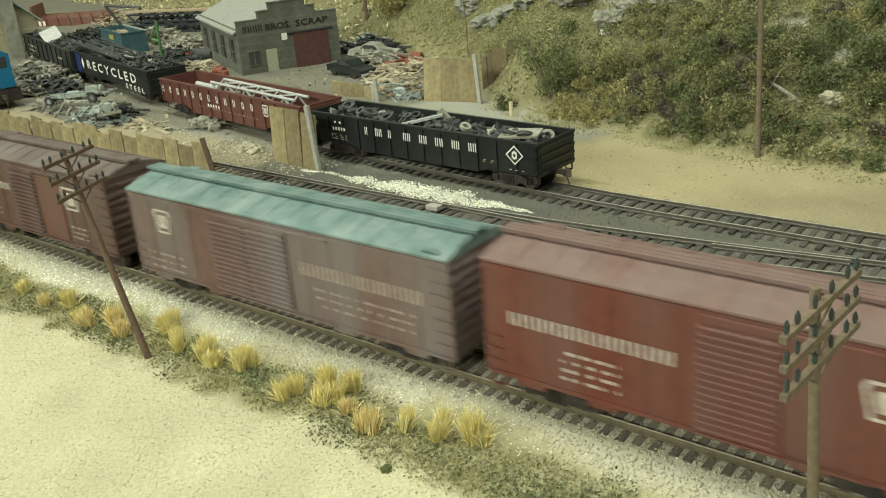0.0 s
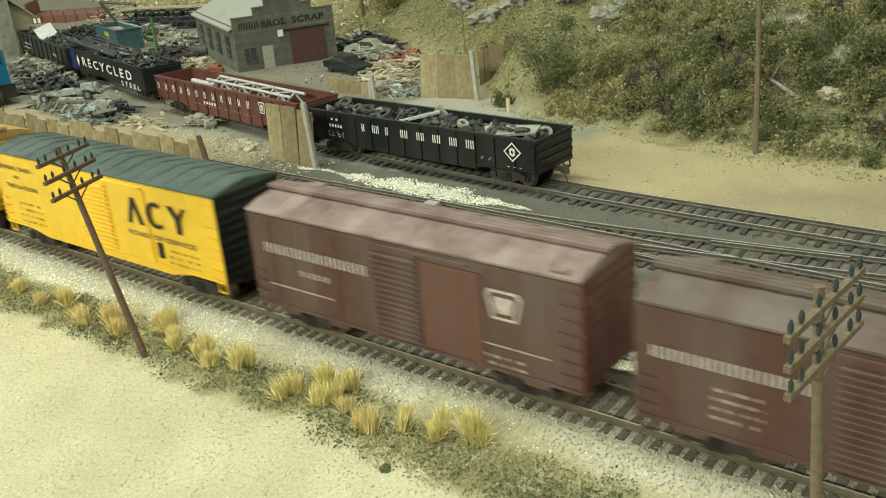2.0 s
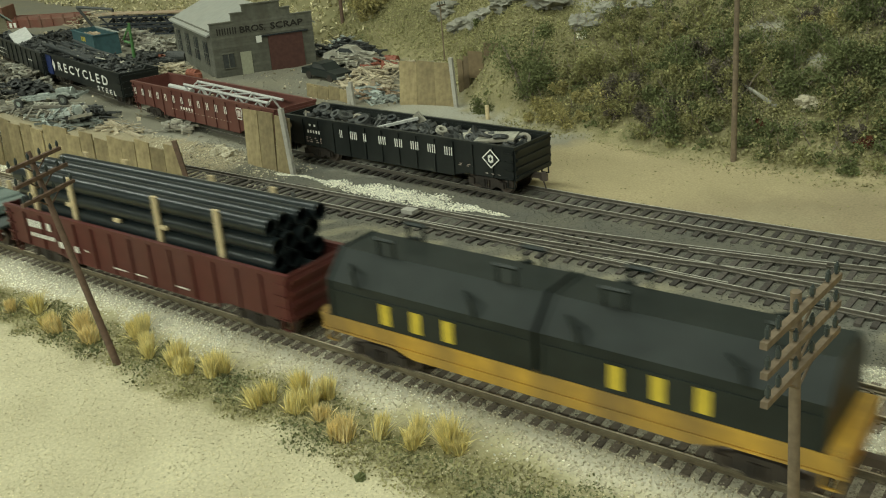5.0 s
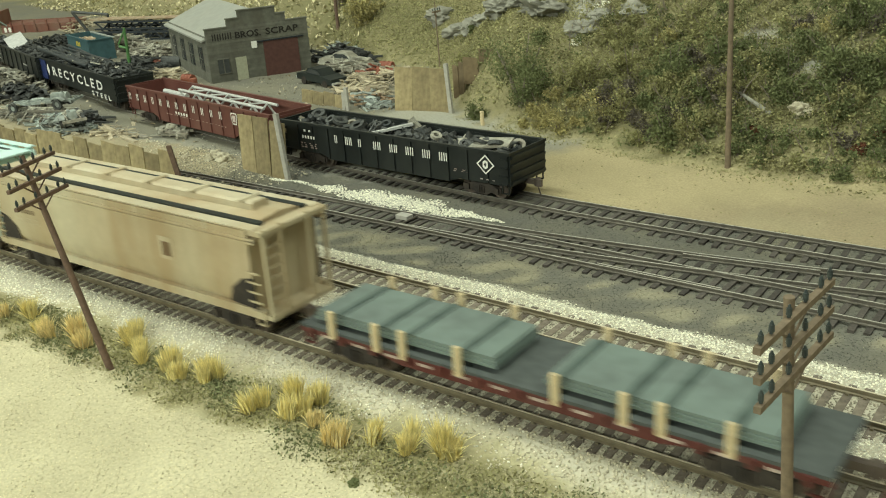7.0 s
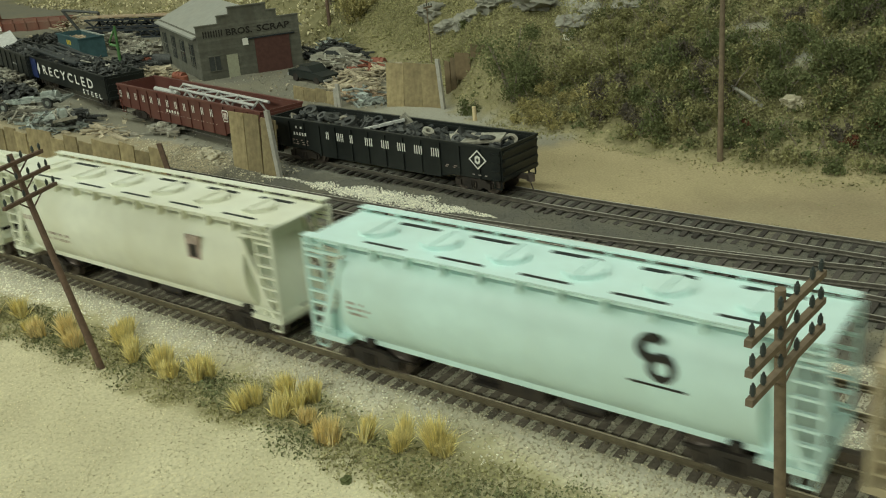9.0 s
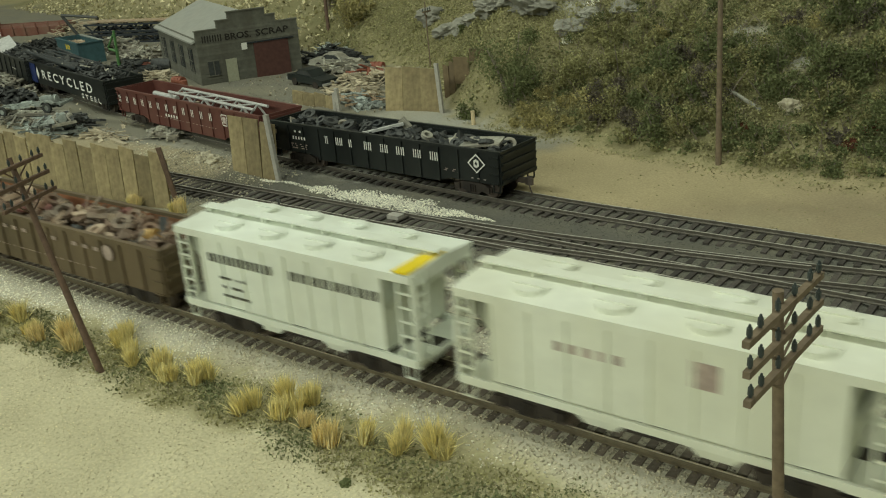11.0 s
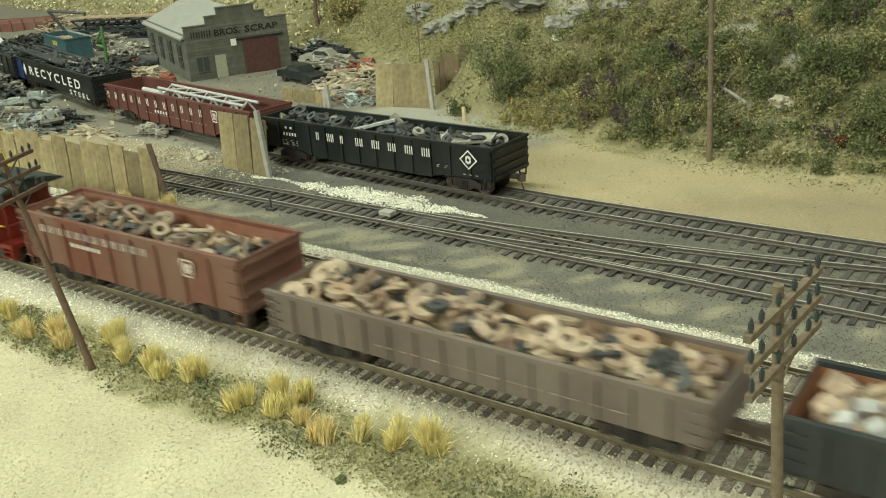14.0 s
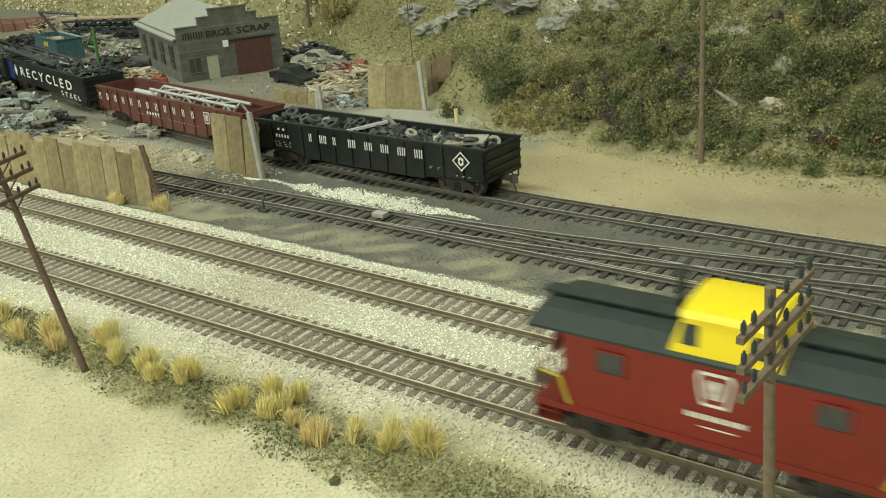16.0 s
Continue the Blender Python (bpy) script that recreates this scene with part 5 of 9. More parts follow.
def hopper_centerflow(name, label, s0, s1):
    L = s1 - s0
    h = L / 2
    hw, z0, z1 = 0.0180, 0.0125, 0.0455
    car = thing(name, label, "freight car", "cars of the moving train")
    gear(car, L)
    prof = [(hw * 0.80, z0 + 0.001), (hw * 0.97, z0 + 0.006), (hw * 1.0, z0 + 0.014), (hw * 0.99, z1 - 0.004), (hw * 0.99, z1 + 0.0018)]
    prof += [(hw * 0.70, z1 + 0.0026), (hw * 0.50, z1 + 0.0036), (0, z1 + 0.0046)]
    ring = prof + [(-y, z) for y, z in prof[::-1][1:]]
    part("tank_body", MB().prism(ring, -h + 0.004, h - 0.004), "tan", car, smooth=True)
    for s in (-1, 1):
        pieces("top_rib", [(-h, h, *sorted((s * hw * 0.90, s * hw * 1.02)), z1 - 0.0030, z1 - 0.0022), (-h, h, *sorted((s * hw * 0.90, s * hw * 1.02)), z1 - 0.0016, z1 - 0.0008)], "tan", car)
        part("side_sill", MB().box(-h, h, *sorted((s * hw * 0.86, s * hw * 0.99)), z0 - 0.001, z0 + 0.0026), "tan", car)
    mb = MB().box(-h, h, *sorted((-hw * 1.0, -hw * 0.72)), z1 + 0.0024, z1 + 0.0029).box(-h, h, *sorted((hw * 1.0, hw * 0.72)), z1 + 0.0024, z1 + 0.0029)
    for s in (-1, 1):
        for i in range(9):
            x = -h + 0.004 + (L - 0.01) * i / 8
            mb.box(x, x + 0.0012, *sorted((s * hw * 1.0, s * hw * 0.72)), z1 - 0.002, z1 + 0.0024)
    part("running_board", mb, "tanroof", car)
    for s in (-1, 1):
        # solid black strip paints the shade between walk and roof
        part("roof_slot", MB().box(-h + 0.002, h - 0.002, *sorted((s * hw * 0.55, s * hw * 0.71)), z1 + 0.0026, z1 + 0.0036), "hood", car, "black strip painting the shade between walk and roof")
    part("hatch", MB().prism([(-0.0042, z1 + 0.0042), (0.0042, z1 + 0.0042), (0.0042, z1 + 0.0066), (0.0030, z1 + 0.0074), (-0.0030, z1 + 0.0074), (-0.0042, z1 + 0.0066)], -h + 0.014, h - 0.014), "tanroof", car, "long trough hatch on the roof")
    for i in range(6):
        x = -h + 0.02 + (L - 0.04) * i / 5
        part("hatch_clamp", MB().box(x - 0.0012, x + 0.0012, -0.0056, 0.0056, z1 + 0.0072, z1 + 0.0080), "tanroof", car)
    # outlet bays: underside shade put in as black colour
    for i in range(3):
        x = -h + 0.03 + (L - 0.06) * (i + 0.5) / 3
        mb = MB().add([(x - 0.02, -0.013, z0 + 0.002), (x + 0.02, -0.013, z0 + 0.002), (x + 0.02, 0.013, z0 + 0.002), (x - 0.02, 0.013, z0 + 0.002),
                (x - 0.006, -0.008, 0.006), (x + 0.006, -0.008, 0.006), (x + 0.006, 0.008, 0.006), (x - 0.006, 0.008, 0.006)],
               [(0, 1, 5, 4), (1, 2, 6, 5), (2, 3, 7, 6), (3, 0, 4, 7), (4, 5, 6, 7)])
        part("outlet_bay", mb, "black", car)
    for s in (-1, 1):
        # open end: sheets coloured black as shade under the overhanging roof; sill, posts, ladder
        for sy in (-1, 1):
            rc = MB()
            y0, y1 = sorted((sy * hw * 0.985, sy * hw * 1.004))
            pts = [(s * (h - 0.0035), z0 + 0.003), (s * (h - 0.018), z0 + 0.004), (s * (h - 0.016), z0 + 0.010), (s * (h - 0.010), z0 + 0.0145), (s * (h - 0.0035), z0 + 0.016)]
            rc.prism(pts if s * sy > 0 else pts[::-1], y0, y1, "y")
            part("end_opening", rc, "black", car, "black sheet painting the shade of the open end bay")
        mb = MB().box(*sorted((s * (h - 0.004), s * (h + 0.004))), -hw * 0.95, hw * 0.95, z0 - 0.001, z0 + 0.001)
        for y in (-hw * 0.9, hw * 0.9, -hw * 0.4, hw * 0.4):
            mb.box(*sorted((s * (h + 0.0025), s * (h + 0.0038))), y - 0.0006, y + 0.0006, z0, z1 + 0.003)
        for i in range(8):
            z = z0 + 0.003 + i * 0.0042
            mb.box(*sorted((s * (h + 0.003), s * (h + 0.0036))), -hw * 0.9, -hw * 0.4, z, z + 0.0005)
        for i in range(5):
            z = z0 + 0.002 + i * 0.004
            mb.box(*sorted((s * (h - 0.006), s * (h + 0.001))), -hw * 1.05, -hw * 1.02, z, z + 0.0007)
        mb.box(*sorted((s * (h - 0.003), s * (h + 0.004))), -hw, hw, z1 + 0.0005, z1 + 0.0024)
        part("end_frame", mb, "tan", car)
    part("lettering", bars(-0.0697, -0.0568, 0.0308, 0.0330, -hw * 1.0 - 0.0001, 4), "inkblue", car)
    data_lines(car, -0.074, -0.054, 0.026, 0.030, -hw - 0.0001, 2, "tanroof", 21)
    part("emblem", MB().box(0.0345, 0.0432, -hw - 0.0002, -hw * 0.985, 0.0270, 0.0368), "tanroof", car, "small dark square emblem")
    part("emblem", MB().box(0.0362, 0.0415, -hw - 0.0003, -hw * 0.985, 0.0286, 0.0348), "inkblue", car)
    stirrups(car, L, hw * 0.9, z0, "tan")
    return car


def hopper_ps(name, label, s0, s1, body, rust=False):
    """Short two-bay covered hopper with open ends and round roof hatches."""
    L = s1 - s0
    h = L / 2
    hw, z0, z1 = 0.0172, 0.0105, 0.0440
    car = thing(name, label, "freight car", "cars of the moving train")
    gear(car, L)
    e = 0.013
    mb = MB().prism([(-hw, z0 + 0.004), (hw, z0 + 0.004), (hw, z1 - 0.0006), (-hw, z1 - 0.0006)], -h + e, h - e)
    part("body", mb, body, car)
    mb = MB()
    for s in (-1, 1):
        for i in range(9):
            x = -h + e + (L - 2 * e - 0.001) * i / 8
            mb.box(x, x + 0.0010, *sorted((s * hw, s * (hw + 0.0006))), z0 + 0.002, z1 - 0.001)
        mb.box(-h, h, *sorted((s * (hw - 0.0006), s * (hw + 0.0008))), z1 - 0.0022, z1)
        mb.box(-h, h, *sorted((s * (hw - 0.0006), s * (hw + 0.0008))), z0 + 0.001, z0 + 0.0034)
        for sx in (-1, 1):
            mb.box(*sorted((sx * h, sx * (h - 0.0012))), *sorted((s * hw, s * (hw - 0.0012))), z0, z1)
            for k in range(5):
                z = z0 + 0.006 + k * 0.0052
                mb.box(*sorted((sx * h, sx * (h - 0.0062))), *sorted((s * (hw + 0.0002), s * (hw - 0.0003))), z, z + 0.0008)
            mb.box(*sorted((sx * (h - 0.0060), sx * (h - 0.0070))), *sorted((s * hw, s * (hw - 0.001))), z0 + 0.002, z1)
    part("side_frame", mb, body, car)
    for sx in (-1, 1):
        sh = MB().add([(sx * (h - 0.003), -hw + 0.0012, z1 - 0.002), (sx * (h - 0.003), hw - 0.0012, z1 - 0.002), (sx * (h - 0.026), hw - 0.0012, z0 + 0.003), (sx * (h - 0.026), -hw + 0.0012, z0 + 0.003)], [(0, 1, 2, 3)])
        sh.add([(sx * (h - 0.0035), -hw + 0.0012, z1 - 0.002), (sx * (h - 0.0035), hw - 0.0012, z1 - 0.002), (sx * (h - 0.0265), hw - 0.0012, z0 + 0.003), (sx * (h - 0.0265), -hw + 0.0012, z0 + 0.003)], [(3, 2, 1, 0)])
        sh.box(*sorted((sx * (h - 0.0132), sx * h)), -hw, hw, z0, z0 + 0.0018)
        sh.box(*sorted((sx * h, sx * (h - 0.001))), -hw, hw, z1 - 0.004, z1)
        part("slope_sheet", sh, body, car)
        lm = MB()
        for y in (-hw + 0.001, -hw + 0.007):
            lm.box(*sorted((sx * h, sx * (h + 0.0008))), y - 0.0004, y + 0.0004, z0, z1)
        for i in range(8):
            z = z0 + 0.002 + i * 0.004
            lm.box(*sorted((sx * h, sx * (h + 0.0008))), -hw + 0.001, -hw + 0.007, z, z + 0.0006)
        part("ladder", lm, body, car)
    part("roof", MB().prism([(-hw - 0.0008, z1), (hw + 0.0008, z1), (hw + 0.0008, z1 + 0.0006), (0, z1 + 0.0018), (-hw - 0.0008, z1 + 0.0006)], -h, h), body, car)
    wk = MB().box(-h, h, -0.0026, 0.0026, z1 + 0.0034, z1 + 0.0039)
    for i in range(8):
        x = -h + 0.004 + (L - 0.008) * i / 7
        wk.box(x - 0.0005, x + 0.0005, -0.0026, 0.0026, z1 + 0.001, z1 + 0.0034)
    part("running_board", wk, body, car)
    for i in range(4):
        for s in (-1, 1):
            x = -h + 0.024 + (L - 0.048) * i / 3
            mb = MB().tube((x, s * 0.0098, z1), (x, s * 0.0098, z1 + 0.0026), 0.0050, 18).box(x - 0.0058, x + 0.0058, s * 0.0098 - 0.0005, s * 0.0098 + 0.0005, z1 + 0.0026, z1 + 0.0031)
            part("hatch", mb, body, car)
    for x in (-0.018, 0.018):
        mb = MB().add([(x - 0.016, -0.014, z0 + 0.0045), (x + 0.016, -0.014, z0 + 0.0045), (x + 0.016, 0.014, z0 + 0.0045), (x - 0.016, 0.014, z0 + 0.0045),
                (x - 0.005, -0.012, 0.0050), (x + 0.005, -0.012, 0.0050), (x + 0.005, 0.012, 0.0050), (x - 0.005, 0.012, 0.0050)],
               [(0, 1, 5, 4), (1, 2, 6, 5), (2, 3, 7, 6), (3, 0, 4, 7), (4, 5, 6, 7)])
        part("outlet_bay", mb, body, car)
    if rust:
        part("roof_patch", MB().box(h - 0.007, h - 0.001, -hw - 0.0009, hw * 0.2, z1 + 0.0012, z1 + 0.0019), "cabyellow", car, "yellow painted roof corner")
    stirrups(car, L, hw - 0.0004, z0, body)
    return car


def build_hoppers():
    c = on_train(hopper_centerflow("covered_hopper", "weathered tan covered hopper with rust streaks and trough hatch", -1.7015, -1.5165), -1.609)
    c = on_train(hopper_cyl("covered_hopper", "mint green cylindrical covered hopper with black emblem", -1.894, -1.7157, "mint"), -1.80485)
    fy = -0.0177
    em = MB()
    for cx0, cz, r, a_, sp in ((0.0425, 0.0382, 0.0044, 40, 280), (0.0458, 0.0325, 0.0044, 0, 360)):
        n = 18
        for k in range(n):
            a0, a1 = radians(a_ + sp * k / n), radians(a_ + sp * (k + 1) / n)
            em.prism([(cx0 + r * math.cos(a0), cz + r * math.sin(a0)), (cx0 + r * math.cos(a1), cz + r * math.sin(a1)), (cx0 + r * 0.5 * math.cos(a1), cz + r * 0.5 * math.sin(a1)), (cx0 + r * 0.5 * math.cos(a0), cz + r * 0.5 * math.sin(a0))], fy - 0.0001, fy + 0.0012, "y")
    em.box(0.0360, 0.0530, fy - 0.0001, fy + 0.001, 0.0266, 0.0272)
    part("emblem", em, "inkblack", c, "open and closed black rings over a thin bar")
    data_lines(c, -0.070, -0.060, 0.024, 0.030, fy, 3, "inkdim", 22)
    c = on_train(hopper_cyl("covered_hopper", "cream cylindrical covered hopper with small dark emblem", -2.091, -1.9100, "cream"), -2.0005)
    part("emblem", MB().box(0.0431, 0.0508, fy - 0.0001, fy + 0.001, 0.0305, 0.0400), "inkdim", c)
    part("emblem", MB().box(0.0447, 0.0492, fy - 0.0002, fy + 0.001, 0.0312, 0.0365), "inkblack", c)
    part("lettering", bars(-0.0733, -0.0611, 0.0290, 0.0312, fy, 3), "inkdim", c)
    data_lines(c, -0.064, -0.040, 0.022, 0.027, fy, 2, "inkdim", 23)
    c = on_train(hopper_ps("covered_hopper", "dusty off-white two-bay covered hopper", -2.2345, -2.1025, "cream"), -2.1685)
    part("emblem", MB().box(0.012, 0.020, -0.0174, -0.0172, 0.030, 0.038), "inkdim", c, "small dark square emblem")
    part("lettering", bars(-0.030, -0.006, 0.031, 0.034, -0.0173, 5), "inkdim", c)
    c = on_train(hopper_ps("covered_hopper", "off-white two-bay covered hopper with dark lettering", -2.3685, -2.2508, "white", True), -2.30965)
    part("lettering", marks(even(-0.0405, -0.0050, 7), 0.0034, 0.0328, 0.0364, -0.0179), "inkblack", c, "dark road name as plain bars")
    part("lettering", marks(even(0.003, 0.046, 8), 0.0034, 0.0328, 0.0364, -0.0179), "inkblack", c)
    data_lines(c, -0.036, -0.020, 0.019, 0.030, -0.0179, 3, "inkblack", 24)


def build_open_cars():
    # coil car under two black hoods
    s0, s1 = -1.084, -0.9005
    L = s1 - s0
    h = L / 2
    c = thing("coil_car", "black hooded coil steel car with yellow frame", "freight car", "cars of the moving train")
    on_train(c, (s0 + s1) / 2)
    gear(c, L)
    mb = MB()
    for s in (-1, 1):
        y0, y1 = sorted((s * 0.0150, s * 0.0165))
        mb.prism([(-h, 0.0125), (-h * 0.66, 0.0125), (-h * 0.55, 0.0095), (h * 0.55, 0.0095), (h * 0.66, 0.0125), (h, 0.0125), (h, 0.0190), (-h, 0.0190)], y0, y1, "y")
        mb.box(-h, h, *sorted((s * 0.0150, s * 0.0172)), 0.0178, 0.0190)
        mb.box(-h, h, *sorted((s * 0.0150, s * 0.0172)), 0.0125, 0.0133)
    mb.box(-h, h, -0.0150, 0.0150, 0.0125, 0.0180)
    part("frame", mb, "ochre", c, "soiled yellow side frame")
    for s in (-1, 1):
        mb = MB().box(*sorted((s * h, s * (h - 0.010))), -0.0165, 0.0165, 0.0190, 0.0202)
        part("end_platform", mb, "ochre", c)
    for s in (-1, 1):
        a, b = (-h + 0.0055, -0.0008) if s < 0 else (0.0008, h - 0.0055)
        prof = [(-0.0172, 0.0192), (0.0172, 0.0192), (0.0172, 0.0330), (0.0085, 0.0425), (-0.0085, 0.0425), (-0.0172, 0.0330)]
        hd = part("hood", MB().prism(prof, a, b), "hood", c)
        for x in (a, b - 0.0016):
            part("rib", MB().prism([(y * 1.03, 0.0192 + (z - 0.0192) * 1.02) for y, z in prof], x, x + 0.0016), "hood", hd)
        for sy in (-1, 1):
            part("side_rail", MB().box(a + 0.002, b - 0.002, *sorted((sy * 0.0172, sy * 0.0176)), 0.0292, 0.0297), "hood", hd)
        for x in (a + 0.018, b - 0.018):
            for sy in (-1, 1):
                lug = MB().tube((x, sy * 0.0085, 0.0425), (x, sy * 0.0085, 0.0485), 0.0007, 6)
                lug.tube((x + 0.007, sy * 0.0085, 0.0425), (x + 0.007, sy * 0.0085, 0.0485), 0.0007, 6)
                lug.tube((x - 0.001, sy * 0.0085, 0.0485), (x + 0.008, sy * 0.0085, 0.0485), 0.0009, 6)
                part("lifting_lug", lug, "hood", hd)
                part("lifting_hook", MB().tube((x - 0.010, sy * 0.0130, 0.0385), (x - 0.004, sy * 0.0186, 0.0385), 0.0008, 6).tube((x - 0.004, sy * 0.0186, 0.0385), (x - 0.003, sy * 0.0186, 0.0330), 0.0008, 6), "hood", hd)
        part("lettering", bars((a + b) / 2 - 0.019, (a + b) / 2 + 0.021, 0.0208, 0.0286, -0.0173, 3, 0.66), "inkgold", c, "yellow initials as plain bars")
    stirrups(c, L, 0.016, 0.0125, "ochre")
    # maroon gondola with pipes
    s0, s1 = -1.2945, -1.0995
    L = s1 - s0
    c = on_train(gondola("gondola", "maroon gondola loaded with black pipes between wooden stakes", s0, s1, "maroon", "maroon", 0.0105, 0.0290, 0.0025, 14), (s0 + s1) / 2)
    fy = -0.0180
    part("lettering", bars(-0.0781, -0.0585, 0.0213, 0.0250, fy, 5, 0.3, skip=(3,)), "ink", c, "white reporting marks as plain bars")
    part("lettering", bars(-0.0775, -0.0570, 0.0165, 0.0185, fy, 6, 0.3), "ink", c)
    part("lettering", bars(-0.0546, -0.0380, 0.0142, 0.0172, fy, 4, 0.3, skip=(2,)), "ink", c)
    part("lettering", MB().box(-0.034, -0.031, fy - 0.00008, fy, 0.0160, 0.0167).box(-0.0136, -0.0037, fy - 0.00008, fy, 0.0117, 0.0123).box(0.002, 0.0098, fy - 0.00008, fy, 0.0118, 0.0124).box(0.030, 0.038, fy - 0.00008, fy, 0.0118, 0.0125), "ink", c)
    sc = (s0 + s1) / 2
    pr = 0.0036
    zz = 0.0123
    pm = MB().pipe((-L / 2 + 0.010, 0, 0), (L / 2 - 0.010, 0, 0), pr, 0.0005, 16).mesh("steel_pipe", True)
    pm.materials.append(M["pipe"])
    rr = random.Random(9)
    for row in range(5):
        n = 4
        for k in range(n):
            y = (k - (n - 1) / 2) * pr * 2.08
            z = zz + pr + row * pr * 2.02
            ob = tagged(new("steel_pipe", pm), "long black steel pipe stacked in a gondola", "pipe", "stacked pipes")
            ob.matrix_basis = pose(0, 0, 0)
            train.append((ob, sc + rr.uniform(-0.003, 0.003), y, z))
    for x in (-0.0713, -0.0396, 0.0217, 0.060):
        for sy in (-1, 1):
            mb = MB().box(-0.0013, 0.0013, -0.0007, 0.0007, 0, 0.0375)
            ob = tagged(part("wooden_stake", mb, "stake"), "pale square wooden stake in a gondola", "stake", "load stakes")
            train.append((ob, sc + x, sy * 0.01525, 0.0122))
    for x, z in ((-0.0735, 0.0370), (-0.0425, 0.0365), (-0.0077, 0.0345), (0.025, 0.0365)):
        ob = tagged(part("wooden_block", MB().box(-0.0022, 0.0022, -0.0006, 0.0006, -0.0008, 0.0008), "stake"), "small pale wooden block wedged beside the pipes", "block", "load blocks")
        train.append((ob, sc + x, -0.01535, z))
    # flat car with green slabs
    s0, s1 = -1.4985, -1.3080
    L = s1 - s0
    h = L / 2
    c = thing("flat_car", "maroon flat car carrying stacks of green slabs", "freight car", "cars of the moving train")
    sc = (s0 + s1) / 2
    on_train(c, sc)
    gear(c, L)
    part("deck", MB().box(-h, h, -0.0168, 0.0168, 0.0133, 0.0145), "deck", c, "dark plank deck")
    mb = MB()
    for s in (-1, 1):
        y0, y1 = sorted((s * 0.0155, s * 0.0168))
        mb.prism([(-h, 0.0115), (-h * 0.6, 0.0110), (-h * 0.5, 0.0092), (h * 0.5, 0.0092), (h * 0.6, 0.0110), (h, 0.0115), (h, 0.0133), (-h, 0.0133)], y0, y1, "y")
        for i in range(13):
            x = -h + 0.006 + (L - 0.012) * i / 12
            mb.box(x - 0.0012, x + 0.0012, *sorted((s * 0.0168, s * 0.0180)), 0.0105, 0.0136)
    part("side_sill", mb, "maroon", c)
    ins = MB()
    for i in range(12):
        x = -h + 0.014 + (L - 0.028) * i / 11
        ins.box(x - 0.003, x + 0.003, -0.01695, -0.0168, 0.0112, 0.0122)
    part("lettering", ins, "inkdim", c)
    stirrups(c, L, 0.0160, 0.0115, "maroon")
    for a, b, posts_ in ((-0.0900, -0.0100, (-0.0781, -0.0575, -0.0457, -0.0225)), (0.0080, 0.0810, (0.0138, 0.0366, 0.0482, 0.0685))):
        xm = (a + b) / 2
        for lay_ in range(3):
            hl = (b - a) / 2 - 0.0006 * lay_
            ob = tagged(part("steel_plate", MB().box(-hl, hl, -0.0135, 0.0135, 0, 0.0011), "slab"), "flat green-grey steel plate stacked on a flat car", "plate", "stacked plates")
            train.append((ob, sc + xm, 0.0004 * (lay_ - 1), 0.0163 + lay_ * 0.00125))
            if lay_ == 2:
                for x in posts_:
                    part("strap", MB().box(x - xm - 0.0016, x - xm + 0.0016, -0.0137, 0.0137, 0.00105, 0.0014), "greenroof", ob, "dark band across the slab")
        for x in posts_:
            ob = tagged(part("timber_dunnage", MB().box(-0.0012, 0.0012, -0.014, 0.014, 0, 0.0017), "hood"), "dark timber bearer under the slabs", "timber", "load bearers")
            train.append((ob, sc + x, 0, 0.0145))
        for x in posts_:
            for sy in (-1, 1):
                ob = tagged(part("wooden_stake", MB().box(-0.0012, 0.0012, -0.0008, 0.0008, 0, 0.0105), "stake"), "short pale wooden stake on a flat car's edge", "stake", "load stakes")
                train.append((ob, sc + x, sy * 0.0176, 0.0125))
    # gondolas with scrap
    for name, label, s0, s1, body, ins_, zb, zt, belly, ribs, lm, kind, hz, seed, n, ll in (
            ("gondola", "olive brown gondola heaped with rusty scrap", -2.557, -2.381, "gonbrown", "rustin", 0.0105, 0.0305, 0.0025, 13, "scrap", "mixed", 0.0345, 41, 430, "rusty brown mixed scrap heaped in a gondola"),
            ("gondola", "dark green gondola with rust-orange inside", -2.7405, -2.573, "gongreen", "rustin", 0.0100, 0.0262, 0.0, 16, "scrappale", "blocks", 0.0310, 42, 290, "tan blocks of crushed scrap in a gondola"),
            ("gondola", "grey-brown gondola heaped with old wheel discs", -2.927, -2.758, "gongrey", "tanin", 0.0100, 0.0245, 0.0, 15, "scraptan", "discs", 0.0285, 43, 280, "tan wheel discs and plates in a gondola"),
            ("gondola", "rusty red gondola carrying brown scrap", -3.084, -2.940, "gonred", "brick_in", 0.0115, 0.0335, 0.0022, 9, "scrap", "mixed", 0.0350, 44, 380, "brown scrap pieces heaped in a red gondola")):
        c = on_train(gondola(name, label, s0, s1, body, ins_, zb, zt, belly, ribs), (s0 + s1) / 2)
        L = s1 - s0
        ld = heap("scrap_load", ll, L - 0.010, 0.0150, 0, hz - zb - 0.0016, lm, kind, seed, n,
                  {"gonbrown": ("scrapdark", "scraptan", "oxmid", "scrappale"), "gongreen": ("scraptan", "scrap", "silver"), "gongrey": ("scrappale", "scrap", "scrapdark"), "gonred": ("scraptan", "scrapdark", "scrappale")}[body])
        train.append((ld, (s0 + s1) / 2, 0, zb + 0.0017))
        fy = -0.0180
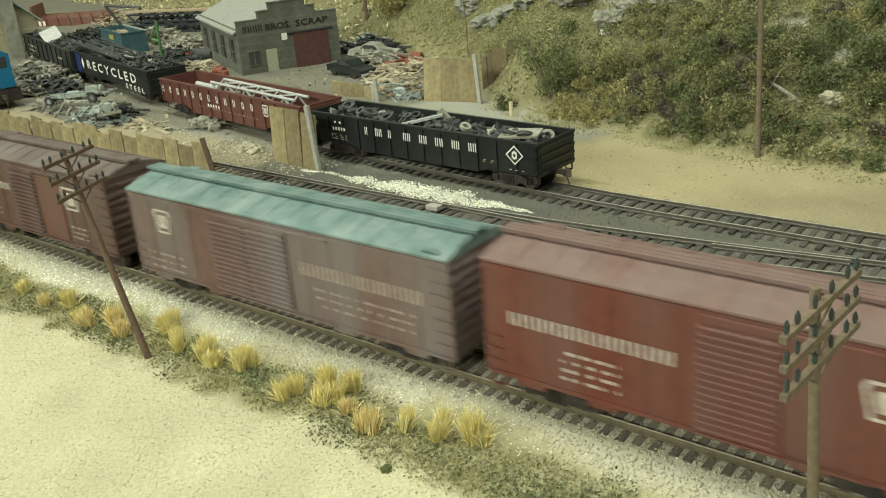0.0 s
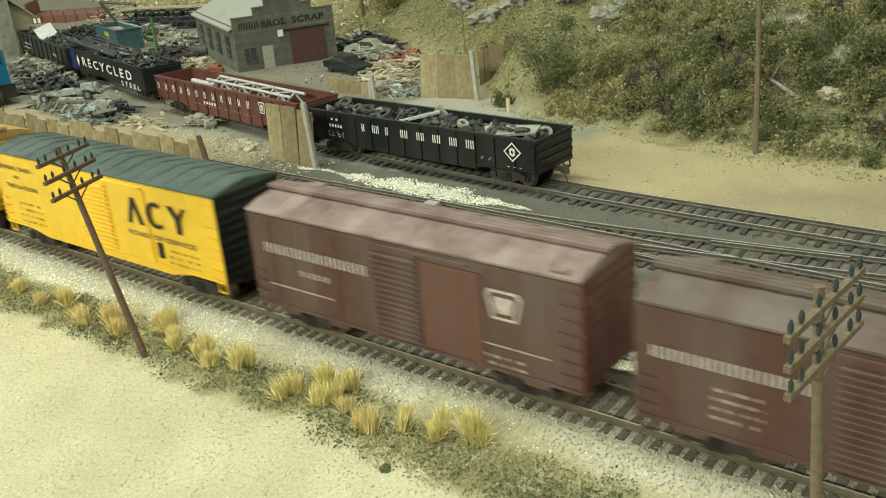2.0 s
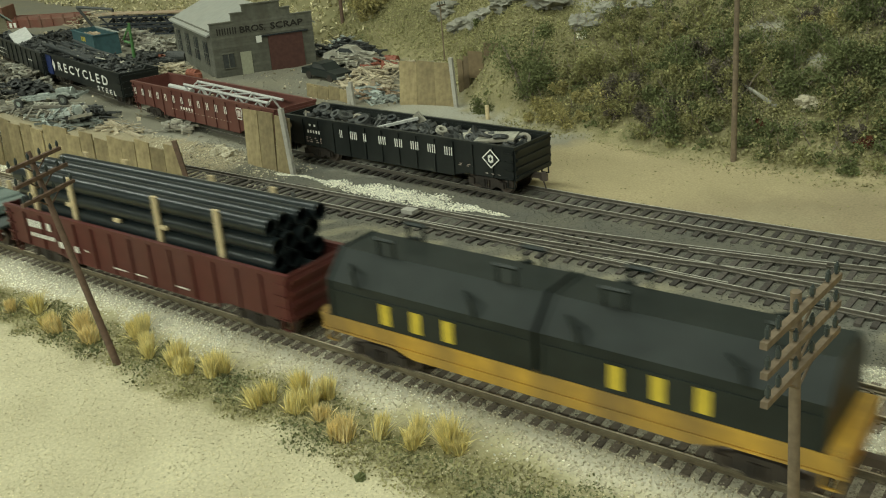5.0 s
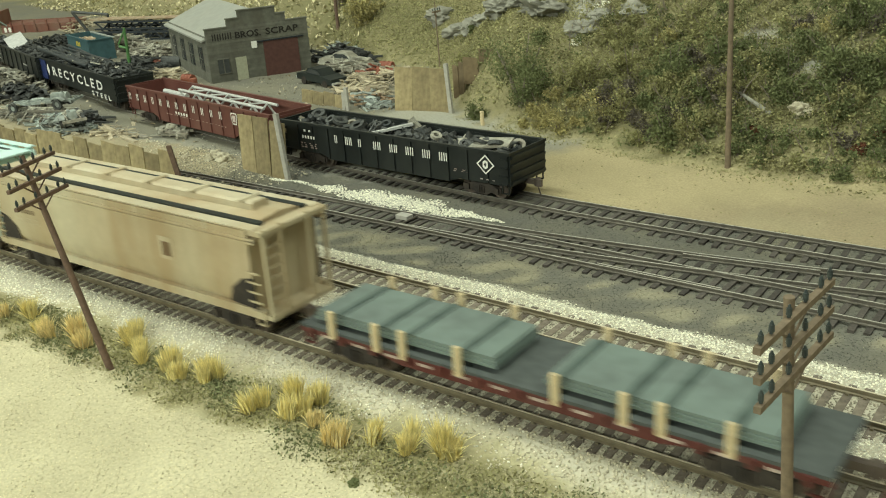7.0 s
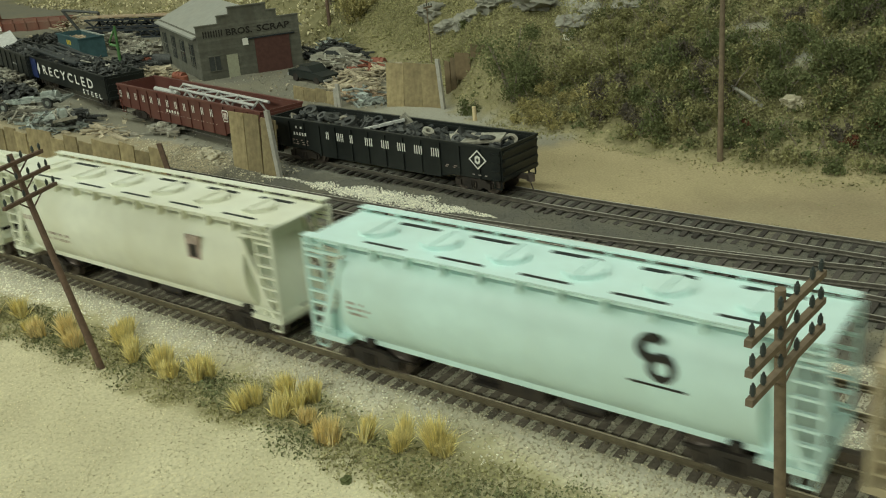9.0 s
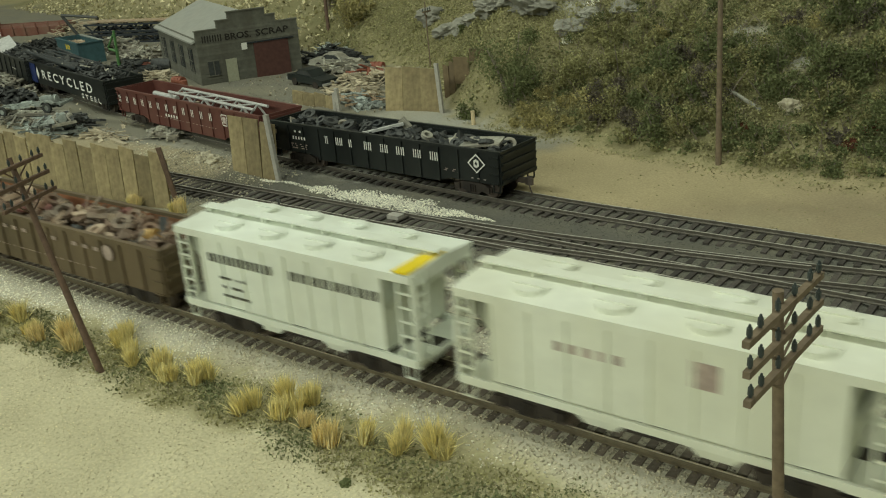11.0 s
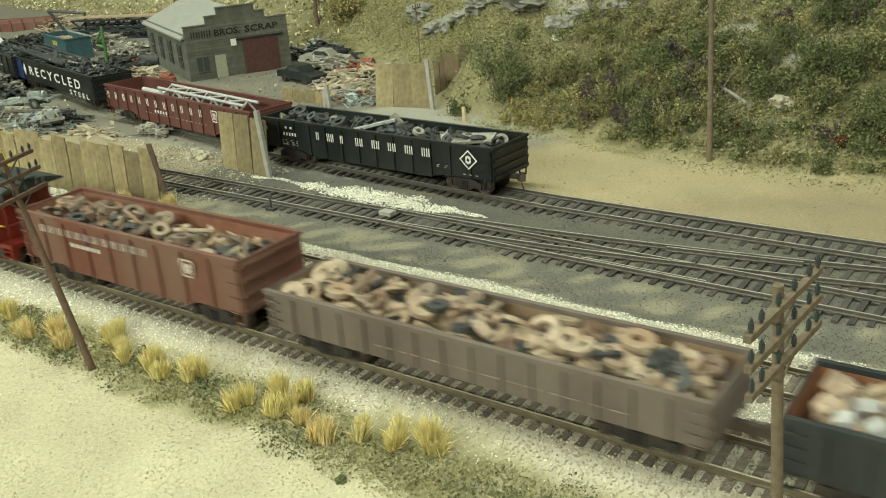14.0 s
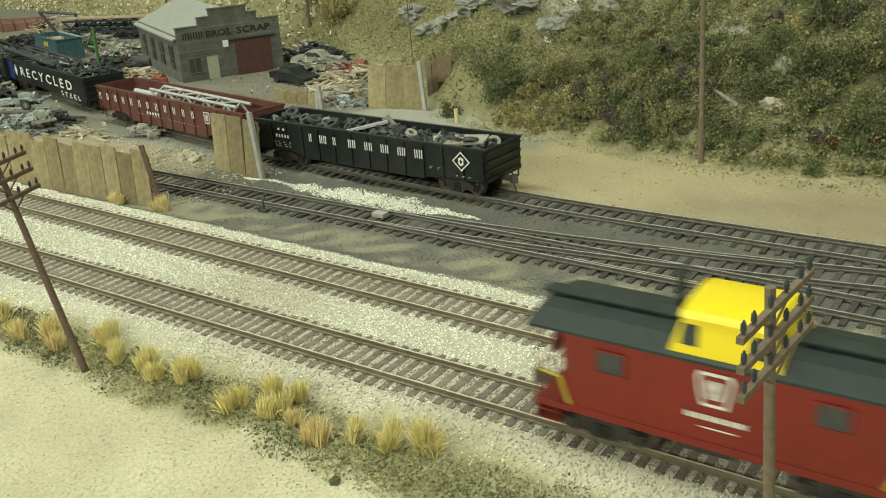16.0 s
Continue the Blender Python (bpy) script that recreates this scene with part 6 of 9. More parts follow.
        if body == "gonbrown":
            part("lettering", bars(-0.062, 0.050, 0.0240, 0.0258, fy, 14, 0.6, skip=(3, 7, 10)), "inkdim", c)
            part("emblem", MB().tube((0.052, fy, 0.0245), (0.052, fy - 0.0001, 0.0245), 0.0036, 18), "inkdim", c, "faded round emblem")
            data_lines(c, -0.060, 0.040, 0.0150, 0.0162, fy, 1, "inkdim", 51)
            g = tagged(part("brass_drum", MB().tube((-0.003, 0, 0), (0.003, 0, 0.001), 0.003, 14), "brass"), "shiny brass drum lying on scrap", "drum")
            train.append((g, (s0 + s1) / 2 + 0.066, -0.004, 0.0295))
        elif body == "gongreen":
            part("lettering", bars(-0.0518, 0.0110, 0.0185, 0.0212, fy, 8, 0.55, skip=(3, 6)), "inkmid", c, "white road name as plain bars")
            data_lines(c, -0.060, 0.050, 0.0130, 0.0142, fy, 1, "inkdim", 52)
            part("emblem", MB().tube((0.0440, fy, 0.0195), (0.0440, fy - 0.0001, 0.0195), 0.0036, 16), "inkdim", c)
        elif body == "gonred":
            part("lettering", marks(even(-0.0556, 0.0210, 12), 0.0034, 0.0266, 0.0300, fy), "inkmid", c, "white road name as plain bars")
            part("lettering", bars(-0.034, -0.012, 0.0225, 0.0243, fy, 6), "ink", c)
            keystone(c, 0.0430, 0.0262, 0.0085, 0.0075, fy, "inkmid", "gonred")
        else:
            data_lines(c, -0.040, 0.060, 0.0150, 0.0160, fy, 1, "inkdim", 53)


def build_caboose():
    s0, s1 = -3.2135, -3.1005
    L = s1 - s0
    h = L / 2
    c = thing("caboose", "red caboose with black-green roof and yellow cupola", "caboose", "cars of the moving train")
    on_train(c, (s0 + s1) / 2)
    hw, zb, zt = 0.0160, 0.0120, 0.0375
    gear(c, L, 0.022)
    bx = h - 0.0105
    part("body", MB().box(-bx, bx, -hw, hw, zb, zt), "cabred", c)
    part("side_sill", MB().box(-h, h, -hw, hw, zb - 0.0016, zb).box(-bx, bx, -hw - 0.0003, hw + 0.0003, zb, zb + 0.0010), "cabred", c)
    rp = [(-hw - 0.0016, zt - 0.0002), (hw + 0.0016, zt - 0.0002), (hw + 0.0016, zt + 0.0007), (hw * 0.6, zt + 0.0030), (0, zt + 0.0040), (-hw * 0.6, zt + 0.0030), (-hw - 0.0016, zt + 0.0007)]
    part("roof", MB().prism(rp, -h - 0.001, h + 0.001), "cabroof", c)
    for xa, xb in ((-h - 0.003, -0.015), (0.0175, h + 0.003)):
        wk = MB().box(xa, xb, -0.0030, 0.0030, zt + 0.0048, zt + 0.0054)
        for i in range(4):
            x = xa + 0.006 + (xb - xa - 0.012) * i / 3
            wk.box(x, x + 0.001, -0.003, 0.003, zt + 0.003, zt + 0.0048)
        part("running_board", wk, "cabroof", c)
    # cupola, sloped sides
    cz0, cz1 = zt + 0.0006, zt + 0.0120
    a0, a1 = -0.0140, 0.0165
    b = 0.0030
    vs = [(a0, -hw, cz0), (a1, -hw, cz0), (a1, hw, cz0), (a0, hw, cz0), (a0 + b, -hw + b, cz1 - 0.0012), (a1 - b, -hw + b, cz1 - 0.0012), (a1 - b, hw - b, cz1 - 0.0012), (a0 + b, hw - b, cz1 - 0.0012)]
    cu = part("cupola", MB().add(vs, [(0, 1, 5, 4), (1, 2, 6, 5), (2, 3, 7, 6), (3, 0, 4, 7), (4, 5, 6, 7)]), "cabyellow", c, "bright yellow cupola with sloped sides")
    rw = hw - b + 0.0007
    rp2 = [(rw * math.cos(radians(a_)), cz1 - 0.0012 + 0.0030 * math.sin(radians(a_))) for a_ in range(0, 181, 15)]
    part("cupola_roof", MB().prism(rp2, a0 + b - 0.0007, a1 - b + 0.0007), "cabyellow", cu)
    for x in (-0.0085, 0.0105):
        for s in (-1, 1):
            k = (cz0 + 0.005 - cz0) / (cz1 - 0.0012 - cz0)
            wv = []
            for dx, z in ((-0.0026, cz0 + 0.0030), (0.0026, cz0 + 0.0030), (0.0022, cz0 + 0.0085), (-0.0022, cz0 + 0.0085)):
                yy = s * (hw - b * (z - cz0) / (cz1 - 0.0012 - cz0) + 0.0002)
                wv.append((x + dx, yy, z))
            part("window", MB().add(wv + [(p[0], p[1] - s * 0.0004, p[2]) for p in wv], [(0, 1, 2, 3), (0, 4, 5, 1), (1, 5, 6, 2), (2, 6, 7, 3), (3, 7, 4, 0)]), "glass", cu, "dark cupola window")
    for y in (-0.009, 0.009):
        for sx, xx in ((1, a1), (-1, a0)):
            wv = []
            for dy, z in ((-0.0026, cz0 + 0.0040), (0.0026, cz0 + 0.0040), (0.0024, cz0 + 0.0085), (-0.0024, cz0 + 0.0085)):
                x = xx - sx * (b * (z - cz0) / (cz1 - 0.0012 - cz0) - 0.0002)
                wv.append((x, y + dy, z))
            part("window", MB().add(wv + [(p[0] - sx * 0.0004, p[1], p[2]) for p in wv], [(0, 1, 2, 3), (0, 4, 5, 1), (1, 5, 6, 2), (2, 6, 7, 3), (3, 7, 4, 0)]), "glass", cu)
    for x in (-0.0310, 0.0300):
        for s in (-1, 1):
            w = part("window", MB().box(x - 0.0040, x + 0.0040, *sorted((s * (hw + 0.0001), s * (hw + 0.0005))), 0.0270, 0.0335), "glass", c)
            fr = MB()
            for q0, q1, z0_, z1_ in ((x - 0.0048, x + 0.0048, 0.0335, 0.0341), (x - 0.0048, x + 0.0048, 0.0264, 0.0270), (x - 0.0046, x - 0.0040, 0.0270, 0.0335), (x + 0.0040, x + 0.0046, 0.0270, 0.0335)):
                fr.box(q0, q1, *sorted((s * hw, s * (hw + 0.0008))), z0_, z1_)
            part("window_frame", fr, "cabred", w)
    keystone(c, -0.0003, 0.0297, 0.0105, 0.0105, -hw - 0.0004, "ink", "cabred")
    part("lettering", bars(-0.0082, 0.0093, 0.0200, 0.0217, -hw - 0.0004, 6, 0.3), "ink", c, "white number as plain bars")
    part("lettering", MB().box(-0.004, 0.006, -hw - 0.0005, -hw - 0.0004, 0.0175, 0.0179), "ink", c)
    for sx in (-1, 1):
        st = MB().box(*sorted((sx * h, sx * (h - 0.009))), -hw, hw, zb - 0.0004, zb + 0.0006)
        pf = part("platform", st, "cabred", c, "red end platform with steps")
        for s in (-1, 1):
            fl = MB()
            for k in range(2):
                fl.box(*sorted((sx * (h - 0.001), sx * (h - 0.008))), *sorted((s * (hw - 0.004), s * hw)), zb - 0.0035 - 0.003 * k, zb - 0.0030 - 0.003 * k)
            fl.box(*sorted((sx * (h - 0.0005), sx * (h - 0.0010))), *sorted((s * (hw - 0.004), s * hw)), zb - 0.007, zb)
            fl.box(*sorted((sx * (h - 0.0080), sx * (h - 0.0085))), *sorted((s * (hw - 0.004), s * hw)), zb - 0.007, zb)
            part("step", fl, "cabred", pf)
        rl, ps = MB(), MB()
        for s in (-1, 1):
            ps.tube((sx * (h - 0.001), s * (hw - 0.0012), zb), (sx * (h - 0.001), s * (hw - 0.0012), zt), 0.0003, 6)
            ps.tube((sx * (h - 0.001), s * 0.006, zb), (sx * (h - 0.001), s * 0.006, zb + 0.010), 0.0004, 6)
            ps.tube((sx * (h - 0.001), s * (hw - 0.0012), zb + 0.010), (sx * (h - 0.001), s * 0.006, zb + 0.010), 0.0004, 6)
            rl.tube((sx * (h - 0.0022), s * hw, zb + 0.0105), (sx * (bx + 0.001), s * hw, zb + 0.0095), 0.00045, 6)
            rl.tube((sx * (bx + 0.001), s * (hw + 0.0006), zb + 0.0095), (sx * (bx - 0.002), s * (hw + 0.0006), zb + 0.0015), 0.00055, 6)
        part("end_railing", ps, "cabred", c)
        part("handrail", rl, "inkgold", c, "yellow curved grab rails")
        part("end_door", MB().box(*sorted((sx * (bx + 0.0001), sx * (bx + 0.0006))), -0.0045, 0.0045, zb + 0.0006, zt - 0.003), "maroon", c)
        bw = MB().tube((sx * (h - 0.0004), 0.0, zb + 0.012), (sx * (h + 0.0004), 0.0, zb + 0.012), 0.0032, 14).tube((sx * h, 0, zb), (sx * h, 0, zb + 0.012), 0.0004, 6)
        part("brake_wheel", bw, "cabred", c)
    part("chimney", MB().tube((-0.0190, 0.007, zt + 0.002), (-0.0190, 0.007, zt + 0.0140), 0.0013, 10).tube((-0.0190, 0.007, zt + 0.0140), (-0.0190, 0.007, zt + 0.0160), 0.0022, 10, 0.0006), "hood", c, "black smoke jack")


build_boxcars()
build_open_cars()
build_hoppers()
build_caboose()


# ---------- poles ----------
def line_pole(base, top, r, arms, label, material="pole", arm_half=0.0145, pins=(-0.92, -0.66, -0.22, 0.22, 0.66, 0.92), yaw=0.0):
    """A wooden pole with cross-arms and insulators; arms: fractions of its height; yaw: turn of the arms from the y axis."""
    b, t = Vector(base), Vector(top)
    p = thing("telegraph_pole", label, "pole", "telegraph poles")
    p.location = b
    ax = t - b
    part("shaft", MB().tube((0, 0, -0.004), ax, r, 12, r * 0.72), material, p, smooth=True)
    for k in arms:
        turn = Matrix.Translation(ax * k) @ pose(0, 0, 0, 0, 0, yaw)
        x = r * 0.55
        arm = part("cross_arm", MB().box(x, x + 0.0014, -arm_half, arm_half, -0.0007, 0.0007), material, p)
        arm.matrix_basis = turn
        for q in pins:
            y = q * arm_half
            mb = MB().tube((x + 0.0007, y, 0.0009), (x + 0.0007, y, 0.0019), 0.0004, 6)
            mb.tube((x + 0.0007, y, 0.0014), (x + 0.0007, y, 0.0028), 0.0006, 8, 0.00055).tube((x + 0.0007, y, 0.0028), (x + 0.0007, y, 0.0035), 0.0004, 8, 0.0002)
            part("insulator", mb, "insul", arm)
        part("brace", MB().tube((r * 0.8, -arm_half * 0.5, 0), (r * 0.6, 0, -0.0055), 0.0003, 6).tube((r * 0.8, arm_half * 0.5, 0), (r * 0.6, 0, -0.0055), 0.0003, 6), material, arm)
    return p


line_pole((-0.1486, -0.0532, -0.0075), (-0.1755, -0.0552, 0.0778), 0.0015, (0.965, 0.891, 0.814), "leaning dark wooden pole with three cross-arms beside the track", arm_half=0.0153, yaw=21.4)
line_pole((0.1160, -0.0603, -0.0075), (0.1130, -0.0689, 0.0868), 0.00145, (0.966, 0.900, 0.835), "upright weathered wooden pole with three cross-arms beside the track", "polegrey", 0.0182, yaw=-4.3)
line_pole((-0.030, 0.294, -0.007), (-0.034, 0.297, 0.115), 0.0018, (0.96,), "tall grey pole at the foot of the hillside", "polegrey")
line_pole((-0.369, 0.466, 0.000), (-0.372, 0.468, 0.062), 0.0007, (0.86,), "thin grey pole with a cross-arm behind the board fence", "polegrey", 0.006, (-0.9, -0.3, 0.3, 0.9))
line_pole((-0.597, 0.578, 0.010), (-0.600, 0.58, 0.10), 0.0022, (), "dark bare pole beside the scrap shed", "pole")


# ---------- grass and low growth ----------
def tuft(x, y, h, r, material, n, seed):
    rr = random.Random(seed)
    z = float(ground_z(x, y)) - 0.0004
    mb = MB()
    bunches = [(rr.uniform(-0.5, 0.5) * r, rr.uniform(-0.5, 0.5) * r, rr.uniform(0.75, 1.05), rr.uniform(-0.35, 0.35), rr.uniform(-0.35, 0.35)) for _ in range(rr.choice((2, 3, 3)))]
    for i in range(n):
        bx, by, bh, tx, ty = bunches[i % len(bunches)]
        a, q = rr.uniform(0, 6.283), math.sqrt(rr.random())
        px, py = bx + r * 0.30 * q * math.cos(a), by + r * 0.30 * q * math.sin(a)
        stray = rr.random() < 0.07
        hh = h * bh * rr.uniform(0.6, 1.08) * (0.7 if stray else 1.0)
        fl = rr.uniform(0.7, 1.3) if stray else rr.uniform(0.1, 0.38) * q
        dx, dy = (math.cos(a) * fl + tx * 0.5) * hh, (math.sin(a) * fl + ty * 0.5) * hh
        w = rr.uniform(0.00013, 0.00024)
        b = rr.uniform(0, 3.14)
        wx, wy = w * math.cos(b), w * math.sin(b)
        mb.add([(px - wx, py - wy, 0), (px + wx, py + wy, 0), (px + dx * 0.5 + wx * 0.8, py + dy * 0.5 + wy * 0.8, hh * 0.62), (px + dx * 0.5 - wx * 0.8, py + dy * 0.5 - wy * 0.8, hh * 0.62), (px + dx, py + dy, hh)],
               [(0, 1, 2, 3), (3, 2, 4)])
    ob = part("grass_tuft", mb, material)
    ob.location = (x, y, z)
    tagged(ob, "dry straw-coloured grass tuft beside the gravel bank" if material == "straw" else "golden brown dry grass tuft beside the gravel bank", "grass", "grass tufts")


TUFTS = [(-0.208, -0.047, 1.0, 0), (-0.200, -0.050, 0.9, 1), (-0.187, -0.042, 1.1, 1), (-0.178, -0.045, 1.0, 1), (-0.168, -0.030, 1.0, 0), (-0.160, -0.034, 1.0, 0), (-0.150, -0.040, 1.0, 0),
         (-0.143, -0.044, 0.7, 0), (-0.134, -0.036, 0.8, 1), (-0.126, -0.042, 1.05, 0), (-0.120, -0.044, 1.0, 0), (-0.110, -0.040, 1.05, 0), (-0.106, -0.037, 0.9, 0), (-0.076, -0.044, 1.15, 0),
         (-0.066, -0.034, 1.1, 0), (-0.061, -0.040, 1.3, 0), (-0.059, -0.031, 1.0, 0), (-0.049, -0.042, 0.6, 1), (-0.036, -0.044, 1.15, 1), (-0.024, -0.0395, 0.95, 0), (-0.012, -0.036, 1.05, 0),
         (-0.010, -0.040, 0.7, 0), (0.001, -0.036, 1.15, 0), (0.004, -0.0345, 0.9, 0), (-0.225, -0.040, 0.9, 0), (-0.240, -0.047, 0.9, 1), (-0.262, -0.043, 0.8, 0),
         (-0.284, 0.0975, 0.9, 1), (-0.288, 0.0950, 0.8, 0), (-0.320, 0.0930, 0.8, 1), (-0.326, 0.0930, 0.7, 0)]
for i, (x, y, k, g) in enumerate(TUFTS):
    tuft(x, y, 0.0104 * k * (0.85 + 0.3 * ((i * 7) % 5) / 4), 0.0052 * k * (0.8 + 0.5 * ((i * 3) % 7) / 6), "strawbrown" if g else "straw", 460, 100 + i)

x, y, r = scatter(46000, -0.34, 0.15, -0.066, -0.022, 61)
keepn = wave(x, y, 190, 62) * 0.0045 + wave(x, y, 70, 63) * 0.004
edge = np.abs(y + 0.045 + keepn) < 0.0150 * r.uniform(0.2, 1.15, len(x)) ** 0.8
gp = wave(x, y, 110, 64) + r.normal(0, 0.22, len(x)) > 0.15
tp, tsz = np.stack([x, y, ground_z(x, y) + r.uniform(0.0001, 0.0011, len(x))], 1), r.uniform(0.00035, 0.00085, len(x))
for nm, sel, mt, lb in (("low_turf", edge & ~gp, "turf", "olive ground turf along the gravel bank"), ("green_turf", edge & gp, "turfgreen", "dark green clumpy turf along the gravel bank")):
    leaves(nm, tp[sel], tsz[sel], mt, lb, "turf", seed=65)


def bush(x, y, rad, material, seed, height=1.0, n=900, name="bush", label="olive green bush on the hillside", sink=0.35, leaf=0.00078):
    """Twigs that carry a ragged crown of many small leaf clumps."""
    rr = np.random.default_rng(seed)
    z = float(ground_z(x, y))
    b = thing(name, label, "bush", "hillside bushes")
    b.location = (x, y, z - rad * 0.15)
    tw = MB()
    q = random.Random(seed)
    tips = []
    for i in range(9):
        a, l = q.uniform(0, 6.28), q.uniform(0.5, 1.0)
        tip = Vector((math.cos(a) * rad * l * 0.8, math.sin(a) * rad * l * 0.8, rad * height * q.uniform(0.5, 1.5)))
        mid = tip * 0.5 + Vector((0, 0, rad * 0.12))
        tw.tube((0, 0, 0), mid, rad * 0.045, 5, rad * 0.03)
        tw.tube(mid, tip, rad * 0.03, 5, rad * 0.01)
        tips += [mid, tip]
    part("stem", tw, "twig", b)
    pts = []
    lobes = [(Vector(t) * q.uniform(0.6, 1.1) + Vector((q.uniform(-1, 1), q.uniform(-1, 1), q.uniform(-0.5, 0.6))) * rad * 0.3, rad * q.uniform(0.18, 0.48)) for t in tips]
    per = int(2.1 * n) // len(lobes)
    for c, lr in lobes:
        d = rr.normal(size=(per, 3))
        d /= np.linalg.norm(d, axis=1)[:, None]
        pts.append(np.array(c)[None] + d * lr * rr.uniform(0.3, 1.3, (per, 1)))
    pts = np.concatenate(pts)
    pts = pts[pts[:, 2] > -rad * 0.1]
    leaves("crown", pts, rr.uniform(0.6, 1.5, len(pts)) * leaf, material, seed=seed, parent=b)
    return b


rb = random.Random(17)
# named bushes
bush(-0.206, 0.347, 0.030, "leafgreen", 201, 1.5, 4600, label="large olive bush at the foot of the hillside")
bush(-0.243, 0.343, 0.010, "leafgreen", 202, 0.9, 700, label="small dark green bush beside the dirt road")
bush(-0.565, 0.580, 0.026, "leafyellow", 203, 1.2, 1500, label="yellow-green bush behind the scrap shed", leaf=0.0014)
bush(-0.63, 0.62, 0.030, "leafolive", 204, 1.1, 1200, label="olive bush behind the scrap shed", leaf=0.0016)
bush(-0.163, 0.326, 0.011, "leafyellow", 205, 0.7, 600, label="pale yellow shrub at the foot of the hillside")
bush(-0.180, 0.330, 0.009, "leafyellow", 206, 0.6, 500, label="pale yellow shrub at the foot of the hillside")
for k, (bx, by, rd) in enumerate(((-0.172, 0.334, 0.010), (-0.186, 0.338, 0.009), (-0.158, 0.342, 0.009), (-0.194, 0.331, 0.006), (-0.150, 0.330, 0.006), (-0.176, 0.348, 0.008))):
    bush(bx, by, rd, "leafyellow", 210 + k, 0.7, 600, label="pale yellow shrub at the foot of the hillside")
bush(-0.125, 0.327, 0.010, "leafdark", 207, 0.8, 600, label="dark purplish shrub at the foot of the hillside")
bush(-0.093, 0.316, 0.011, "leafdark", 208, 0.8, 600, label="dark purplish shrub at the foot of the hillside")
for bx, by, rd, mt in ((0.038, 0.309, 0.006, "leafrust"), (0.046, 0.322, 0.005, "leafrust"), (-0.022, 0.316, 0.005, "leafrust"), (0.062, 0.312, 0.006, "leafrust")):
    bush(bx, by, rd, mt, int(1000 + bx * 1000), 0.8, 500, label="rust red shrub at the foot of the hillside")
k = 0
while k < 215:
    bx = rb.uniform(-0.17, 0.17)
    dd = rb.uniform(0.010, 0.19)
    by = float(np.interp(bx, FX, FY)) + dd
    rd = rb.uniform(0.005, 0.0165) * (1.15 if dd < 0.07 else 0.8)
    if float(ledge(bx, by)) > 0.2 or (dd > 0.10 and rb.random() < 0.35):
        k += 1
        continue
    low = dd < 0.09 and bx > -0.10
    mt = rb.choices(("leafolive", "leafgreen", "leafdark", "leafyellow"), (0.30, 0.56, 0.12, 0.02) if low else (0.62, 0.14, 0.03, 0.21))[0]
    bush(bx, by, rd, mt, 300 + k, rb.uniform(0.75, 1.25), int(1000 * (rd / 0.014) ** 1.6),
         label={"leafolive": "olive green bush on the hillside", "leafgreen": "dark green bush on the hillside", "leafdark": "brownish bare-twigged bush on the hillside", "leafyellow": "yellowing bush on the hillside"}[mt])
    k += 1
# dense low growth along the foot of the slope
for k in range(95):
    bx = rb.uniform(-0.125, 0.15)
    dd = rb.uniform(0.006, 0.085)
    rd = rb.uniform(0.004, 0.011) * (0.55 + min(1.0, dd / 0.03) * 0.6)
    mt = rb.choices(("leafgreen", "leafolive", "leafdark"), (0.62, 0.26, 0.12))[0]
    bush(bx, float(np.interp(bx, FX, FY)) + dd, rd, mt, 700 + k, rb.uniform(0.7, 1.2), int(1000 * (rd / 0.014) ** 1.6),
         label={"leafolive": "olive green bush on the hillside", "leafgreen": "dark green bush on the hillside", "leafdark": "brownish bare-twigged bush on the hillside"}[mt])
for k in range(16):
    bx = rb.uniform(-0.60, -0.22)
    by = float(np.interp(bx, FX, FY)) + rb.uniform(0.02, 0.16)
    bush(bx, by, rb.uniform(0.006, 0.012), rb.choice(("leafolive", "leafyellow", "leafgreen")), 400 + k, 0.8, 420, label="low scrubby bush on the open slope")

x, y, r = scatter(300000, -0.62, 0.22, 0.26, 0.62, 71)
d = y - np.interp(x, FX, FY)
lift = np.where(r.random(len(x)) < 0.5, r.uniform(0, 1, len(x)) ** 1.5 * 0.007 * np.clip(wave(x, y, 110, 77) + 0.7, 0, 1.2), 0.0) * np.where(x < -0.24, 0.4, 1.0)
den = np.clip(d / 0.03 + wave(x, y, 60, 72) * 0.4, 0, 1) * np.where(x < -0.24, 0.85, 0.95)
sel = (r.random(len(x)) < den * (1 - 0.9 * ledge(x, y))) & (d < 0.24)
x, y, d, lift = x[sel], y[sel], d[sel], lift[sel]
pick = wave(x, y, 70, 73) + r.normal(0, 0.22, len(x)) - np.where(x < -0.2, 0.55, 0.0)
sz = r.uniform(0.0004, 0.0013, len(x))
pts = np.stack([x, y, ground_z(x, y) + 0.0004 + lift], 1)
for nm, s_, mt, lb in (("hillside_turf", pick < 0.0, "turf", "olive brown turf over the hillside"), ("hillside_growth", (pick >= 0.0) & (pick < 0.8), "leafolive", "olive low growth over the hillside"),
                       ("dark_growth", pick >= 0.8, "leafgreen", "dark green low growth over the hillside")):
    leaves(nm, pts[s_], sz[s_] * 0.9, mt, lb, "undergrowth", seed=74)
x, y, r = scatter(16000, -0.26, 0.16, 0.24, 0.34, 75)
d = y - np.interp(x, FX, FY)
sel = np.abs(d - 0.002 + wave(x, y, 120, 78) * 0.006) < 0.020 * r.random(len(x)) ** 1.3
leaves("verge_turf", np.stack([x, y, ground_z(x, y) + 0.0003], 1)[sel], r.uniform(0.0004, 0.0012, len(x))[sel], "leafscrub", "straw-coloured turf along the dirt road", "turf", seed=76)


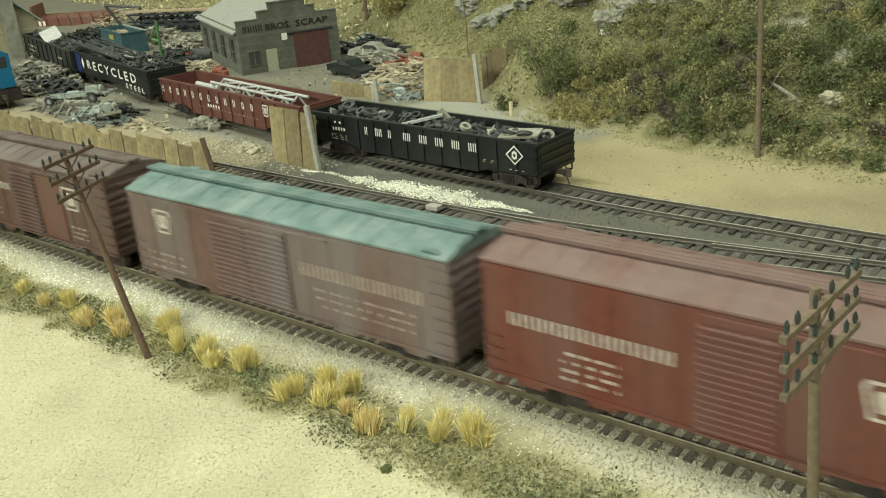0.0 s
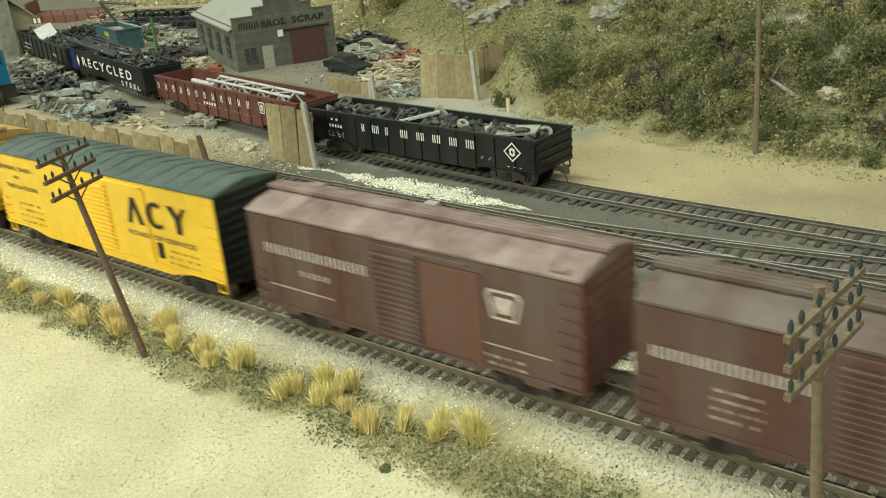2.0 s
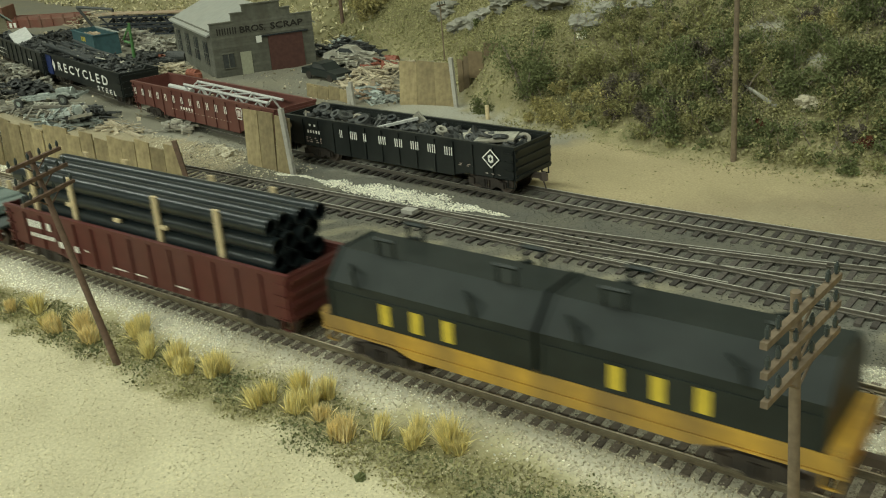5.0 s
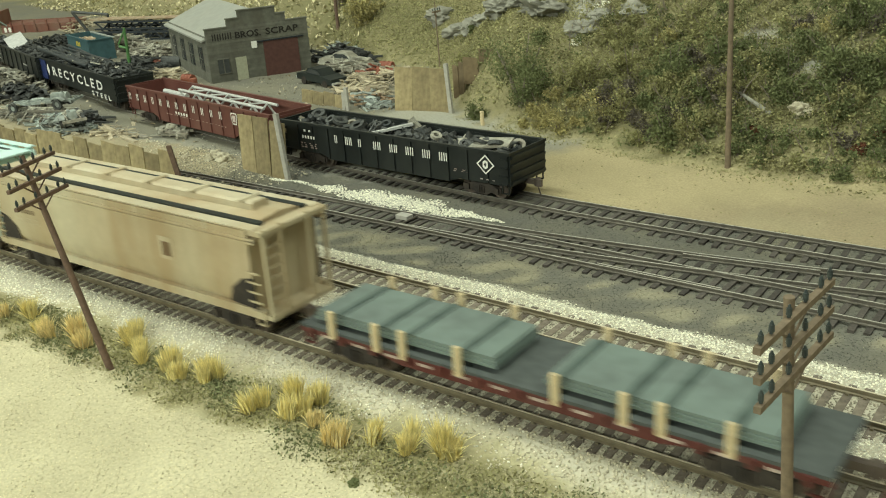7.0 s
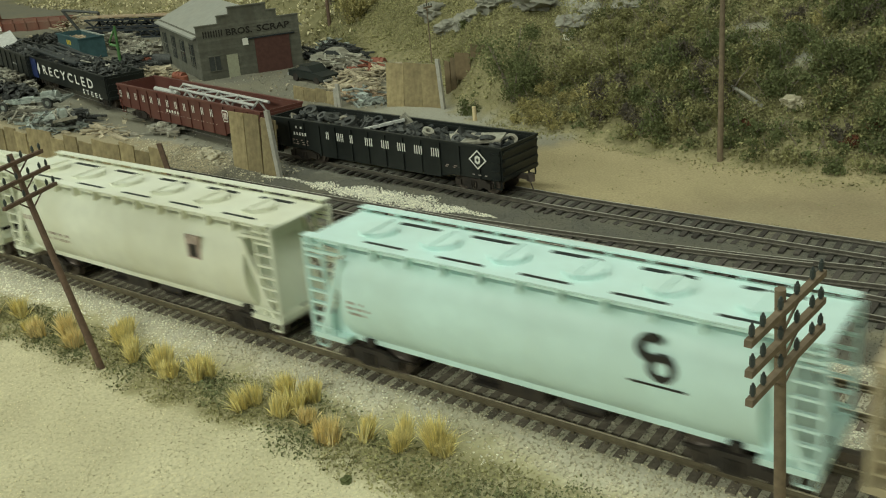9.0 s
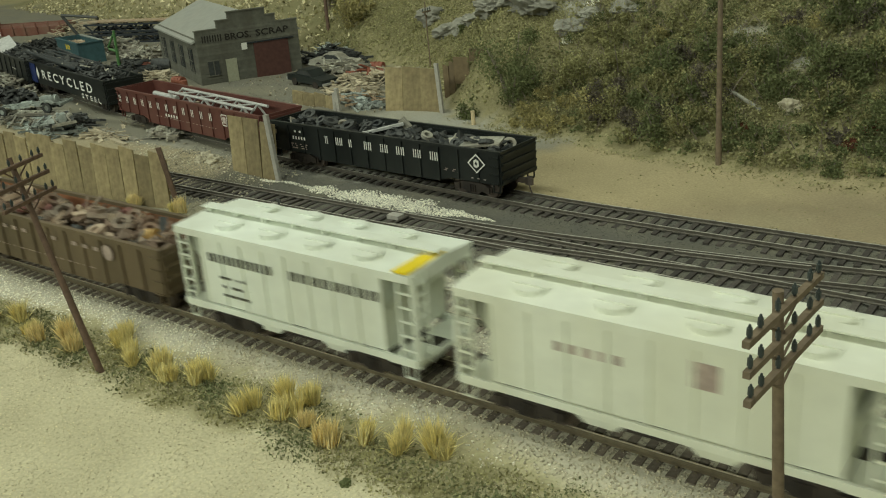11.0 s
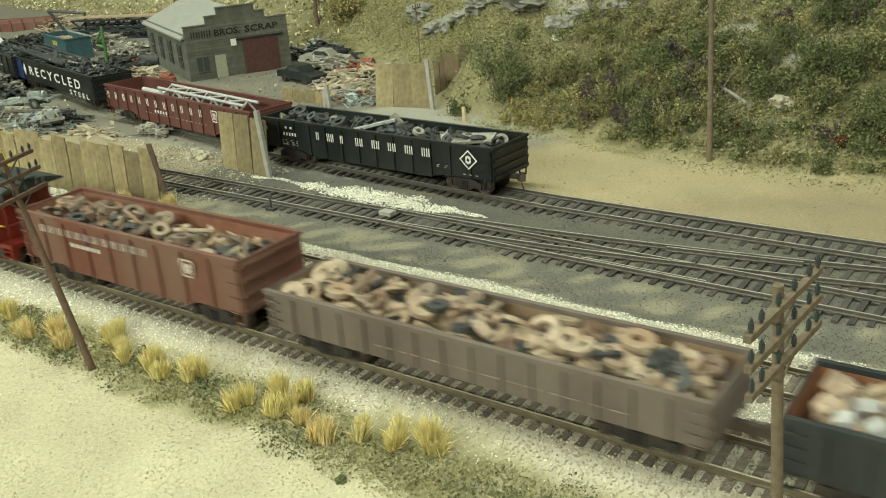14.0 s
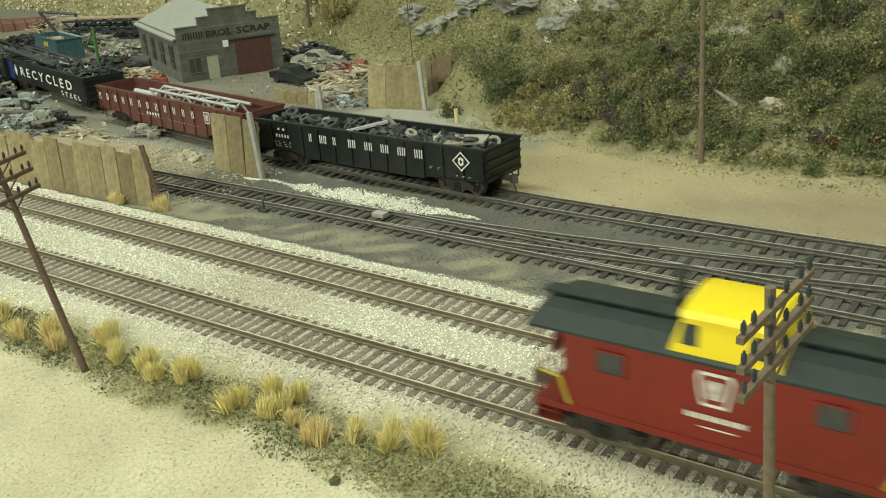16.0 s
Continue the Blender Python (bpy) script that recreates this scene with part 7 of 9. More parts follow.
# foam clumps over the whole hillside and straw weeds on the far slope
x, y, r = scatter(30000, -0.62, 0.22, 0.26, 0.60, 171)
d = y - np.interp(x, FX, FY)
sel = (d > 0.004) & (d < 0.22) & (ledge(x, y) < 0.3) & (wave(x, y, 150, 172) + r.normal(0, 0.5, len(x)) > 0.0)
x, y, d = x[sel], y[sel], d[sel]
g_ = wave(x, y, 90, 173) + r.normal(0, 0.15, len(x)) + np.where(x > -0.2, 0.25 - (d - 0.05) * 5, -0.6)
pts = np.stack([x, y, ground_z(x, y) + r.uniform(0, 0.0025, len(x))], 1)
sz = r.uniform(0.0006, 0.0019, len(x))
for nm, s_, mt, lb in (("green_clumps", g_ > 0.35, "leafgreen", "dark green foam clumps over the hillside"), ("olive_clumps", (g_ <= 0.35) & (g_ > -0.35), "leafscrub", "olive foam clumps over the hillside"), ("tan_clumps", g_ <= -0.35, "turf", "tan-olive foam clumps over the hillside")):
    lumps(nm, pts[s_], sz[s_], mt, lb, "undergrowth", seed=174)
x, y, r = scatter(15000, -1.6, -0.55, 0.52, 0.95, 175, lambda x, y, r: y > np.interp(x, FX, FY) - 0.02)
s_ = r.random(len(x)) < 0.75
pts = np.stack([x, y, ground_z(x, y) + r.uniform(0, 0.004, len(x))], 1)
leaves("straw_weeds", pts[s_], r.uniform(0.001, 0.0045, len(x))[s_], "weed", "pale straw weeds on the far slope", "weeds", seed=176)
leaves("olive_weeds", pts[~s_], r.uniform(0.001, 0.004, len(x))[~s_], "leafscrub", "olive weeds on the far slope", "weeds", seed=177)


# dry creek: pale stones down the slope
x, y, r = scatter(900, -0.200, -0.172, 0.395, 0.450, 181, lambda x, y, r: np.abs(x + 0.186 + 0.004 * np.sin(y * 160)) < 0.0045 * r.uniform(0.3, 1.2, x.shape))
lumps("creek_stones", np.stack([x, y, ground_z(x, y) + 0.001], 1), r.uniform(0.0006, 0.0016, len(x)), "ballast", "pale stones in a dry creek down the slope", "stones", seed=182)


# low continuous scrub between the bushes
cr = np.random.default_rng(97)
cx_ = cr.uniform(-0.19, 0.19, 1050)
cd = cr.uniform(0.004, 0.20, 1050)
cy_ = np.interp(cx_, FX, FY) + cd
rad = cr.uniform(0.003, 0.009, 1050)
which = np.clip(cr.random(1050) * 0.8 + np.where((cd < 0.09) & (cx_ > -0.10), 0.2, 0.0), 0, 0.999)
for nm, lo_, hi_, mt, lb in (("olive_scrub", 0.0, 0.5, "leafscrub", "olive scrub between hillside bushes"), ("green_scrub", 0.5, 0.82, "leafgreen", "dark green scrub between hillside bushes"), ("brown_scrub", 0.82, 1.0, "leafolive", "brown-olive scrub between hillside bushes")):
    sel = (which >= lo_) & (which < hi_)
    P = []
    for a_, b_, q_ in zip(cx_[sel], cy_[sel], rad[sel]):
        dv = cr.normal(size=(130, 3))
        dv /= np.linalg.norm(dv, axis=1)[:, None]
        dv[:, 2] = np.abs(dv[:, 2])
        P.append(np.array([a_, b_, float(ground_z(a_, b_))]) + dv * q_ * cr.uniform(0.35, 1.25, (130, 1)))
    leaves(nm, np.concatenate(P), cr.uniform(0.0006, 0.0012, sum(len(p) for p in P)), mt, lb, "scrub", seed=98)
tw = MB()
for i in range(420):
    tx = rb.uniform(-0.20, 0.17)
    ty = float(np.interp(tx, FX, FY)) + rb.uniform(0.01, 0.16)
    tz = float(ground_z(tx, ty))
    a, l = rb.uniform(0, 6.28), rb.uniform(0.005, 0.016)
    tip = (tx + math.cos(a) * l * 0.6, ty + math.sin(a) * l * 0.6, tz + 0.002 + l * rb.uniform(0.3, 1.0))
    tw.tube((tx, ty, tz - 0.001), tip, 0.00035, 4, 0.00015, False)
    tw.tube([(tx + tip[0]) / 2, (ty + tip[1]) / 2, (tz + tip[2]) / 2], (tip[0] + rb.uniform(-0.005, 0.005), tip[1] + rb.uniform(-0.005, 0.005), tip[2] + 0.002), 0.0002, 4, 0.0001, False)
tagged(part("dry_brush", tw, "twig"), "grey bare twigs standing in the hillside scrub", "twigs", kind="stuff")


def boulder(x, y, rad, seed, material="rock", name="rock", label="grey jagged rock on the hillside", flat=0.7, dz=0.0):
    rr = random.Random(seed)
    bm = bmesh.new()
    bmesh.ops.create_icosphere(bm, subdivisions=4, radius=rad)
    for v in bm.verts:
        p = v.co.copy()
        k = noise.noise(p * (1.4 / rad) + Vector((seed * 3.1, 0, 0))) * 0.35 + (noise.voronoi(p * (1.9 / rad) + Vector((seed, 0, 0)))[0][0] - 0.45) * 0.75 + noise.noise(p * (5 / rad)) * 0.16 + noise.noise(p * (13 / rad)) * 0.07
        v.co = p * (1 + k)
        v.co.z *= flat
    me = bpy.data.meshes.new(name)
    bm.to_mesh(me)
    bm.free()
    ob = part(name, me, material)
    ob.matrix_basis = pose(x, y, float(ground_z(x, y)) + rad * flat * 0.25 + dz, rr.uniform(-15, 15), rr.uniform(-15, 15), rr.uniform(0, 360))
    tagged(ob, label, "rock", "rocks")


for i, (bx, by, rd) in enumerate(((-0.378, 0.515, 0.020), (-0.345, 0.492, 0.017), (-0.324, 0.475, 0.013), (-0.290, 0.462, 0.022), (-0.262, 0.444, 0.018), (-0.235, 0.432, 0.022), (-0.192, 0.418, 0.017), (-0.182, 0.432, 0.015),
                                  (-0.42, 0.545, 0.02), (-0.16, 0.436, 0.014), (-0.31, 0.50, 0.02))):
    boulder(bx, by, rd * 0.78, i + 3, flat=0.5, dz=-rd * 0.12)
for i, (bx, by, rd) in enumerate(((-0.352, 0.184, 0.0055), (-0.362, 0.180, 0.0040), (-0.370, 0.192, 0.0035), (-0.338, 0.172, 0.003), (-0.385, 0.178, 0.003), (0.0, 0.330, 0.006))):
    boulder(bx, by, rd, i + 40, "ballasttan", label="pale broken rock beside the siding")
boulder(-0.0153, -0.0605, 0.0016, 77, "leafgreen", "moss_ball", "small green clump of moss on sand", 0.9)
x, y, r = scatter(2600, -0.46, -0.27, 0.108, 0.20, 81)
lumps("rubble", np.stack([x, y, ground_z(x, y) + 0.0002], 1), r.uniform(0.0003, 0.0009, len(x)) * np.where(r.random(len(x)) < 0.1, 1.8, 0.8), "ballasttan", "pale rubble on bare ground beside the siding", "rubble", seed=82)
x, y, r = scatter(220, -0.17, 0.13, 0.208, 0.29, 83)
lumps("road_stones", np.stack([x, y, ground_z(x, y) + 0.0001], 1), r.uniform(0.0003, 0.0008, len(x)), "turf", "small stones on the dirt road", "stones", seed=84)


x, y, r = scatter(16000, -1.15, -0.33, 0.19, 0.56, 85, lambda x, y, r: (y < np.interp(x, FX, FY)) & (wave(x, y, 40, 86) + r.normal(0, 0.5, x.shape) > 0.1))
lumps("yard_debris", np.stack([x, y, ground_z(x, y) + 0.0003], 1), r.uniform(0.0003, 0.0007, len(x)) * np.where(r.random(len(x)) < 0.15, 2.2, 1.0), "junkgrey", "small grey debris over the scrap yard ground", "debris", seed=87, fine=True)
x, y, r = scatter(3000, -1.15, -0.33, 0.15, 0.56, 88, lambda x, y, r: (y < np.interp(x, FX, FY)) & (wave(x, y, 55, 89) + r.normal(0, 0.5, x.shape) > 0.3))
leaves("yard_litter", np.stack([x, y, ground_z(x, y) + 0.0006], 1), r.uniform(0.0008, 0.0030, len(x)), "wood", "pale splinters and scraps over the scrap yard", "debris", seed=90)
lg = tagged(part("fallen_log", MB().tube((-0.0400, 0.3360, 0.0300), (-0.0170, 0.3280, 0.0200), 0.0009, 9, 0.0015), "rock"), "grey bare log lying among hillside bushes", "log")


# ---------- fences ----------
def board_fence(pts, height, label, width=0.0125, material="fence", lean=0.0, posts=(), seed=1, ragged=0.0012, tops=None):
    """Upright boards along a line of the plan, each a part; posts at given stations."""
    rr = random.Random(seed)
    f = thing("board_fence", label, "fence", "board fences")
    o = Vector((pts[0][0], pts[0][1], float(ground_z(*pts[0])) - 0.001))
    f.location = o
    for (xa, ya), (xb, yb) in zip(pts[:-1], pts[1:]):
        d = Vector((xb - xa, yb - ya, 0))
        n = max(1, round(d.length / width))
        an = math.degrees(math.atan2(d.y, d.x))
        for i in range(n):
            c = Vector((xa, ya, 0)) + d * ((i + 0.5) / n)
            w = d.length / n
            z = float(ground_z(c.x, c.y)) - 0.001
            top = height + rr.uniform(-ragged, ragged)
            if tops:
                k = (c.x - pts[0][0]) / (pts[-1][0] - pts[0][0])
                top = max(0.004, tops[0] + (tops[1] - tops[0]) * k - z)
            mb = MB().prism([(-w / 2 + 0.0002, 0), (w / 2 - 0.0002, 0), (w / 2 - 0.0003, top - rr.uniform(0, ragged)), (-w / 2 + 0.0003, top)], -0.0005, 0.0005, "y")
            ob = part("board", mb, material, f)
            ob.matrix_basis = Matrix.Translation(Vector((c.x, c.y, z)) - o) @ pose(0, 0, 0, lean + rr.uniform(-1.5, 1.5), rr.uniform(-1.2, 1.2), an + rr.uniform(-2, 2))
        for zz in () if tops else (0.25, 0.8):
            r_ = part("fence_rail", MB().box(0, d.length, 0.0006, 0.0018, height * zz, height * zz + 0.0022), material, f)
            r_.matrix_basis = Matrix.Translation(Vector((xa, ya, float(ground_z(xa, ya)) - 0.001)) - o) @ pose(0, 0, 0, lean, 0, an)
    for px, py, ph, tilt in posts:
        pb = part("post", MB().box(-0.0016, 0.0016, -0.0012, 0.0012, 0, ph), "post", f, "silver grey fence post")
        pb.matrix_basis = Matrix.Translation(Vector((px, py, float(ground_z(px, py)) - 0.001)) - o) @ pose(0, 0, 0, 0, tilt, 0)
    return f


board_fence([(-0.70, 0.084), (-0.52, 0.088), (-0.40, 0.0925), (-0.294, 0.0985)], 0.0350, "long weathered brown board fence beside the main track", 0.0140, lean=-3, seed=5, ragged=0.0018)
tagged(part("wooden_post", MB().prism([(-0.0016, -0.0006), (0.0016, -0.0006), (0.0012, 0.0010), (-0.0014, 0.0010)], 0, 0.0395, "z"), "pole"), "thin dark leaning post at the end of the fence", "post").matrix_basis = pose(-0.2895, 0.1010, -0.009, 4, -7, 20)
board_fence([(-0.3215, 0.1740), (-0.2745, 0.1695)], 0.0395, "leaning brown board gate beside the siding", 0.0155, lean=-4, posts=((-0.2735, 0.1690, 0.0445, -5),), seed=7)
board_fence([(-0.432, 0.345), (-0.366, 0.331)], 0.0125, "low brown board fence by the scrap yard", 0.016, lean=-3, posts=((-0.364, 0.330, 0.020, -3), (-0.369, 0.331, 0.016, 2)), seed=8)
board_fence([(-0.326, 0.344), (-0.276, 0.351)], 0.0360, "tall brown board gate by the scrap yard", 0.0165, lean=-5, posts=((-0.274, 0.351, 0.040, -4),), seed=9)
# slope fence uses the boards coloured as if in shade
board_fence([(-0.300, 0.392), (-0.284, 0.385), (-0.258, 0.391)], 0.0225, "board fence running up the slope, its shade painted dark", 0.0115, "fenceshade", seed=10, ragged=0.001, tops=(0.0205, 0.0405))
tagged(part("wooden_post", MB().tube((-0.2305, 0.3305, -0.009), (-0.2312, 0.331, 0.003), 0.0016, 8), "stake"), "short pale wooden post beside the dirt road", "post")


# ---------- cars parked in the yard ----------
def parked(car, x, y, rz):
    car.matrix_basis = pose(x, y, YARD_TOP, 0, 0, rz)
    return car


def parked_load(ob, x, y, rz, z):
    ob.matrix_basis = pose(x, y, YARD_TOP + z, 0, 0, rz)


FY2 = -0.0180
e = parked(gondola("gondola", "black gondola full of grey scrap on the siding", -0.09375, 0.09375, "gonblack", "gonblack", 0.0105, 0.0290, 0.0028, 13, group="parked gondolas"), -0.2025, 0.2027, -3.4)
part("lettering", marks((-0.0425, -0.0330, -0.0296, -0.0215), 0.0022, 0.0198, 0.0248, FY2), "ink", e, "white road name as plain bars")
part("lettering", marks((-0.0085, -0.0050, 0.0050, 0.0086, 0.0180, 0.0216, 0.0312, 0.0346, 0.0440, 0.0474), 0.0023, 0.0198, 0.0248, FY2), "ink", e)
part("lettering", bars(-0.0730, -0.0600, 0.0196, 0.0216, FY2, 5), "ink", e)
part("lettering", bars(-0.0710, -0.0620, 0.0242, 0.0256, FY2, 2, 0.6), "ink", e)
data_lines(e, -0.075, -0.060, 0.0135, 0.0175, FY2, 3, "inkdim", 71)
data_lines(e, 0.054, 0.064, 0.0150, 0.0170, FY2, 2, "inkdim", 72)
data_lines(e, 0.073, 0.085, 0.0128, 0.0138, FY2, 1, "inkmid", 73)
part("emblem", MB().prism([(0.0775, 0.0160), (0.0837, 0.0217), (0.0775, 0.0274), (0.0713, 0.0217)], FY2 - 0.0001, FY2, "y"), "ink", e, "white diamond emblem")
part("emblem", MB().prism([(0.0775, 0.0170), (0.0826, 0.0217), (0.0775, 0.0264), (0.0724, 0.0217)], FY2 - 0.00016, FY2 - 0.00011, "y"), "gonblack", e)
part("emblem", MB().prism([(0.0775, 0.0191), (0.0793, 0.0201), (0.0793, 0.0233), (0.0775, 0.0243), (0.0757, 0.0233), (0.0757, 0.0201)], FY2 - 0.00022, FY2 - 0.00017, "y"), "ink", e)
part("emblem", MB().prism([(0.0775, 0.0204), (0.0785, 0.0217), (0.0775, 0.0230), (0.0765, 0.0217)], FY2 - 0.00028, FY2 - 0.00023, "y"), "gonblack", e)
parked_load(heap("scrap_load", "dark grey scrap and tyres heaped in a black gondola", 0.172, 0.0145, 0, 0.0185, "scrapdark", "mixed", 91, 460, ("gongreen", "junkgrey")), -0.2025, 0.2027, -3.4, 0.0122)
pl = tagged(part("steel_plate", MB().prism([(-0.012, -0.008), (0.012, -0.006), (0.011, 0.008), (-0.010, 0.009)], 0, 0.0012, "z").tube((0.004, 0, 0.0012), (0.004, 0, 0.0014), 0.0022, 14).tube((-0.006, 0.002, 0.0012), (-0.006, 0.002, 0.0014), 0.0018, 14), "junkgrey"), "flat grey-green steel plate lying on scrap", "plate")
pl.matrix_basis = pose(-0.2025 + 0.070, 0.2027 - 0.006, YARD_TOP + 0.0285, 4, -3, 14)
bm_ = tagged(part("steel_beam", MB().box(-0.0013, 0.0013, -0.013, 0.013, 0, 0.0016), "silver"), "pale steel beam propped on scrap", "beam")
bm_.matrix_basis = pose(-0.207, 0.199, YARD_TOP + 0.0292, 9, 0, -52)
sl = tagged(part("scrap_slab", MB().box(-0.0024, 0.0024, -0.0011, 0.0011, -0.007, 0.006), "junkgrey"), "dark slab standing out of scrap", "slab")
sl.matrix_basis = pose(-0.196, 0.209, YARD_TOP + 0.030, 12, -38, 0)

pn = parked(gondola("gondola", "oxide red gondola carrying a silver truss on the siding", -0.1035, 0.1035, "pennred", "pennred", 0.0110, 0.0290, 0.0045, 13, group="parked gondolas"), -0.4120, 0.2300, -9.3)
part("lettering", marks(even(-0.1000, 0.0510, 12), 0.0030, 0.0192, 0.0246, FY2), "ink", pn, "white road name as plain bars")
data_lines(pn, -0.050, 0.046, 0.0138, 0.0150, FY2, 1, "inkdim", 74)
part("lettering", bars(-0.026, -0.006, 0.0150, 0.0172, FY2, 5), "ink", pn)
keystone(pn, 0.0585, 0.0218, 0.0080, 0.0085, FY2, "ink", "pennred")
tr = thing("boom_truss", "silver lattice boom lying in a red gondola", "truss")
tm = MB()
for yy, zz in ((-0.006, 0), (0.006, 0), (-0.006, 0.0105), (0.006, 0.0105)):
    part("chord", MB().tube((-0.055, yy, zz), (0.062, yy, zz), 0.0011, 6), "silver", tr)
for i in range(9):
    xa, xb = -0.055 + i * 0.013, -0.042 + i * 0.013
    for yy in (-0.006, 0.006):
        part("lacing", MB().tube((xa, yy, 0 if i % 2 else 0.0105), (xb, yy, 0.0105 if i % 2 else 0), 0.0009, 5), "silver", tr)
    part("lacing", MB().tube((xa, -0.006 if i % 2 else 0.006, 0.0105), (xb, 0.006 if i % 2 else -0.006, 0.0105), 0.0006, 5), "silver", tr)
part("boom_end", MB().tube((-0.090, 0, 0.004), (-0.055, 0, 0.004), 0.0022, 12), "silver", tr)
tr.matrix_basis = pose(-0.396, 0.2285, YARD_TOP + 0.0192, 0, 0.8, -9.3)
part("bearer", MB().box(-0.05, -0.047, -0.015, 0.015, -0.0072, -0.0006).box(0.047, 0.05, -0.015, 0.015, -0.0072, -0.0006), "wood", tr)

rc = parked(gondola("gondola", "black scrap gondola with white lettering and blue corner", -0.101, 0.101, "gonblack", "gonblack", 0.0090, 0.0295, 0.0, 1, group="parked gondolas"), -0.6460, 0.2850, -14.3)
part("lettering", words("RECYCLED", 0.0118, -0.064, FY2, 0.0162, 0.134, 1.5), "ink", rc, "white block lettering")
part("lettering", words("STEEL", 0.0060, 0.040, FY2, 0.0090, 0.046, 1.6), "ink", rc)
part("panel", MB().box(-0.1005, -0.083, FY2 - 0.0001, FY2 + 0.0006, 0.0098, 0.0285), "blue", rc, "dark blue end panel")
part("emblem", MB().prism([(-0.0765, 0.0140), (-0.0725, 0.0200), (-0.0765, 0.0262), (-0.0805, 0.0200)], FY2 - 0.00016, FY2 - 0.0001, "y"), "ink", rc)
parked_load(heap("scrap_load", "dark scrap pipes and parts heaped in a gondola", 0.188, 0.0145, 0, 0.0255, "scrapdark", "mixed", 92, 420, ("gongreen", "junkgrey")), -0.6460, 0.2850, -14.3, 0.0107)
for i in range(11):
    q_ = random.Random(900 + i)
    yy = -0.012 + 0.0024 * i
    pp = tagged(part("steel_pipe", MB().tube((-0.062, 0, 0), (0.062, 0, 0), q_.uniform(0.0011, 0.0019), 10), "gongreen", smooth=True), "long dark pipe lying on gondola scrap", "pipe", "pipes on the scrap gondola")
    c_ = Matrix.Translation((0, 0, 0)) @ pose(-0.6460, 0.2850, YARD_TOP, 0, 0, -14.3) @ Vector((-0.040 + q_.uniform(-0.012, 0.012), yy, 0.0318 + q_.uniform(0, 0.0035)))
    pp.matrix_basis = pose(c_.x, c_.y, c_.z, 0, q_.uniform(1, 4), -14.3 + q_.uniform(-5, 5))
dk = parked(gondola("gondola", "plain black gondola of scrap at the yard's end", -0.107, 0.107, "gonblack", "gonblack", 0.0090, 0.0295, 0.0, 10, group="parked gondolas"), -0.8450, 0.3365, -17.0)
data_lines(dk, -0.085, -0.045, 0.014, 0.024, FY2, 2, "ink", 75)
data_lines(dk, 0.050, 0.070, 0.018, 0.024, FY2, 1, "ink", 76)
parked_load(heap("scrap_load", "dark mixed scrap heaped in a gondola", 0.200, 0.0145, 0, 0.024, "scrapdark", "mixed", 93, 300), -0.8450, 0.3365, -17.0, 0.0107)
wp = tagged(part("steel_sheet", MB().box(-0.018, 0.018, -0.010, 0.010, 0, 0.0014), "silver"), "pale bent panel on top of scrap", "sheet")
wp.matrix_basis = pose(-0.86, 0.335, YARD_TOP + 0.0345, 18, 14, -20)


# ---------- scrap yard ----------
def placed(mb, name, material, label, cat, x, y, rz=0, z=None, rx=0, ry=0, group=""):
    ob = part(name, mb, material)
    ob.matrix_basis = pose(x, y, float(ground_z(x, y)) if z is None else z, rx, ry, rz)
    return tagged(ob, label, cat, group)


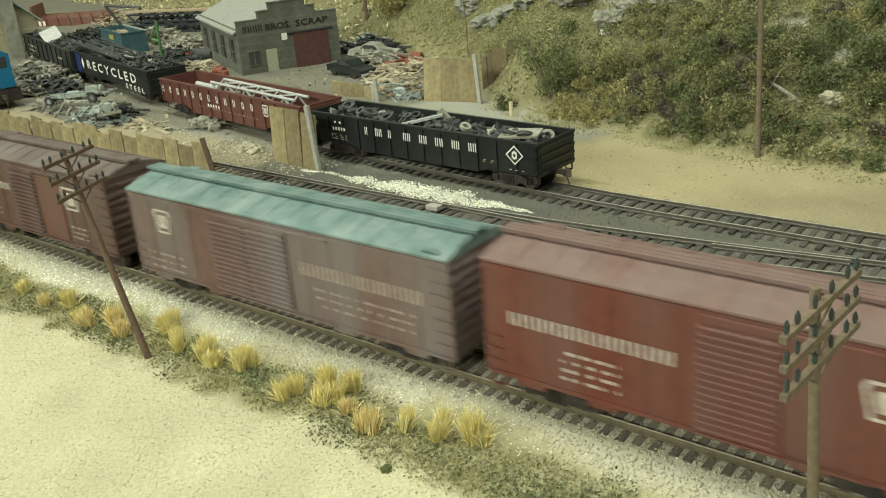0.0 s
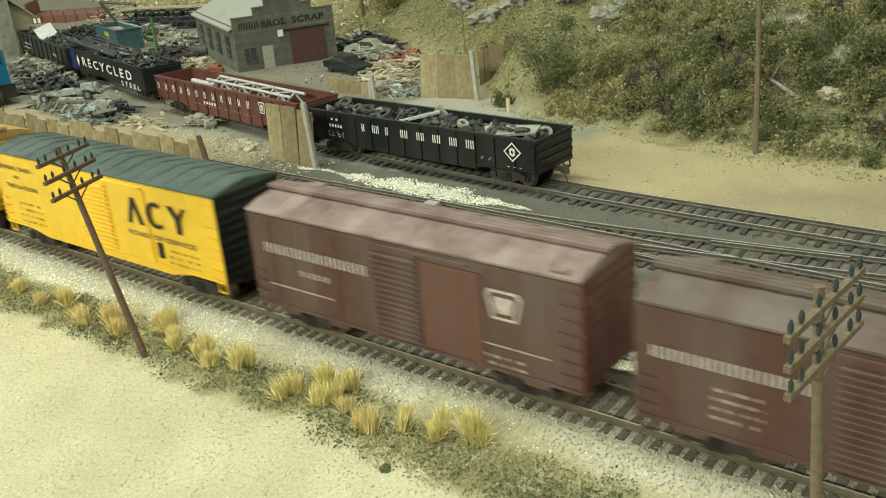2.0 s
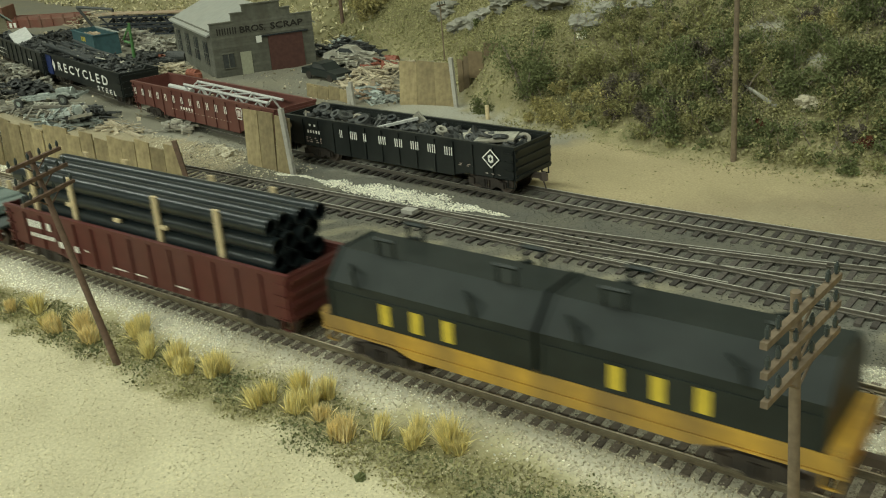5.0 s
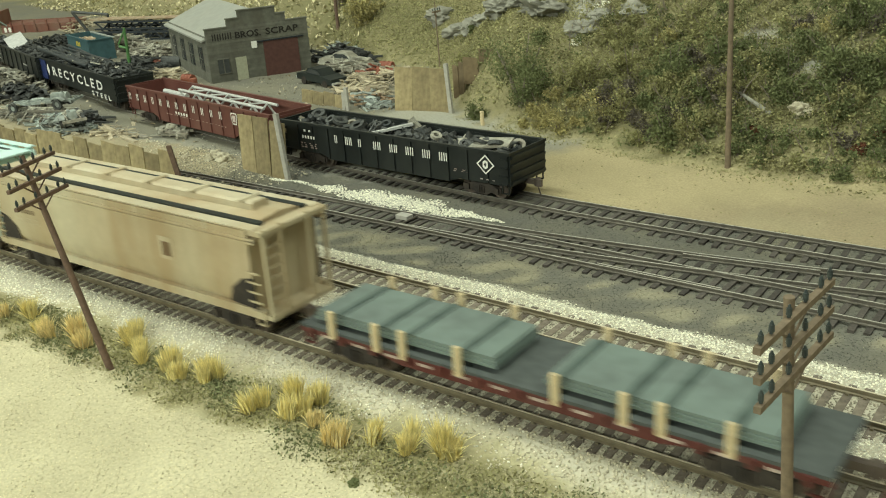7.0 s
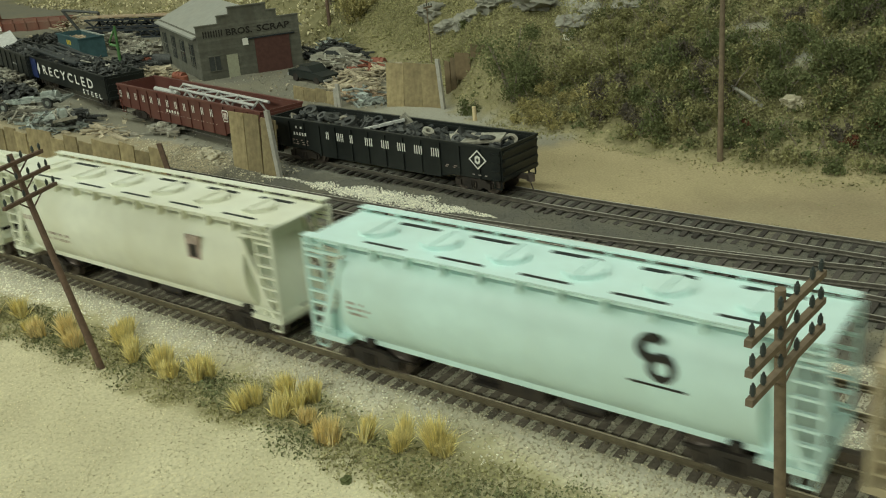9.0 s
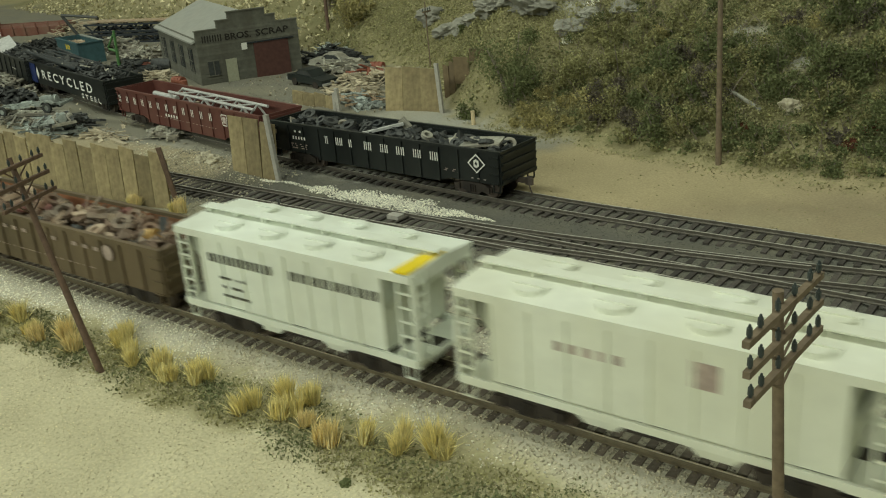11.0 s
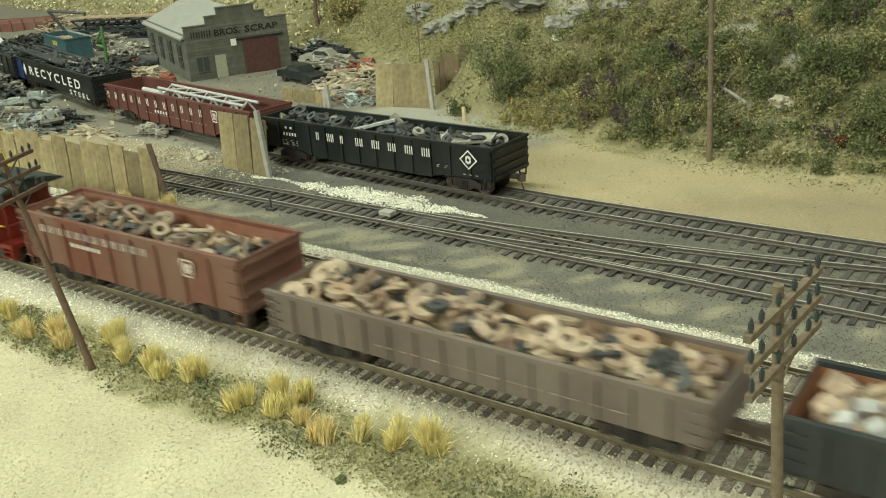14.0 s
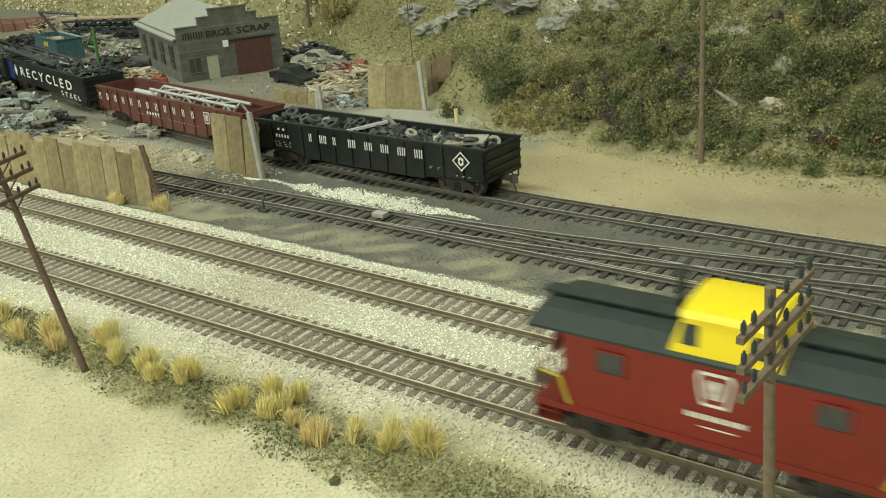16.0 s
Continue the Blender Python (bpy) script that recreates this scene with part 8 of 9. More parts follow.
def build_shed():
    u = Vector((0.046, 0.093, 0)).normalized()
    v = Vector((-u.y, u.x, 0))
    m = Matrix(((u.x, v.x, 0, -0.5765), (u.y, v.y, 0, 0.3673), (0, 0, 1, -0.0085), (0, 0, 0, 1)))
    s = thing("scrap_shed", "grey weathered clapboard shed with stepped front and sign", "shed")
    s.matrix_basis = m
    W, D, H = 0.104, 0.170, 0.0455
    ridge = 0.066
    part("wall", MB().box(0, W, 0.0012, D, 0, H).prism([(0, H), (W, H), (W / 2, ridge - 0.001)], 0.0013, D, "y"), "shed", s, "grey boarded walls")
    front = [(0, 0), (W, 0), (W, 0.0535), (0.082, 0.0535), (0.082, 0.0610), (0.072, 0.0610), (0.072, 0.0680), (0.034, 0.0680), (0.034, 0.0610), (0.022, 0.0610), (0.022, 0.0535), (0, 0.0535)]
    part("front_wall", MB().prism(front, -0.0012, 0.0012, "y"), "shed", s, "stepped false front")
    cap = MB()
    for a, b, z in ((0, 0.022, 0.0535), (0.022, 0.034, 0.0610), (0.034, 0.072, 0.0680), (0.072, 0.082, 0.0610), (0.082, W, 0.0535)):
        cap.box(a - 0.0006, b + 0.0006, -0.0020, 0.0018, z, z + 0.0012)
    part("coping", cap, "shed", s)
    # boards of the front and of the side
    n = 18
    for i in range(n):
        z = 0.0005 + i * 0.053 / n
        part("clapboard", MB().prism([(-0.0012, z), (-0.0012, z + 0.0026), (-0.0016, z), ], 0.0, W, "x"), "shed", s)
    for i in range(15):
        z = 0.0005 + i * 0.045 / 15
        part("clapboard", MB().prism([(0.0, z), (-0.0005, z), (0.0, z + 0.0026)], 0.0015, D, "y"), "shed", s)
    ov = 0.004
    for sg in (0, 1):
        if sg == 0:
            prof = [(-ov, H - 0.0035), (W / 2, ridge), (W / 2, ridge + 0.0015), (-ov, H - 0.0018)]
        else:
            prof = [(W / 2, ridge), (W + ov, H - 0.0035), (W + ov, H - 0.0018), (W / 2, ridge + 0.0015)]
        part("roof", MB().prism(prof, 0.0014, D + 0.003, "y"), "shedroof", s, "pale sheet metal roof")
    part("door", MB().box(0.056, 0.092, -0.0024, -0.0015, 0.0008, 0.0360), "barn", s, "faded barn red sliding door")
    part("door", MB().box(0.0262, 0.0372, -0.0024, -0.0015, 0.0008, 0.0240), "paledoor", s, "pale green door")
    part("door_track", MB().box(0.050, 0.098, -0.0032, -0.0015, 0.0362, 0.0374), "girder", s)
    w = part("window", MB().box(0.0085, 0.0195, -0.0022, -0.0015, 0.0105, 0.0240), "glass", s)
    part("frame", MB().box(0.0078, 0.0202, -0.0026, -0.0015, 0.0240, 0.0248).box(0.0078, 0.0202, -0.0026, -0.0015, 0.0097, 0.0105).box(0.0136, 0.0144, -0.0026, -0.0015, 0.0105, 0.0240), "shed", w)
    part("notice", MB().box(0.0440, 0.0495, -0.0025, -0.0016, 0.0310, 0.0375), "ink", s, "small white notice")
    for i in range(4):
        y = 0.018 + i * 0.040
        w = part("window", MB().box(-0.0011, -0.0004, y, y + 0.016, 0.0125, 0.0350), "glass", s)
        part("frame", MB().box(-0.0016, -0.0004, y - 0.001, y + 0.017, 0.0350, 0.0358).box(-0.0016, -0.0004, y - 0.001, y + 0.017, 0.0117, 0.0125).box(-0.0016, -0.0004, y + 0.0074, y + 0.0086, 0.0125, 0.0350).box(-0.0016, -0.0004, y, y + 0.016, 0.0232, 0.0240), "shed", w)
    part("lettering", marks((0.006, 0.0112, 0.0164, 0.0216), 0.0036, 0.0425, 0.0490, -0.0018), "inkblack", s, "dark painted name as plain bars")
    part("lettering", words("BROS.", 0.0088, 0.0290, -0.0018, 0.0425, 0.026), "inkblack", s)
    part("lettering", words("SCRAP", 0.0088, 0.060, -0.0018, 0.0425, 0.034), "inkblack", s)


build_shed()


def old_car(x, y, rz, material, label, sc=1.0):
    """A wrecked sedan in true model size."""
    c = thing("wrecked_car", label, "car", "wrecked cars")
    c.matrix_basis = pose(x, y, float(ground_z(x, y)), 0, 3, rz)
    h = 0.026 * sc
    part("body", MB().prism([(-h, 0.004), (-h, 0.0095), (-h * 0.55, 0.0105), (h * 0.45, 0.0105), (h * 0.95, 0.0092), (h, 0.004)], -0.0100, 0.0100, "y"), material, c)
    part("roof", MB().prism([(-h * 0.55, 0.0105), (-h * 0.34, 0.0160), (h * 0.10, 0.0160), (h * 0.42, 0.0105)], -0.0085, 0.0085, "y"), material, c)
    part("window", MB().prism([(-h * 0.47, 0.0112), (-h * 0.31, 0.0152), (h * 0.08, 0.0152), (h * 0.33, 0.0112)], -0.0087, 0.0087, "y"), "glass", c)
    pieces("bumper", [(h, h + 0.0012, -0.0100, 0.0100, 0.0045, 0.0065), (-h - 0.0012, -h, -0.0100, 0.0100, 0.0045, 0.0065)], "silver", c)
    for a in (-0.6, 0.6):
        for s in (-1, 1):
            part("wheel", MB().tube((a * h, s * 0.0085, 0.0038), (a * h, s * 0.0102, 0.0038), 0.0038, 14), "black", c)


old_car(-0.466, 0.408, -8, "hood", "black wrecked sedan on the scrap yard ground")
old_car(-0.500, 0.480, 15, "junkgrey", "grey wrecked sedan on the scrap yard ground")


def junk_pile(x, y, rx, ry, hz, material, n, seed, label, kind="mixed"):
    """A low heap of scrap on the ground: worn tyres, frames, sticks or mixed parts."""
    rr = random.Random(seed)
    mb = MB()
    share = {"mixed": (0.30, 0.45, 0.62, 0.78), "tyres": (0.06, 0.72, 0.80, 0.84), "frames": (0.25, 0.32, 0.55, 0.86), "sticks": (0.40, 0.40, 0.85, 0.86)}[kind]
    for i in range(n):
        a, q = rr.uniform(0, 6.283), math.sqrt(rr.random())
        px, py = rx * q * math.cos(a), ry * q * math.sin(a)
        z = hz * (1 - q * q) * rr.uniform(0.3, 1.0) + 0.001
        m = pose(px, py, z, rr.uniform(-28, 28), rr.uniform(-28, 28), rr.uniform(0, 360))
        t = rr.random()
        if t < share[0]:
            mb.box(-rr.uniform(0.003, 0.012), rr.uniform(0.003, 0.012), -rr.uniform(0.001, 0.003), 0.0015, -0.0006, 0.0006, m)
        elif t < share[1]:
            r = rr.uniform(0.0036, 0.0060)
            mb.ring((0, 0, 0), r, r * 0.5, 0.0022, m)
        elif t < share[2]:
            l = rr.uniform(0.004, 0.014)
            w = rr.uniform(0.0005, 0.0013) * (0.6 if kind == "sticks" else 1.0)
            e0, e1 = m @ Vector((-l, 0, 0)), m @ Vector((l, 0, 0))
            k = m @ Vector((0, rr.uniform(-0.3, 0.3) * l, rr.uniform(0, 0.2) * l))
            mb.tube(e0, k, w, 6)
            mb.tube(k, e1, w, 6, w * 0.7)
        elif t < share[3]:
            # a ladder-like frame with cross bars
            l, w = rr.uniform(0.010, 0.024), rr.uniform(0.003, 0.005)
            m = pose(px, py, z, rr.uniform(-14, 14), rr.uniform(-10, 10), rr.gauss(-15, 40))
            for s in (-1, 1):
                mb.box(-l, l, s * w - 0.0007, s * w + 0.0007, -0.001, 0.001, m)
            for j in range(5):
                c = -l + 2 * l * (j + 0.5) / 5
                mb.box(c - 0.0006, c + 0.0006, -w, w, -0.0006, 0.0006, m)
        else:
            mb.blob((px, py, z), rr.uniform(0.0015, 0.0042), rr)
    mb.v = [(a_, b_, max(0.0, c_)) for a_, b_, c_ in mb.v]
    ob = part("scrap_pile", mb, material)
    ob.location = (x, y, float(ground_z(x, y)) - 0.0006)
    tagged(ob, label, "scrap pile", "scrap piles", "stuff")


for i, (jx, jy, ax, ay, hz, mt, n, kd) in enumerate((
        (-0.425, 0.420, 0.030, 0.022, 0.010, "wood", 90, "sticks"), (-0.398, 0.385, 0.030, 0.018, 0.009, "wood", 90, "sticks"), (-0.372, 0.365, 0.024, 0.014, 0.006, "scraptan", 60, "sticks"), (-0.47, 0.46, 0.040, 0.026, 0.012, "junkgrey", 130, "mixed"),
        (-0.437, 0.455, 0.016, 0.014, 0.010, "orange", 16, "mixed"), (-0.41, 0.45, 0.025, 0.020, 0.012, "wood", 70, "sticks"), (-0.53, 0.51, 0.040, 0.026, 0.014, "scrapdark", 100, "mixed"), (-0.352, 0.352, 0.016, 0.008, 0.004, "bluejunk", 40, "mixed"),
        (-0.378, 0.368, 0.016, 0.010, 0.007, "bluejunk", 30, "mixed"), (-0.540, 0.520, 0.030, 0.020, 0.016, "bluejunk", 60, "mixed"),
        (-0.805, 0.278, 0.070, 0.034, 0.018, "junkgrey", 300, "tyres"), (-0.730, 0.250, 0.040, 0.022, 0.012, "scrapdark", 120, "tyres"), (-0.76, 0.235, 0.045, 0.018, 0.010, "junkgrey", 90, "frames"),
        (-0.615, 0.208, 0.060, 0.018, 0.012, "junkgrey", 120, "frames"), (-0.575, 0.200, 0.040, 0.014, 0.011, "bluejunk", 70, "frames"), (-0.560, 0.210, 0.026, 0.010, 0.009, "scrapdark", 40, "mixed"),
        (-0.66, 0.222, 0.050, 0.014, 0.006, "wood", 40, "sticks"), (-0.74, 0.41, 0.040, 0.022, 0.010, "scrapdark", 110, "mixed"), (-0.78, 0.47, 0.050, 0.026, 0.014, "junkgrey", 140, "mixed"), (-0.66, 0.375, 0.034, 0.014, 0.008, "wood", 90, "sticks"),
        (-0.90, 0.50, 0.060, 0.026, 0.014, "junkgrey", 140, "mixed"), (-1.00, 0.47, 0.060, 0.030, 0.014, "scrapdark", 120, "mixed"), (-0.70, 0.37, 0.030, 0.012, 0.008, "scrapdark", 70, "mixed"), (-0.447, 0.216, 0.010, 0.007, 0.005, "junkgrey", 26, "mixed"),
        (-1.10, 0.60, 0.080, 0.040, 0.02, "wood", 100, "sticks"), (-0.96, 0.41, 0.05, 0.02, 0.012, "bluejunk", 90, "mixed"), (-0.50, 0.20, 0.030, 0.010, 0.003, "wood", 30, "sticks"))):
    junk_pile(jx, jy, ax, ay, hz, mt, n, 500 + i, {"wood": "loose sticks and planks on the scrap yard", "scraptan": "tan broken scrap on the scrap yard", "junkgrey": "grey-brown machine scrap on the yard ground", "bluejunk": "blue-grey machine parts on the yard ground", "orange": "rusty red scrap on the yard ground", "scrapdark": "dark scrap iron and tyres on the yard ground"}[mt], kd)
# stripped truck chassis lying behind the long fence
def truck_chassis(x, y, rz, label, material, lift=0.0):
    c = thing("truck_chassis", label, "vehicle wreck", "stripped vehicle wrecks")
    c.matrix_basis = pose(x, y, float(ground_z(x, y)) + lift, 3, -4, rz)
    for s_ in (-1, 1):
        part("frame_rail", MB().prism([(-0.034, 0.0052), (-0.012, 0.0046), (0.034, 0.0050), (0.034, 0.0074), (-0.012, 0.0072), (-0.034, 0.0070)], s_ * 0.0052 - 0.0006, s_ * 0.0052 + 0.0006, "y"), material, c)
    for k, xx in enumerate((-0.032, -0.018, -0.003, 0.014, 0.032)):
        part("cross_member", MB().box(xx - 0.0008, xx + 0.0008, -0.0046, 0.0046, 0.0052, 0.0066), material, c)
    for xx in (-0.024, 0.022):
        part("axle", MB().tube((xx, -0.0088, 0.0040), (xx, 0.0088, 0.0040), 0.0010, 8).tube((xx, -0.0018, 0.0040), (xx, 0.0018, 0.0040), 0.0022, 10), "scrapdark", c)
        for s_ in (-1, 1):
            w = part("wheel", MB().ring((0, 0, 0), 0.0044, 0.0024, 0.0024, pose(xx, s_ * 0.0088, 0.0042, 90, 0, 0)), "scrapdark", c, "bald dark tyre")
            part("rim", MB().tube((xx, s_ * 0.0088 - 0.0018, 0.0042), (xx, s_ * 0.0088 - 0.0004, 0.0042), 0.0024, 12), material, w)
    part("engine_block", MB().box(0.012, 0.026, -0.0034, 0.0034, 0.0066, 0.0122).tube((0.014, -0.0022, 0.0122), (0.025, -0.0022, 0.0122), 0.0012, 8).tube((0.026, 0, 0.0090), (0.0275, 0, 0.0090), 0.0034, 12), "bluejunk", c, "blue-grey engine block")
    part("fuel_tank", MB().tube((-0.016, 0.0082, 0.0052), (-0.004, 0.0082, 0.0052), 0.0026, 12), material, c)
    part("bumper", MB().box(0.0345, 0.0358, -0.0095, 0.0095, 0.0044, 0.0066), material, c)
    part("fender", MB().prism([(0.016, 0.0070), (0.018, 0.0098), (0.025, 0.0102), (0.029, 0.0072), (0.028, 0.0070), (0.0245, 0.0092), (0.0188, 0.0090), (0.017, 0.0068)], -0.0112, -0.0066, "y"), "bluejunk", c)


truck_chassis(-0.560, 0.2010, -28, "grey-green stripped truck chassis lying behind the fence", "junkgrey", 0.004)
truck_chassis(-0.618, 0.2120, 22, "rusted grey truck chassis lying on other scrap", "bluejunk", 0.008)
# long planks and bars beside the siding
for i, (px, py, l, rz, mt) in enumerate(((-0.50, 0.199, 0.085, -14, "wood"), (-0.515, 0.205, 0.075, -17, "junkgrey"), (-0.60, 0.225, 0.07, -20, "wood"), (-0.56, 0.190, 0.060, -9, "wood"), (-0.49, 0.206, 0.06, -11, "junkgrey"))):
    placed(MB().box(-l / 2, l / 2, -0.0018, 0.0018, 0, 0.0016), "plank", mt, "long weathered plank on bare ground", "plank", px, py, rz, group="loose planks")

# faded teal bin, red drums, green hoist among the scrap
BX, BY = -0.880, 0.440
tb = thing("ore_bin", "faded teal open steel bin beside scrap gondolas", "bin")
tb.matrix_basis = pose(BX, BY, float(ground_z(BX, BY)), 0, 0, -17)
for s_ in (-1, 1):
    part("side", MB().box(-0.042, 0.042, s_ * 0.0145 - 0.0007, s_ * 0.0145 + 0.0007, 0, 0.0240), "dkteal", tb)
    part("end", MB().box(s_ * 0.0413 - 0.0007, s_ * 0.0413 + 0.0007, -0.0138, 0.0138, 0, 0.0240), "dkteal", tb)
    part("rim", MB().box(-0.0435, 0.0435, s_ * 0.0150 - 0.0014, s_ * 0.0150 + 0.0014, 0.0240, 0.0253), "bluejunk" if s_ > 0 else "dkteal", tb)
    part("rim", MB().box(s_ * 0.0420 - 0.0014, s_ * 0.0420 + 0.0014, -0.0136, 0.0136, 0.0240, 0.0253), "dkteal", tb)
part("floor", MB().box(-0.0406, 0.0406, -0.0138, 0.0138, 0.001, 0.0030), "dkteal", tb)
part("lettering", bars(-0.006, 0.012, 0.0150, 0.0205, -0.0153, 3, 0.35), "inkgold", tb, "small yellowed marks as plain bars")
part("lettering", bars(-0.004, 0.010, 0.0085, 0.0125, -0.0153, 3), "inkdim", tb)
parked_load(heap("scrap_load", "tan rubble and scrap filling a teal bin", 0.078, 0.0128, 0, 0.020, "scraptan", "mixed", 95, 140), BX, BY, -17, float(ground_z(BX, BY)) - YARD_TOP + 0.0032)
hs = thing("hoist_frame", "bright green hand hoist among scrap", "hoist")
hs.location = (-0.755, 0.402, float(ground_z(-0.755, 0.402)))
part("mast", MB().tube((0, 0, 0), (0.002, 0, 0.044), 0.0020, 8, 0.0014), "green", hs)
part("jib", MB().tube((0.002, 0, 0.042), (-0.009, -0.003, 0.026), 0.0011, 8).tube((0, 0, 0.022), (-0.008, -0.003, 0.024), 0.0016, 8), "green", hs)
for i, (dx, dy, rz) in enumerate(((-0.735, 0.415, 20), (-0.612, 0.362, 0), (-0.433, 0.452, 40), (-0.452, 0.478, 10))):
    placed(MB().tube((0, 0, 0.0042), (0.014, 0, 0.0042), 0.0042, 14).tube((0.0045, 0, 0.0044), (0.0053, 0, 0.0044), 0.0045, 14).tube((0.0092, 0, 0.0044), (0.0100, 0, 0.0044), 0.0045, 14), "steel_drum", "orange", "faded red steel drum on the scrap yard", "drum", dx, dy, rz, group="drums")
placed(MB().tube((0, 0, 0.0058), (0.026, 0, 0.0058), 0.0058, 16), "pressure_tank", "scrapdark", "dark grey cylindrical tank on the yard ground", "tank", -0.722, 0.424, 12)
placed(MB().tube((0, 0, 0), (0, 0, 0.008), 0.0038, 14), "steel_drum", "orange", "faded orange steel drum standing by the shed", "drum", -0.585, 0.352, 0, group="drums")


def girder(x, y, l, rz, z, label):
    g = thing("bridge_girder", label, "girder", "old bridge girders")
    g.matrix_basis = pose(x, y, z, 0, 0, rz)
    part("chord", MB().box(-l / 2, l / 2, -0.003, 0.003, 0.0, 0.002), "girder", g)
    part("chord", MB().box(-l / 2, l / 2, -0.003, 0.003, 0.0095, 0.0115), "girder", g)
    n = int(l / 0.012)
    for i in range(n):
        a = -l / 2 + i * l / n
        part("lacing", MB().tube((a, 0, 0.001 if i % 2 else 0.0105), (a + l / n, 0, 0.0105 if i % 2 else 0.001), 0.0011, 6), "girder", g)


for gx, gy, gl, ga, gzz in ((-0.925, 0.556, 0.17, 18, -0.008), (-0.940, 0.580, 0.18, 16, -0.008), (-0.935, 0.568, 0.17, 19, 0.0040), (-0.96, 0.612, 0.19, 17, -0.007), (-0.945, 0.592, 0.17, 17, 0.0040)):
    girder(gx, gy, gl, ga, gzz, "blue-grey lattice bridge girder stored on the ground")
for dx, dz, rr_ in ((-0.01, 0.0157, 17), (0.012, 0.0174, 19)):
    placed(MB().box(-0.095, 0.095, -0.010, 0.010, 0, 0.0015), "steel_sheet", "scraptan", "long tan deck panel lying on stacked girders", "sheet", -0.935 + dx, 0.582, rr_, dz)
placed(MB().tube((-0.012, 0, 0.001), (-0.030, -0.010, 0.036), 0.0022, 8).tube((-0.030, -0.010, 0.036), (0.02, 0.004, 0.030), 0.0020, 8).tube((0.02, 0.004, 0.030), (0.014, 0.006, 0.0), 0.0018, 8).tube((-0.012, 0, 0.001), (0.014, 0.006, 0.001), 0.0016, 8), "derrick_frame", "scrapdark", "black bent derrick frame beside stored girders", "frame", -1.030, 0.552, 14)
fc = thing("derelict_flatcar", "derelict rusty red flat car body on the ground", "freight car")
fc.matrix_basis = pose(-1.205, 0.575, float(ground_z(-1.205, 0.575)) - 0.002, 4, 0, 30)
part("deck", MB().box(-0.062, 0.062, -0.020, 0.020, 0.010, 0.014), "gonred", fc)
for s_ in (-1, 1):
    part("side_sill", MB().box(-0.062, 0.062, s_ * 0.0204 - 0.001, s_ * 0.0204 + 0.001, 0.002, 0.015), "gonred", fc)
part("centre_sill", MB().box(-0.060, 0.060, -0.004, 0.004, 0.0, 0.0098), "gonred", fc)
for i in range(7):
    part("stake", MB().box(-0.057 + i * 0.019, -0.055 + i * 0.019, -0.0230, -0.0216, 0.003, 0.021), "gonred", fc)
part("bulkhead", MB().box(-0.062, -0.058, -0.018, 0.018, 0.0142, 0.034), "gonred", fc)
part("marking", MB().box(-0.050, -0.046, -0.0218, -0.0215, 0.005, 0.012).box(-0.043, -0.039, -0.0218, -0.0215, 0.005, 0.012), "ink", fc, "white marks")
placed(MB().box(-0.07, 0.07, -0.003, 0.003, 0, 0.003), "timber_beam", "wood", "long pale timber on the ground", "timber", -1.06, 0.545, 22)

# small house at the yard's end
hh = thing("yard_house", "small tan clapboard house with green-grey roof", "house")
hh.matrix_basis = pose(-1.037, 0.372, -0.009, 0, 0, -20)
part("wall", MB().box(-0.05, 0.05, -0.033, 0.033, 0, 0.046).prism([(-0.033, 0.046), (0.033, 0.046), (0, 0.076)], -0.05, 0.05), "cutbank", hh, "tan boarded walls")
for i in range(24):
    z = 0.001 + i * 0.003
    w = 0.0337 if z < 0.046 else 0.0337 * (0.0765 - z) / 0.0305
    part("clapboard", MB().box(-0.0508, 0.0508, -w, w, z, z + 0.0007), "cutbank", hh)
part("roof", MB().prism([(-0.039, 0.0420), (0, 0.0775), (0, 0.0795), (-0.039, 0.0440)], -0.057, 0.057), "houseroof", hh, "pale green-grey roof")
part("roof", MB().prism([(0, 0.0775), (0.039, 0.0420), (0.039, 0.0440), (0, 0.0795)], -0.057, 0.057), "houseroof", hh)
part("chimney", MB().box(0.0510, 0.0600, -0.006, 0.010, 0, 0.095), "rock", hh, "grey stone chimney")

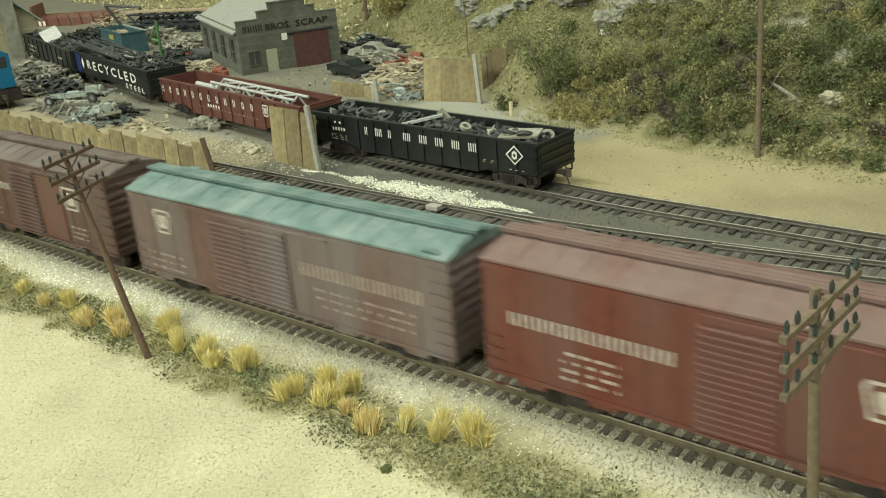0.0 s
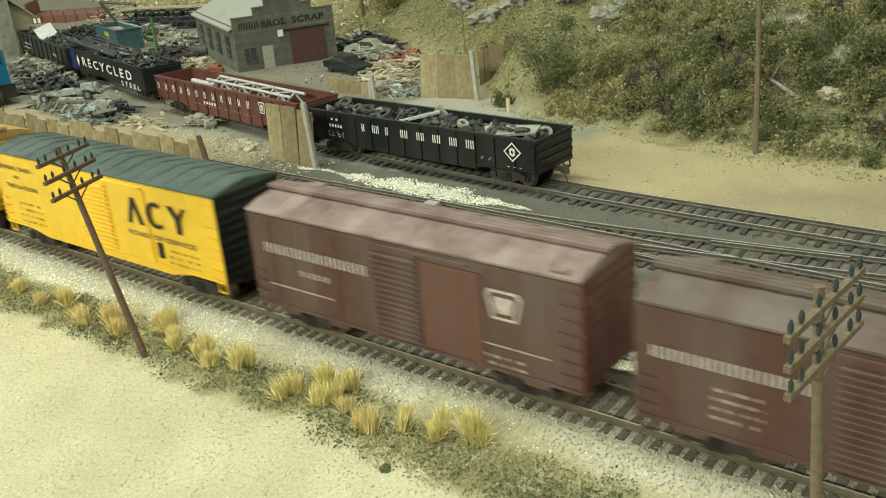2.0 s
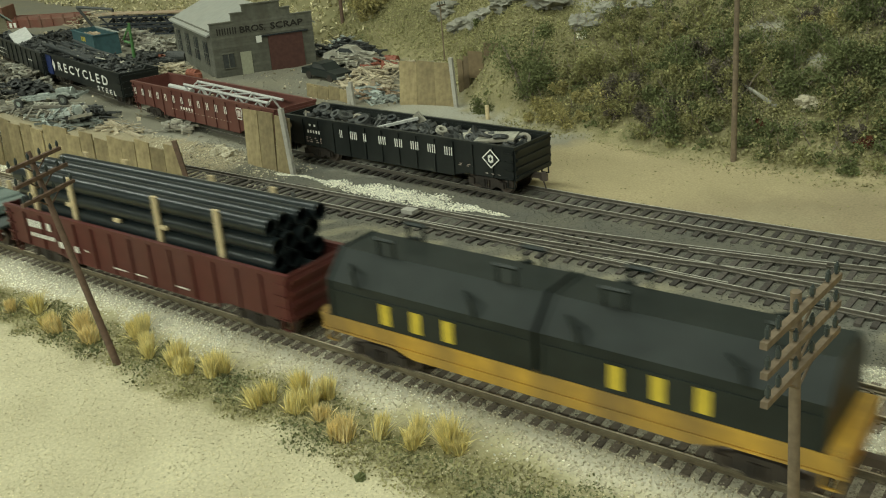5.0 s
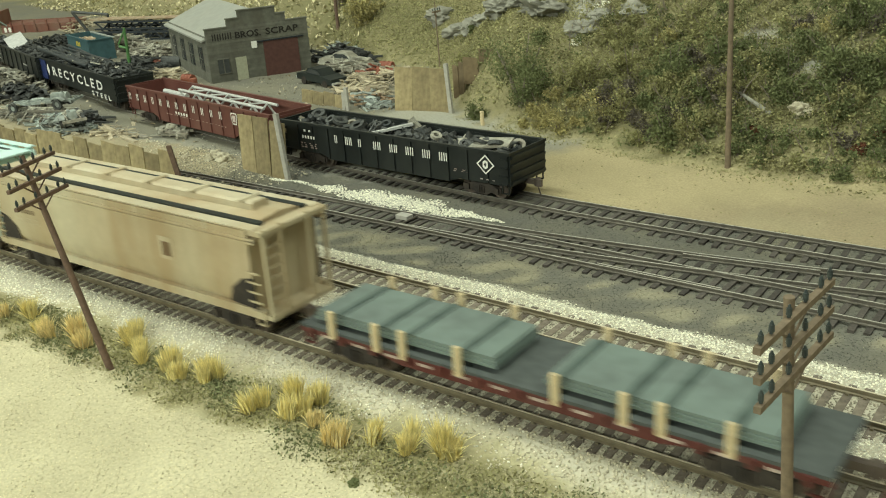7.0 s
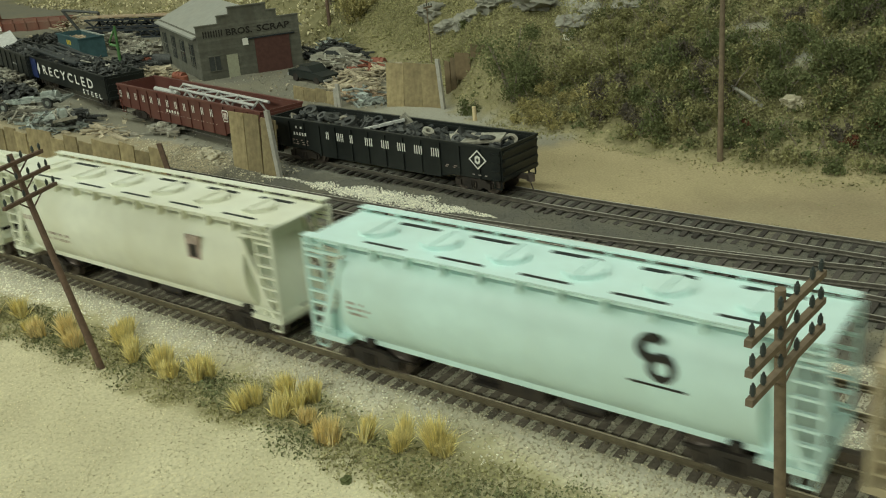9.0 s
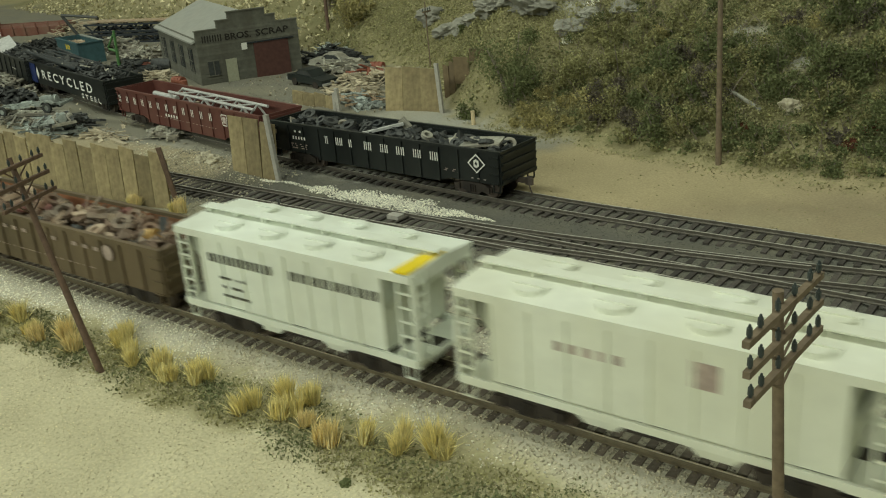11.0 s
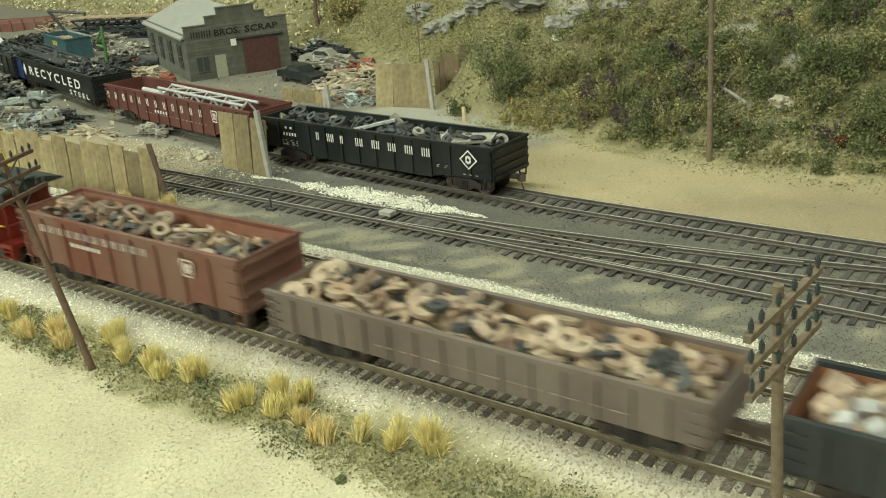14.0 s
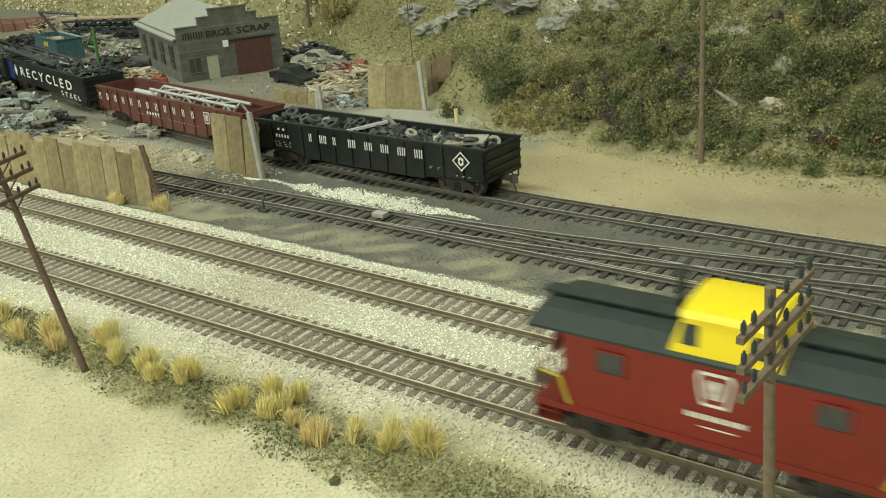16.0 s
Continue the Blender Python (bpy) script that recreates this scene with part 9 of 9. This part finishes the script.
# blue switcher at the left edge of the yard
lo = thing("diesel_locomotive", "bright blue diesel locomotive with black running gear", "locomotive")
lo.matrix_basis = pose(-0.777, 0.199, YARD_TOP, 0, 0, -10)
gear(lo, 0.15)
part("frame", MB().box(-0.075, 0.075, -0.017, 0.017, 0.0105, 0.0155).box(0.070, 0.076, -0.017, 0.017, 0.004, 0.0155), "black", lo)
part("hood", MB().prism([(-0.0110, 0.0155), (0.0110, 0.0155), (0.0110, 0.038), (0.0085, 0.0415), (-0.0085, 0.0415), (-0.0110, 0.038)], -0.072, 0.040), "locoblue", lo)
cb = part("cab", MB().prism([(-0.0165, 0.0155), (0.0165, 0.0155), (0.0165, 0.046), (0.009, 0.0505), (-0.009, 0.0505), (-0.0165, 0.046)], 0.032, 0.066), "locoblue", lo)
part("window", MB().box(0.0655, 0.0664, -0.013, -0.004, 0.034, 0.044).box(0.0655, 0.0664, 0.004, 0.013, 0.034, 0.044), "glass", cb)
part("window", MB().box(0.040, 0.058, -0.0169, -0.0160, 0.034, 0.044), "glass", cb)
part("lettering", MB().box(0.040, 0.056, -0.0168, -0.0164, 0.022, 0.027), "ink", cb)
part("handrail", MB().tube((0.0745, -0.0165, 0.0155), (0.0745, -0.0165, 0.032), 0.0005, 6).tube((0.0745, -0.0165, 0.032), (0.066, -0.0168, 0.034), 0.0005, 6), "ink", lo, "white handrail")

# yard details: switch stand, throw rod, point motor
placed(MB().box(-0.004, 0.004, -0.0028, 0.0028, 0, 0.0022), "switch_box", "post", "small grey switch machine box beside the turnout", "switch box", -0.1560, 0.1420, 0, YARD_TOP - 0.0022)
placed(MB().tube((0, -0.013, 0.001), (0, 0.013, 0.001), 0.0005, 6), "throw_rod", "yardrail", "thin steel throw rod across the turnout", "rod", -0.150, 0.1376, 0, YARD_TOP - 0.0022)
ss = placed(MB().box(-0.003, 0.003, -0.002, 0.002, 0, 0.0015).tube((0, 0, 0.001), (0, 0, 0.008), 0.0006, 8).box(-0.0016, 0.0016, -0.0003, 0.0003, 0.0065, 0.0090), "switch_stand", "scrapdark", "low dark switch stand beside the turnout", "switch stand", -0.225, 0.1215)


def motions():
    """The train runs along the near main track at an even pace and slows a little at the end."""
    times = [0, 2, 4, 6, 8, 10, 12, 14, 14.5, 15, 15.5, 16]
    slow = lambda t: 0.0020 * max(0.0, t - 14.5) ** 2
    for ob, s, *off in train:
        y, z = off if off else (0.0, 0.0)
        walk(ob, [(t, pose(s + SPEED * t - slow(t), y, z)) for t in times])


motions()
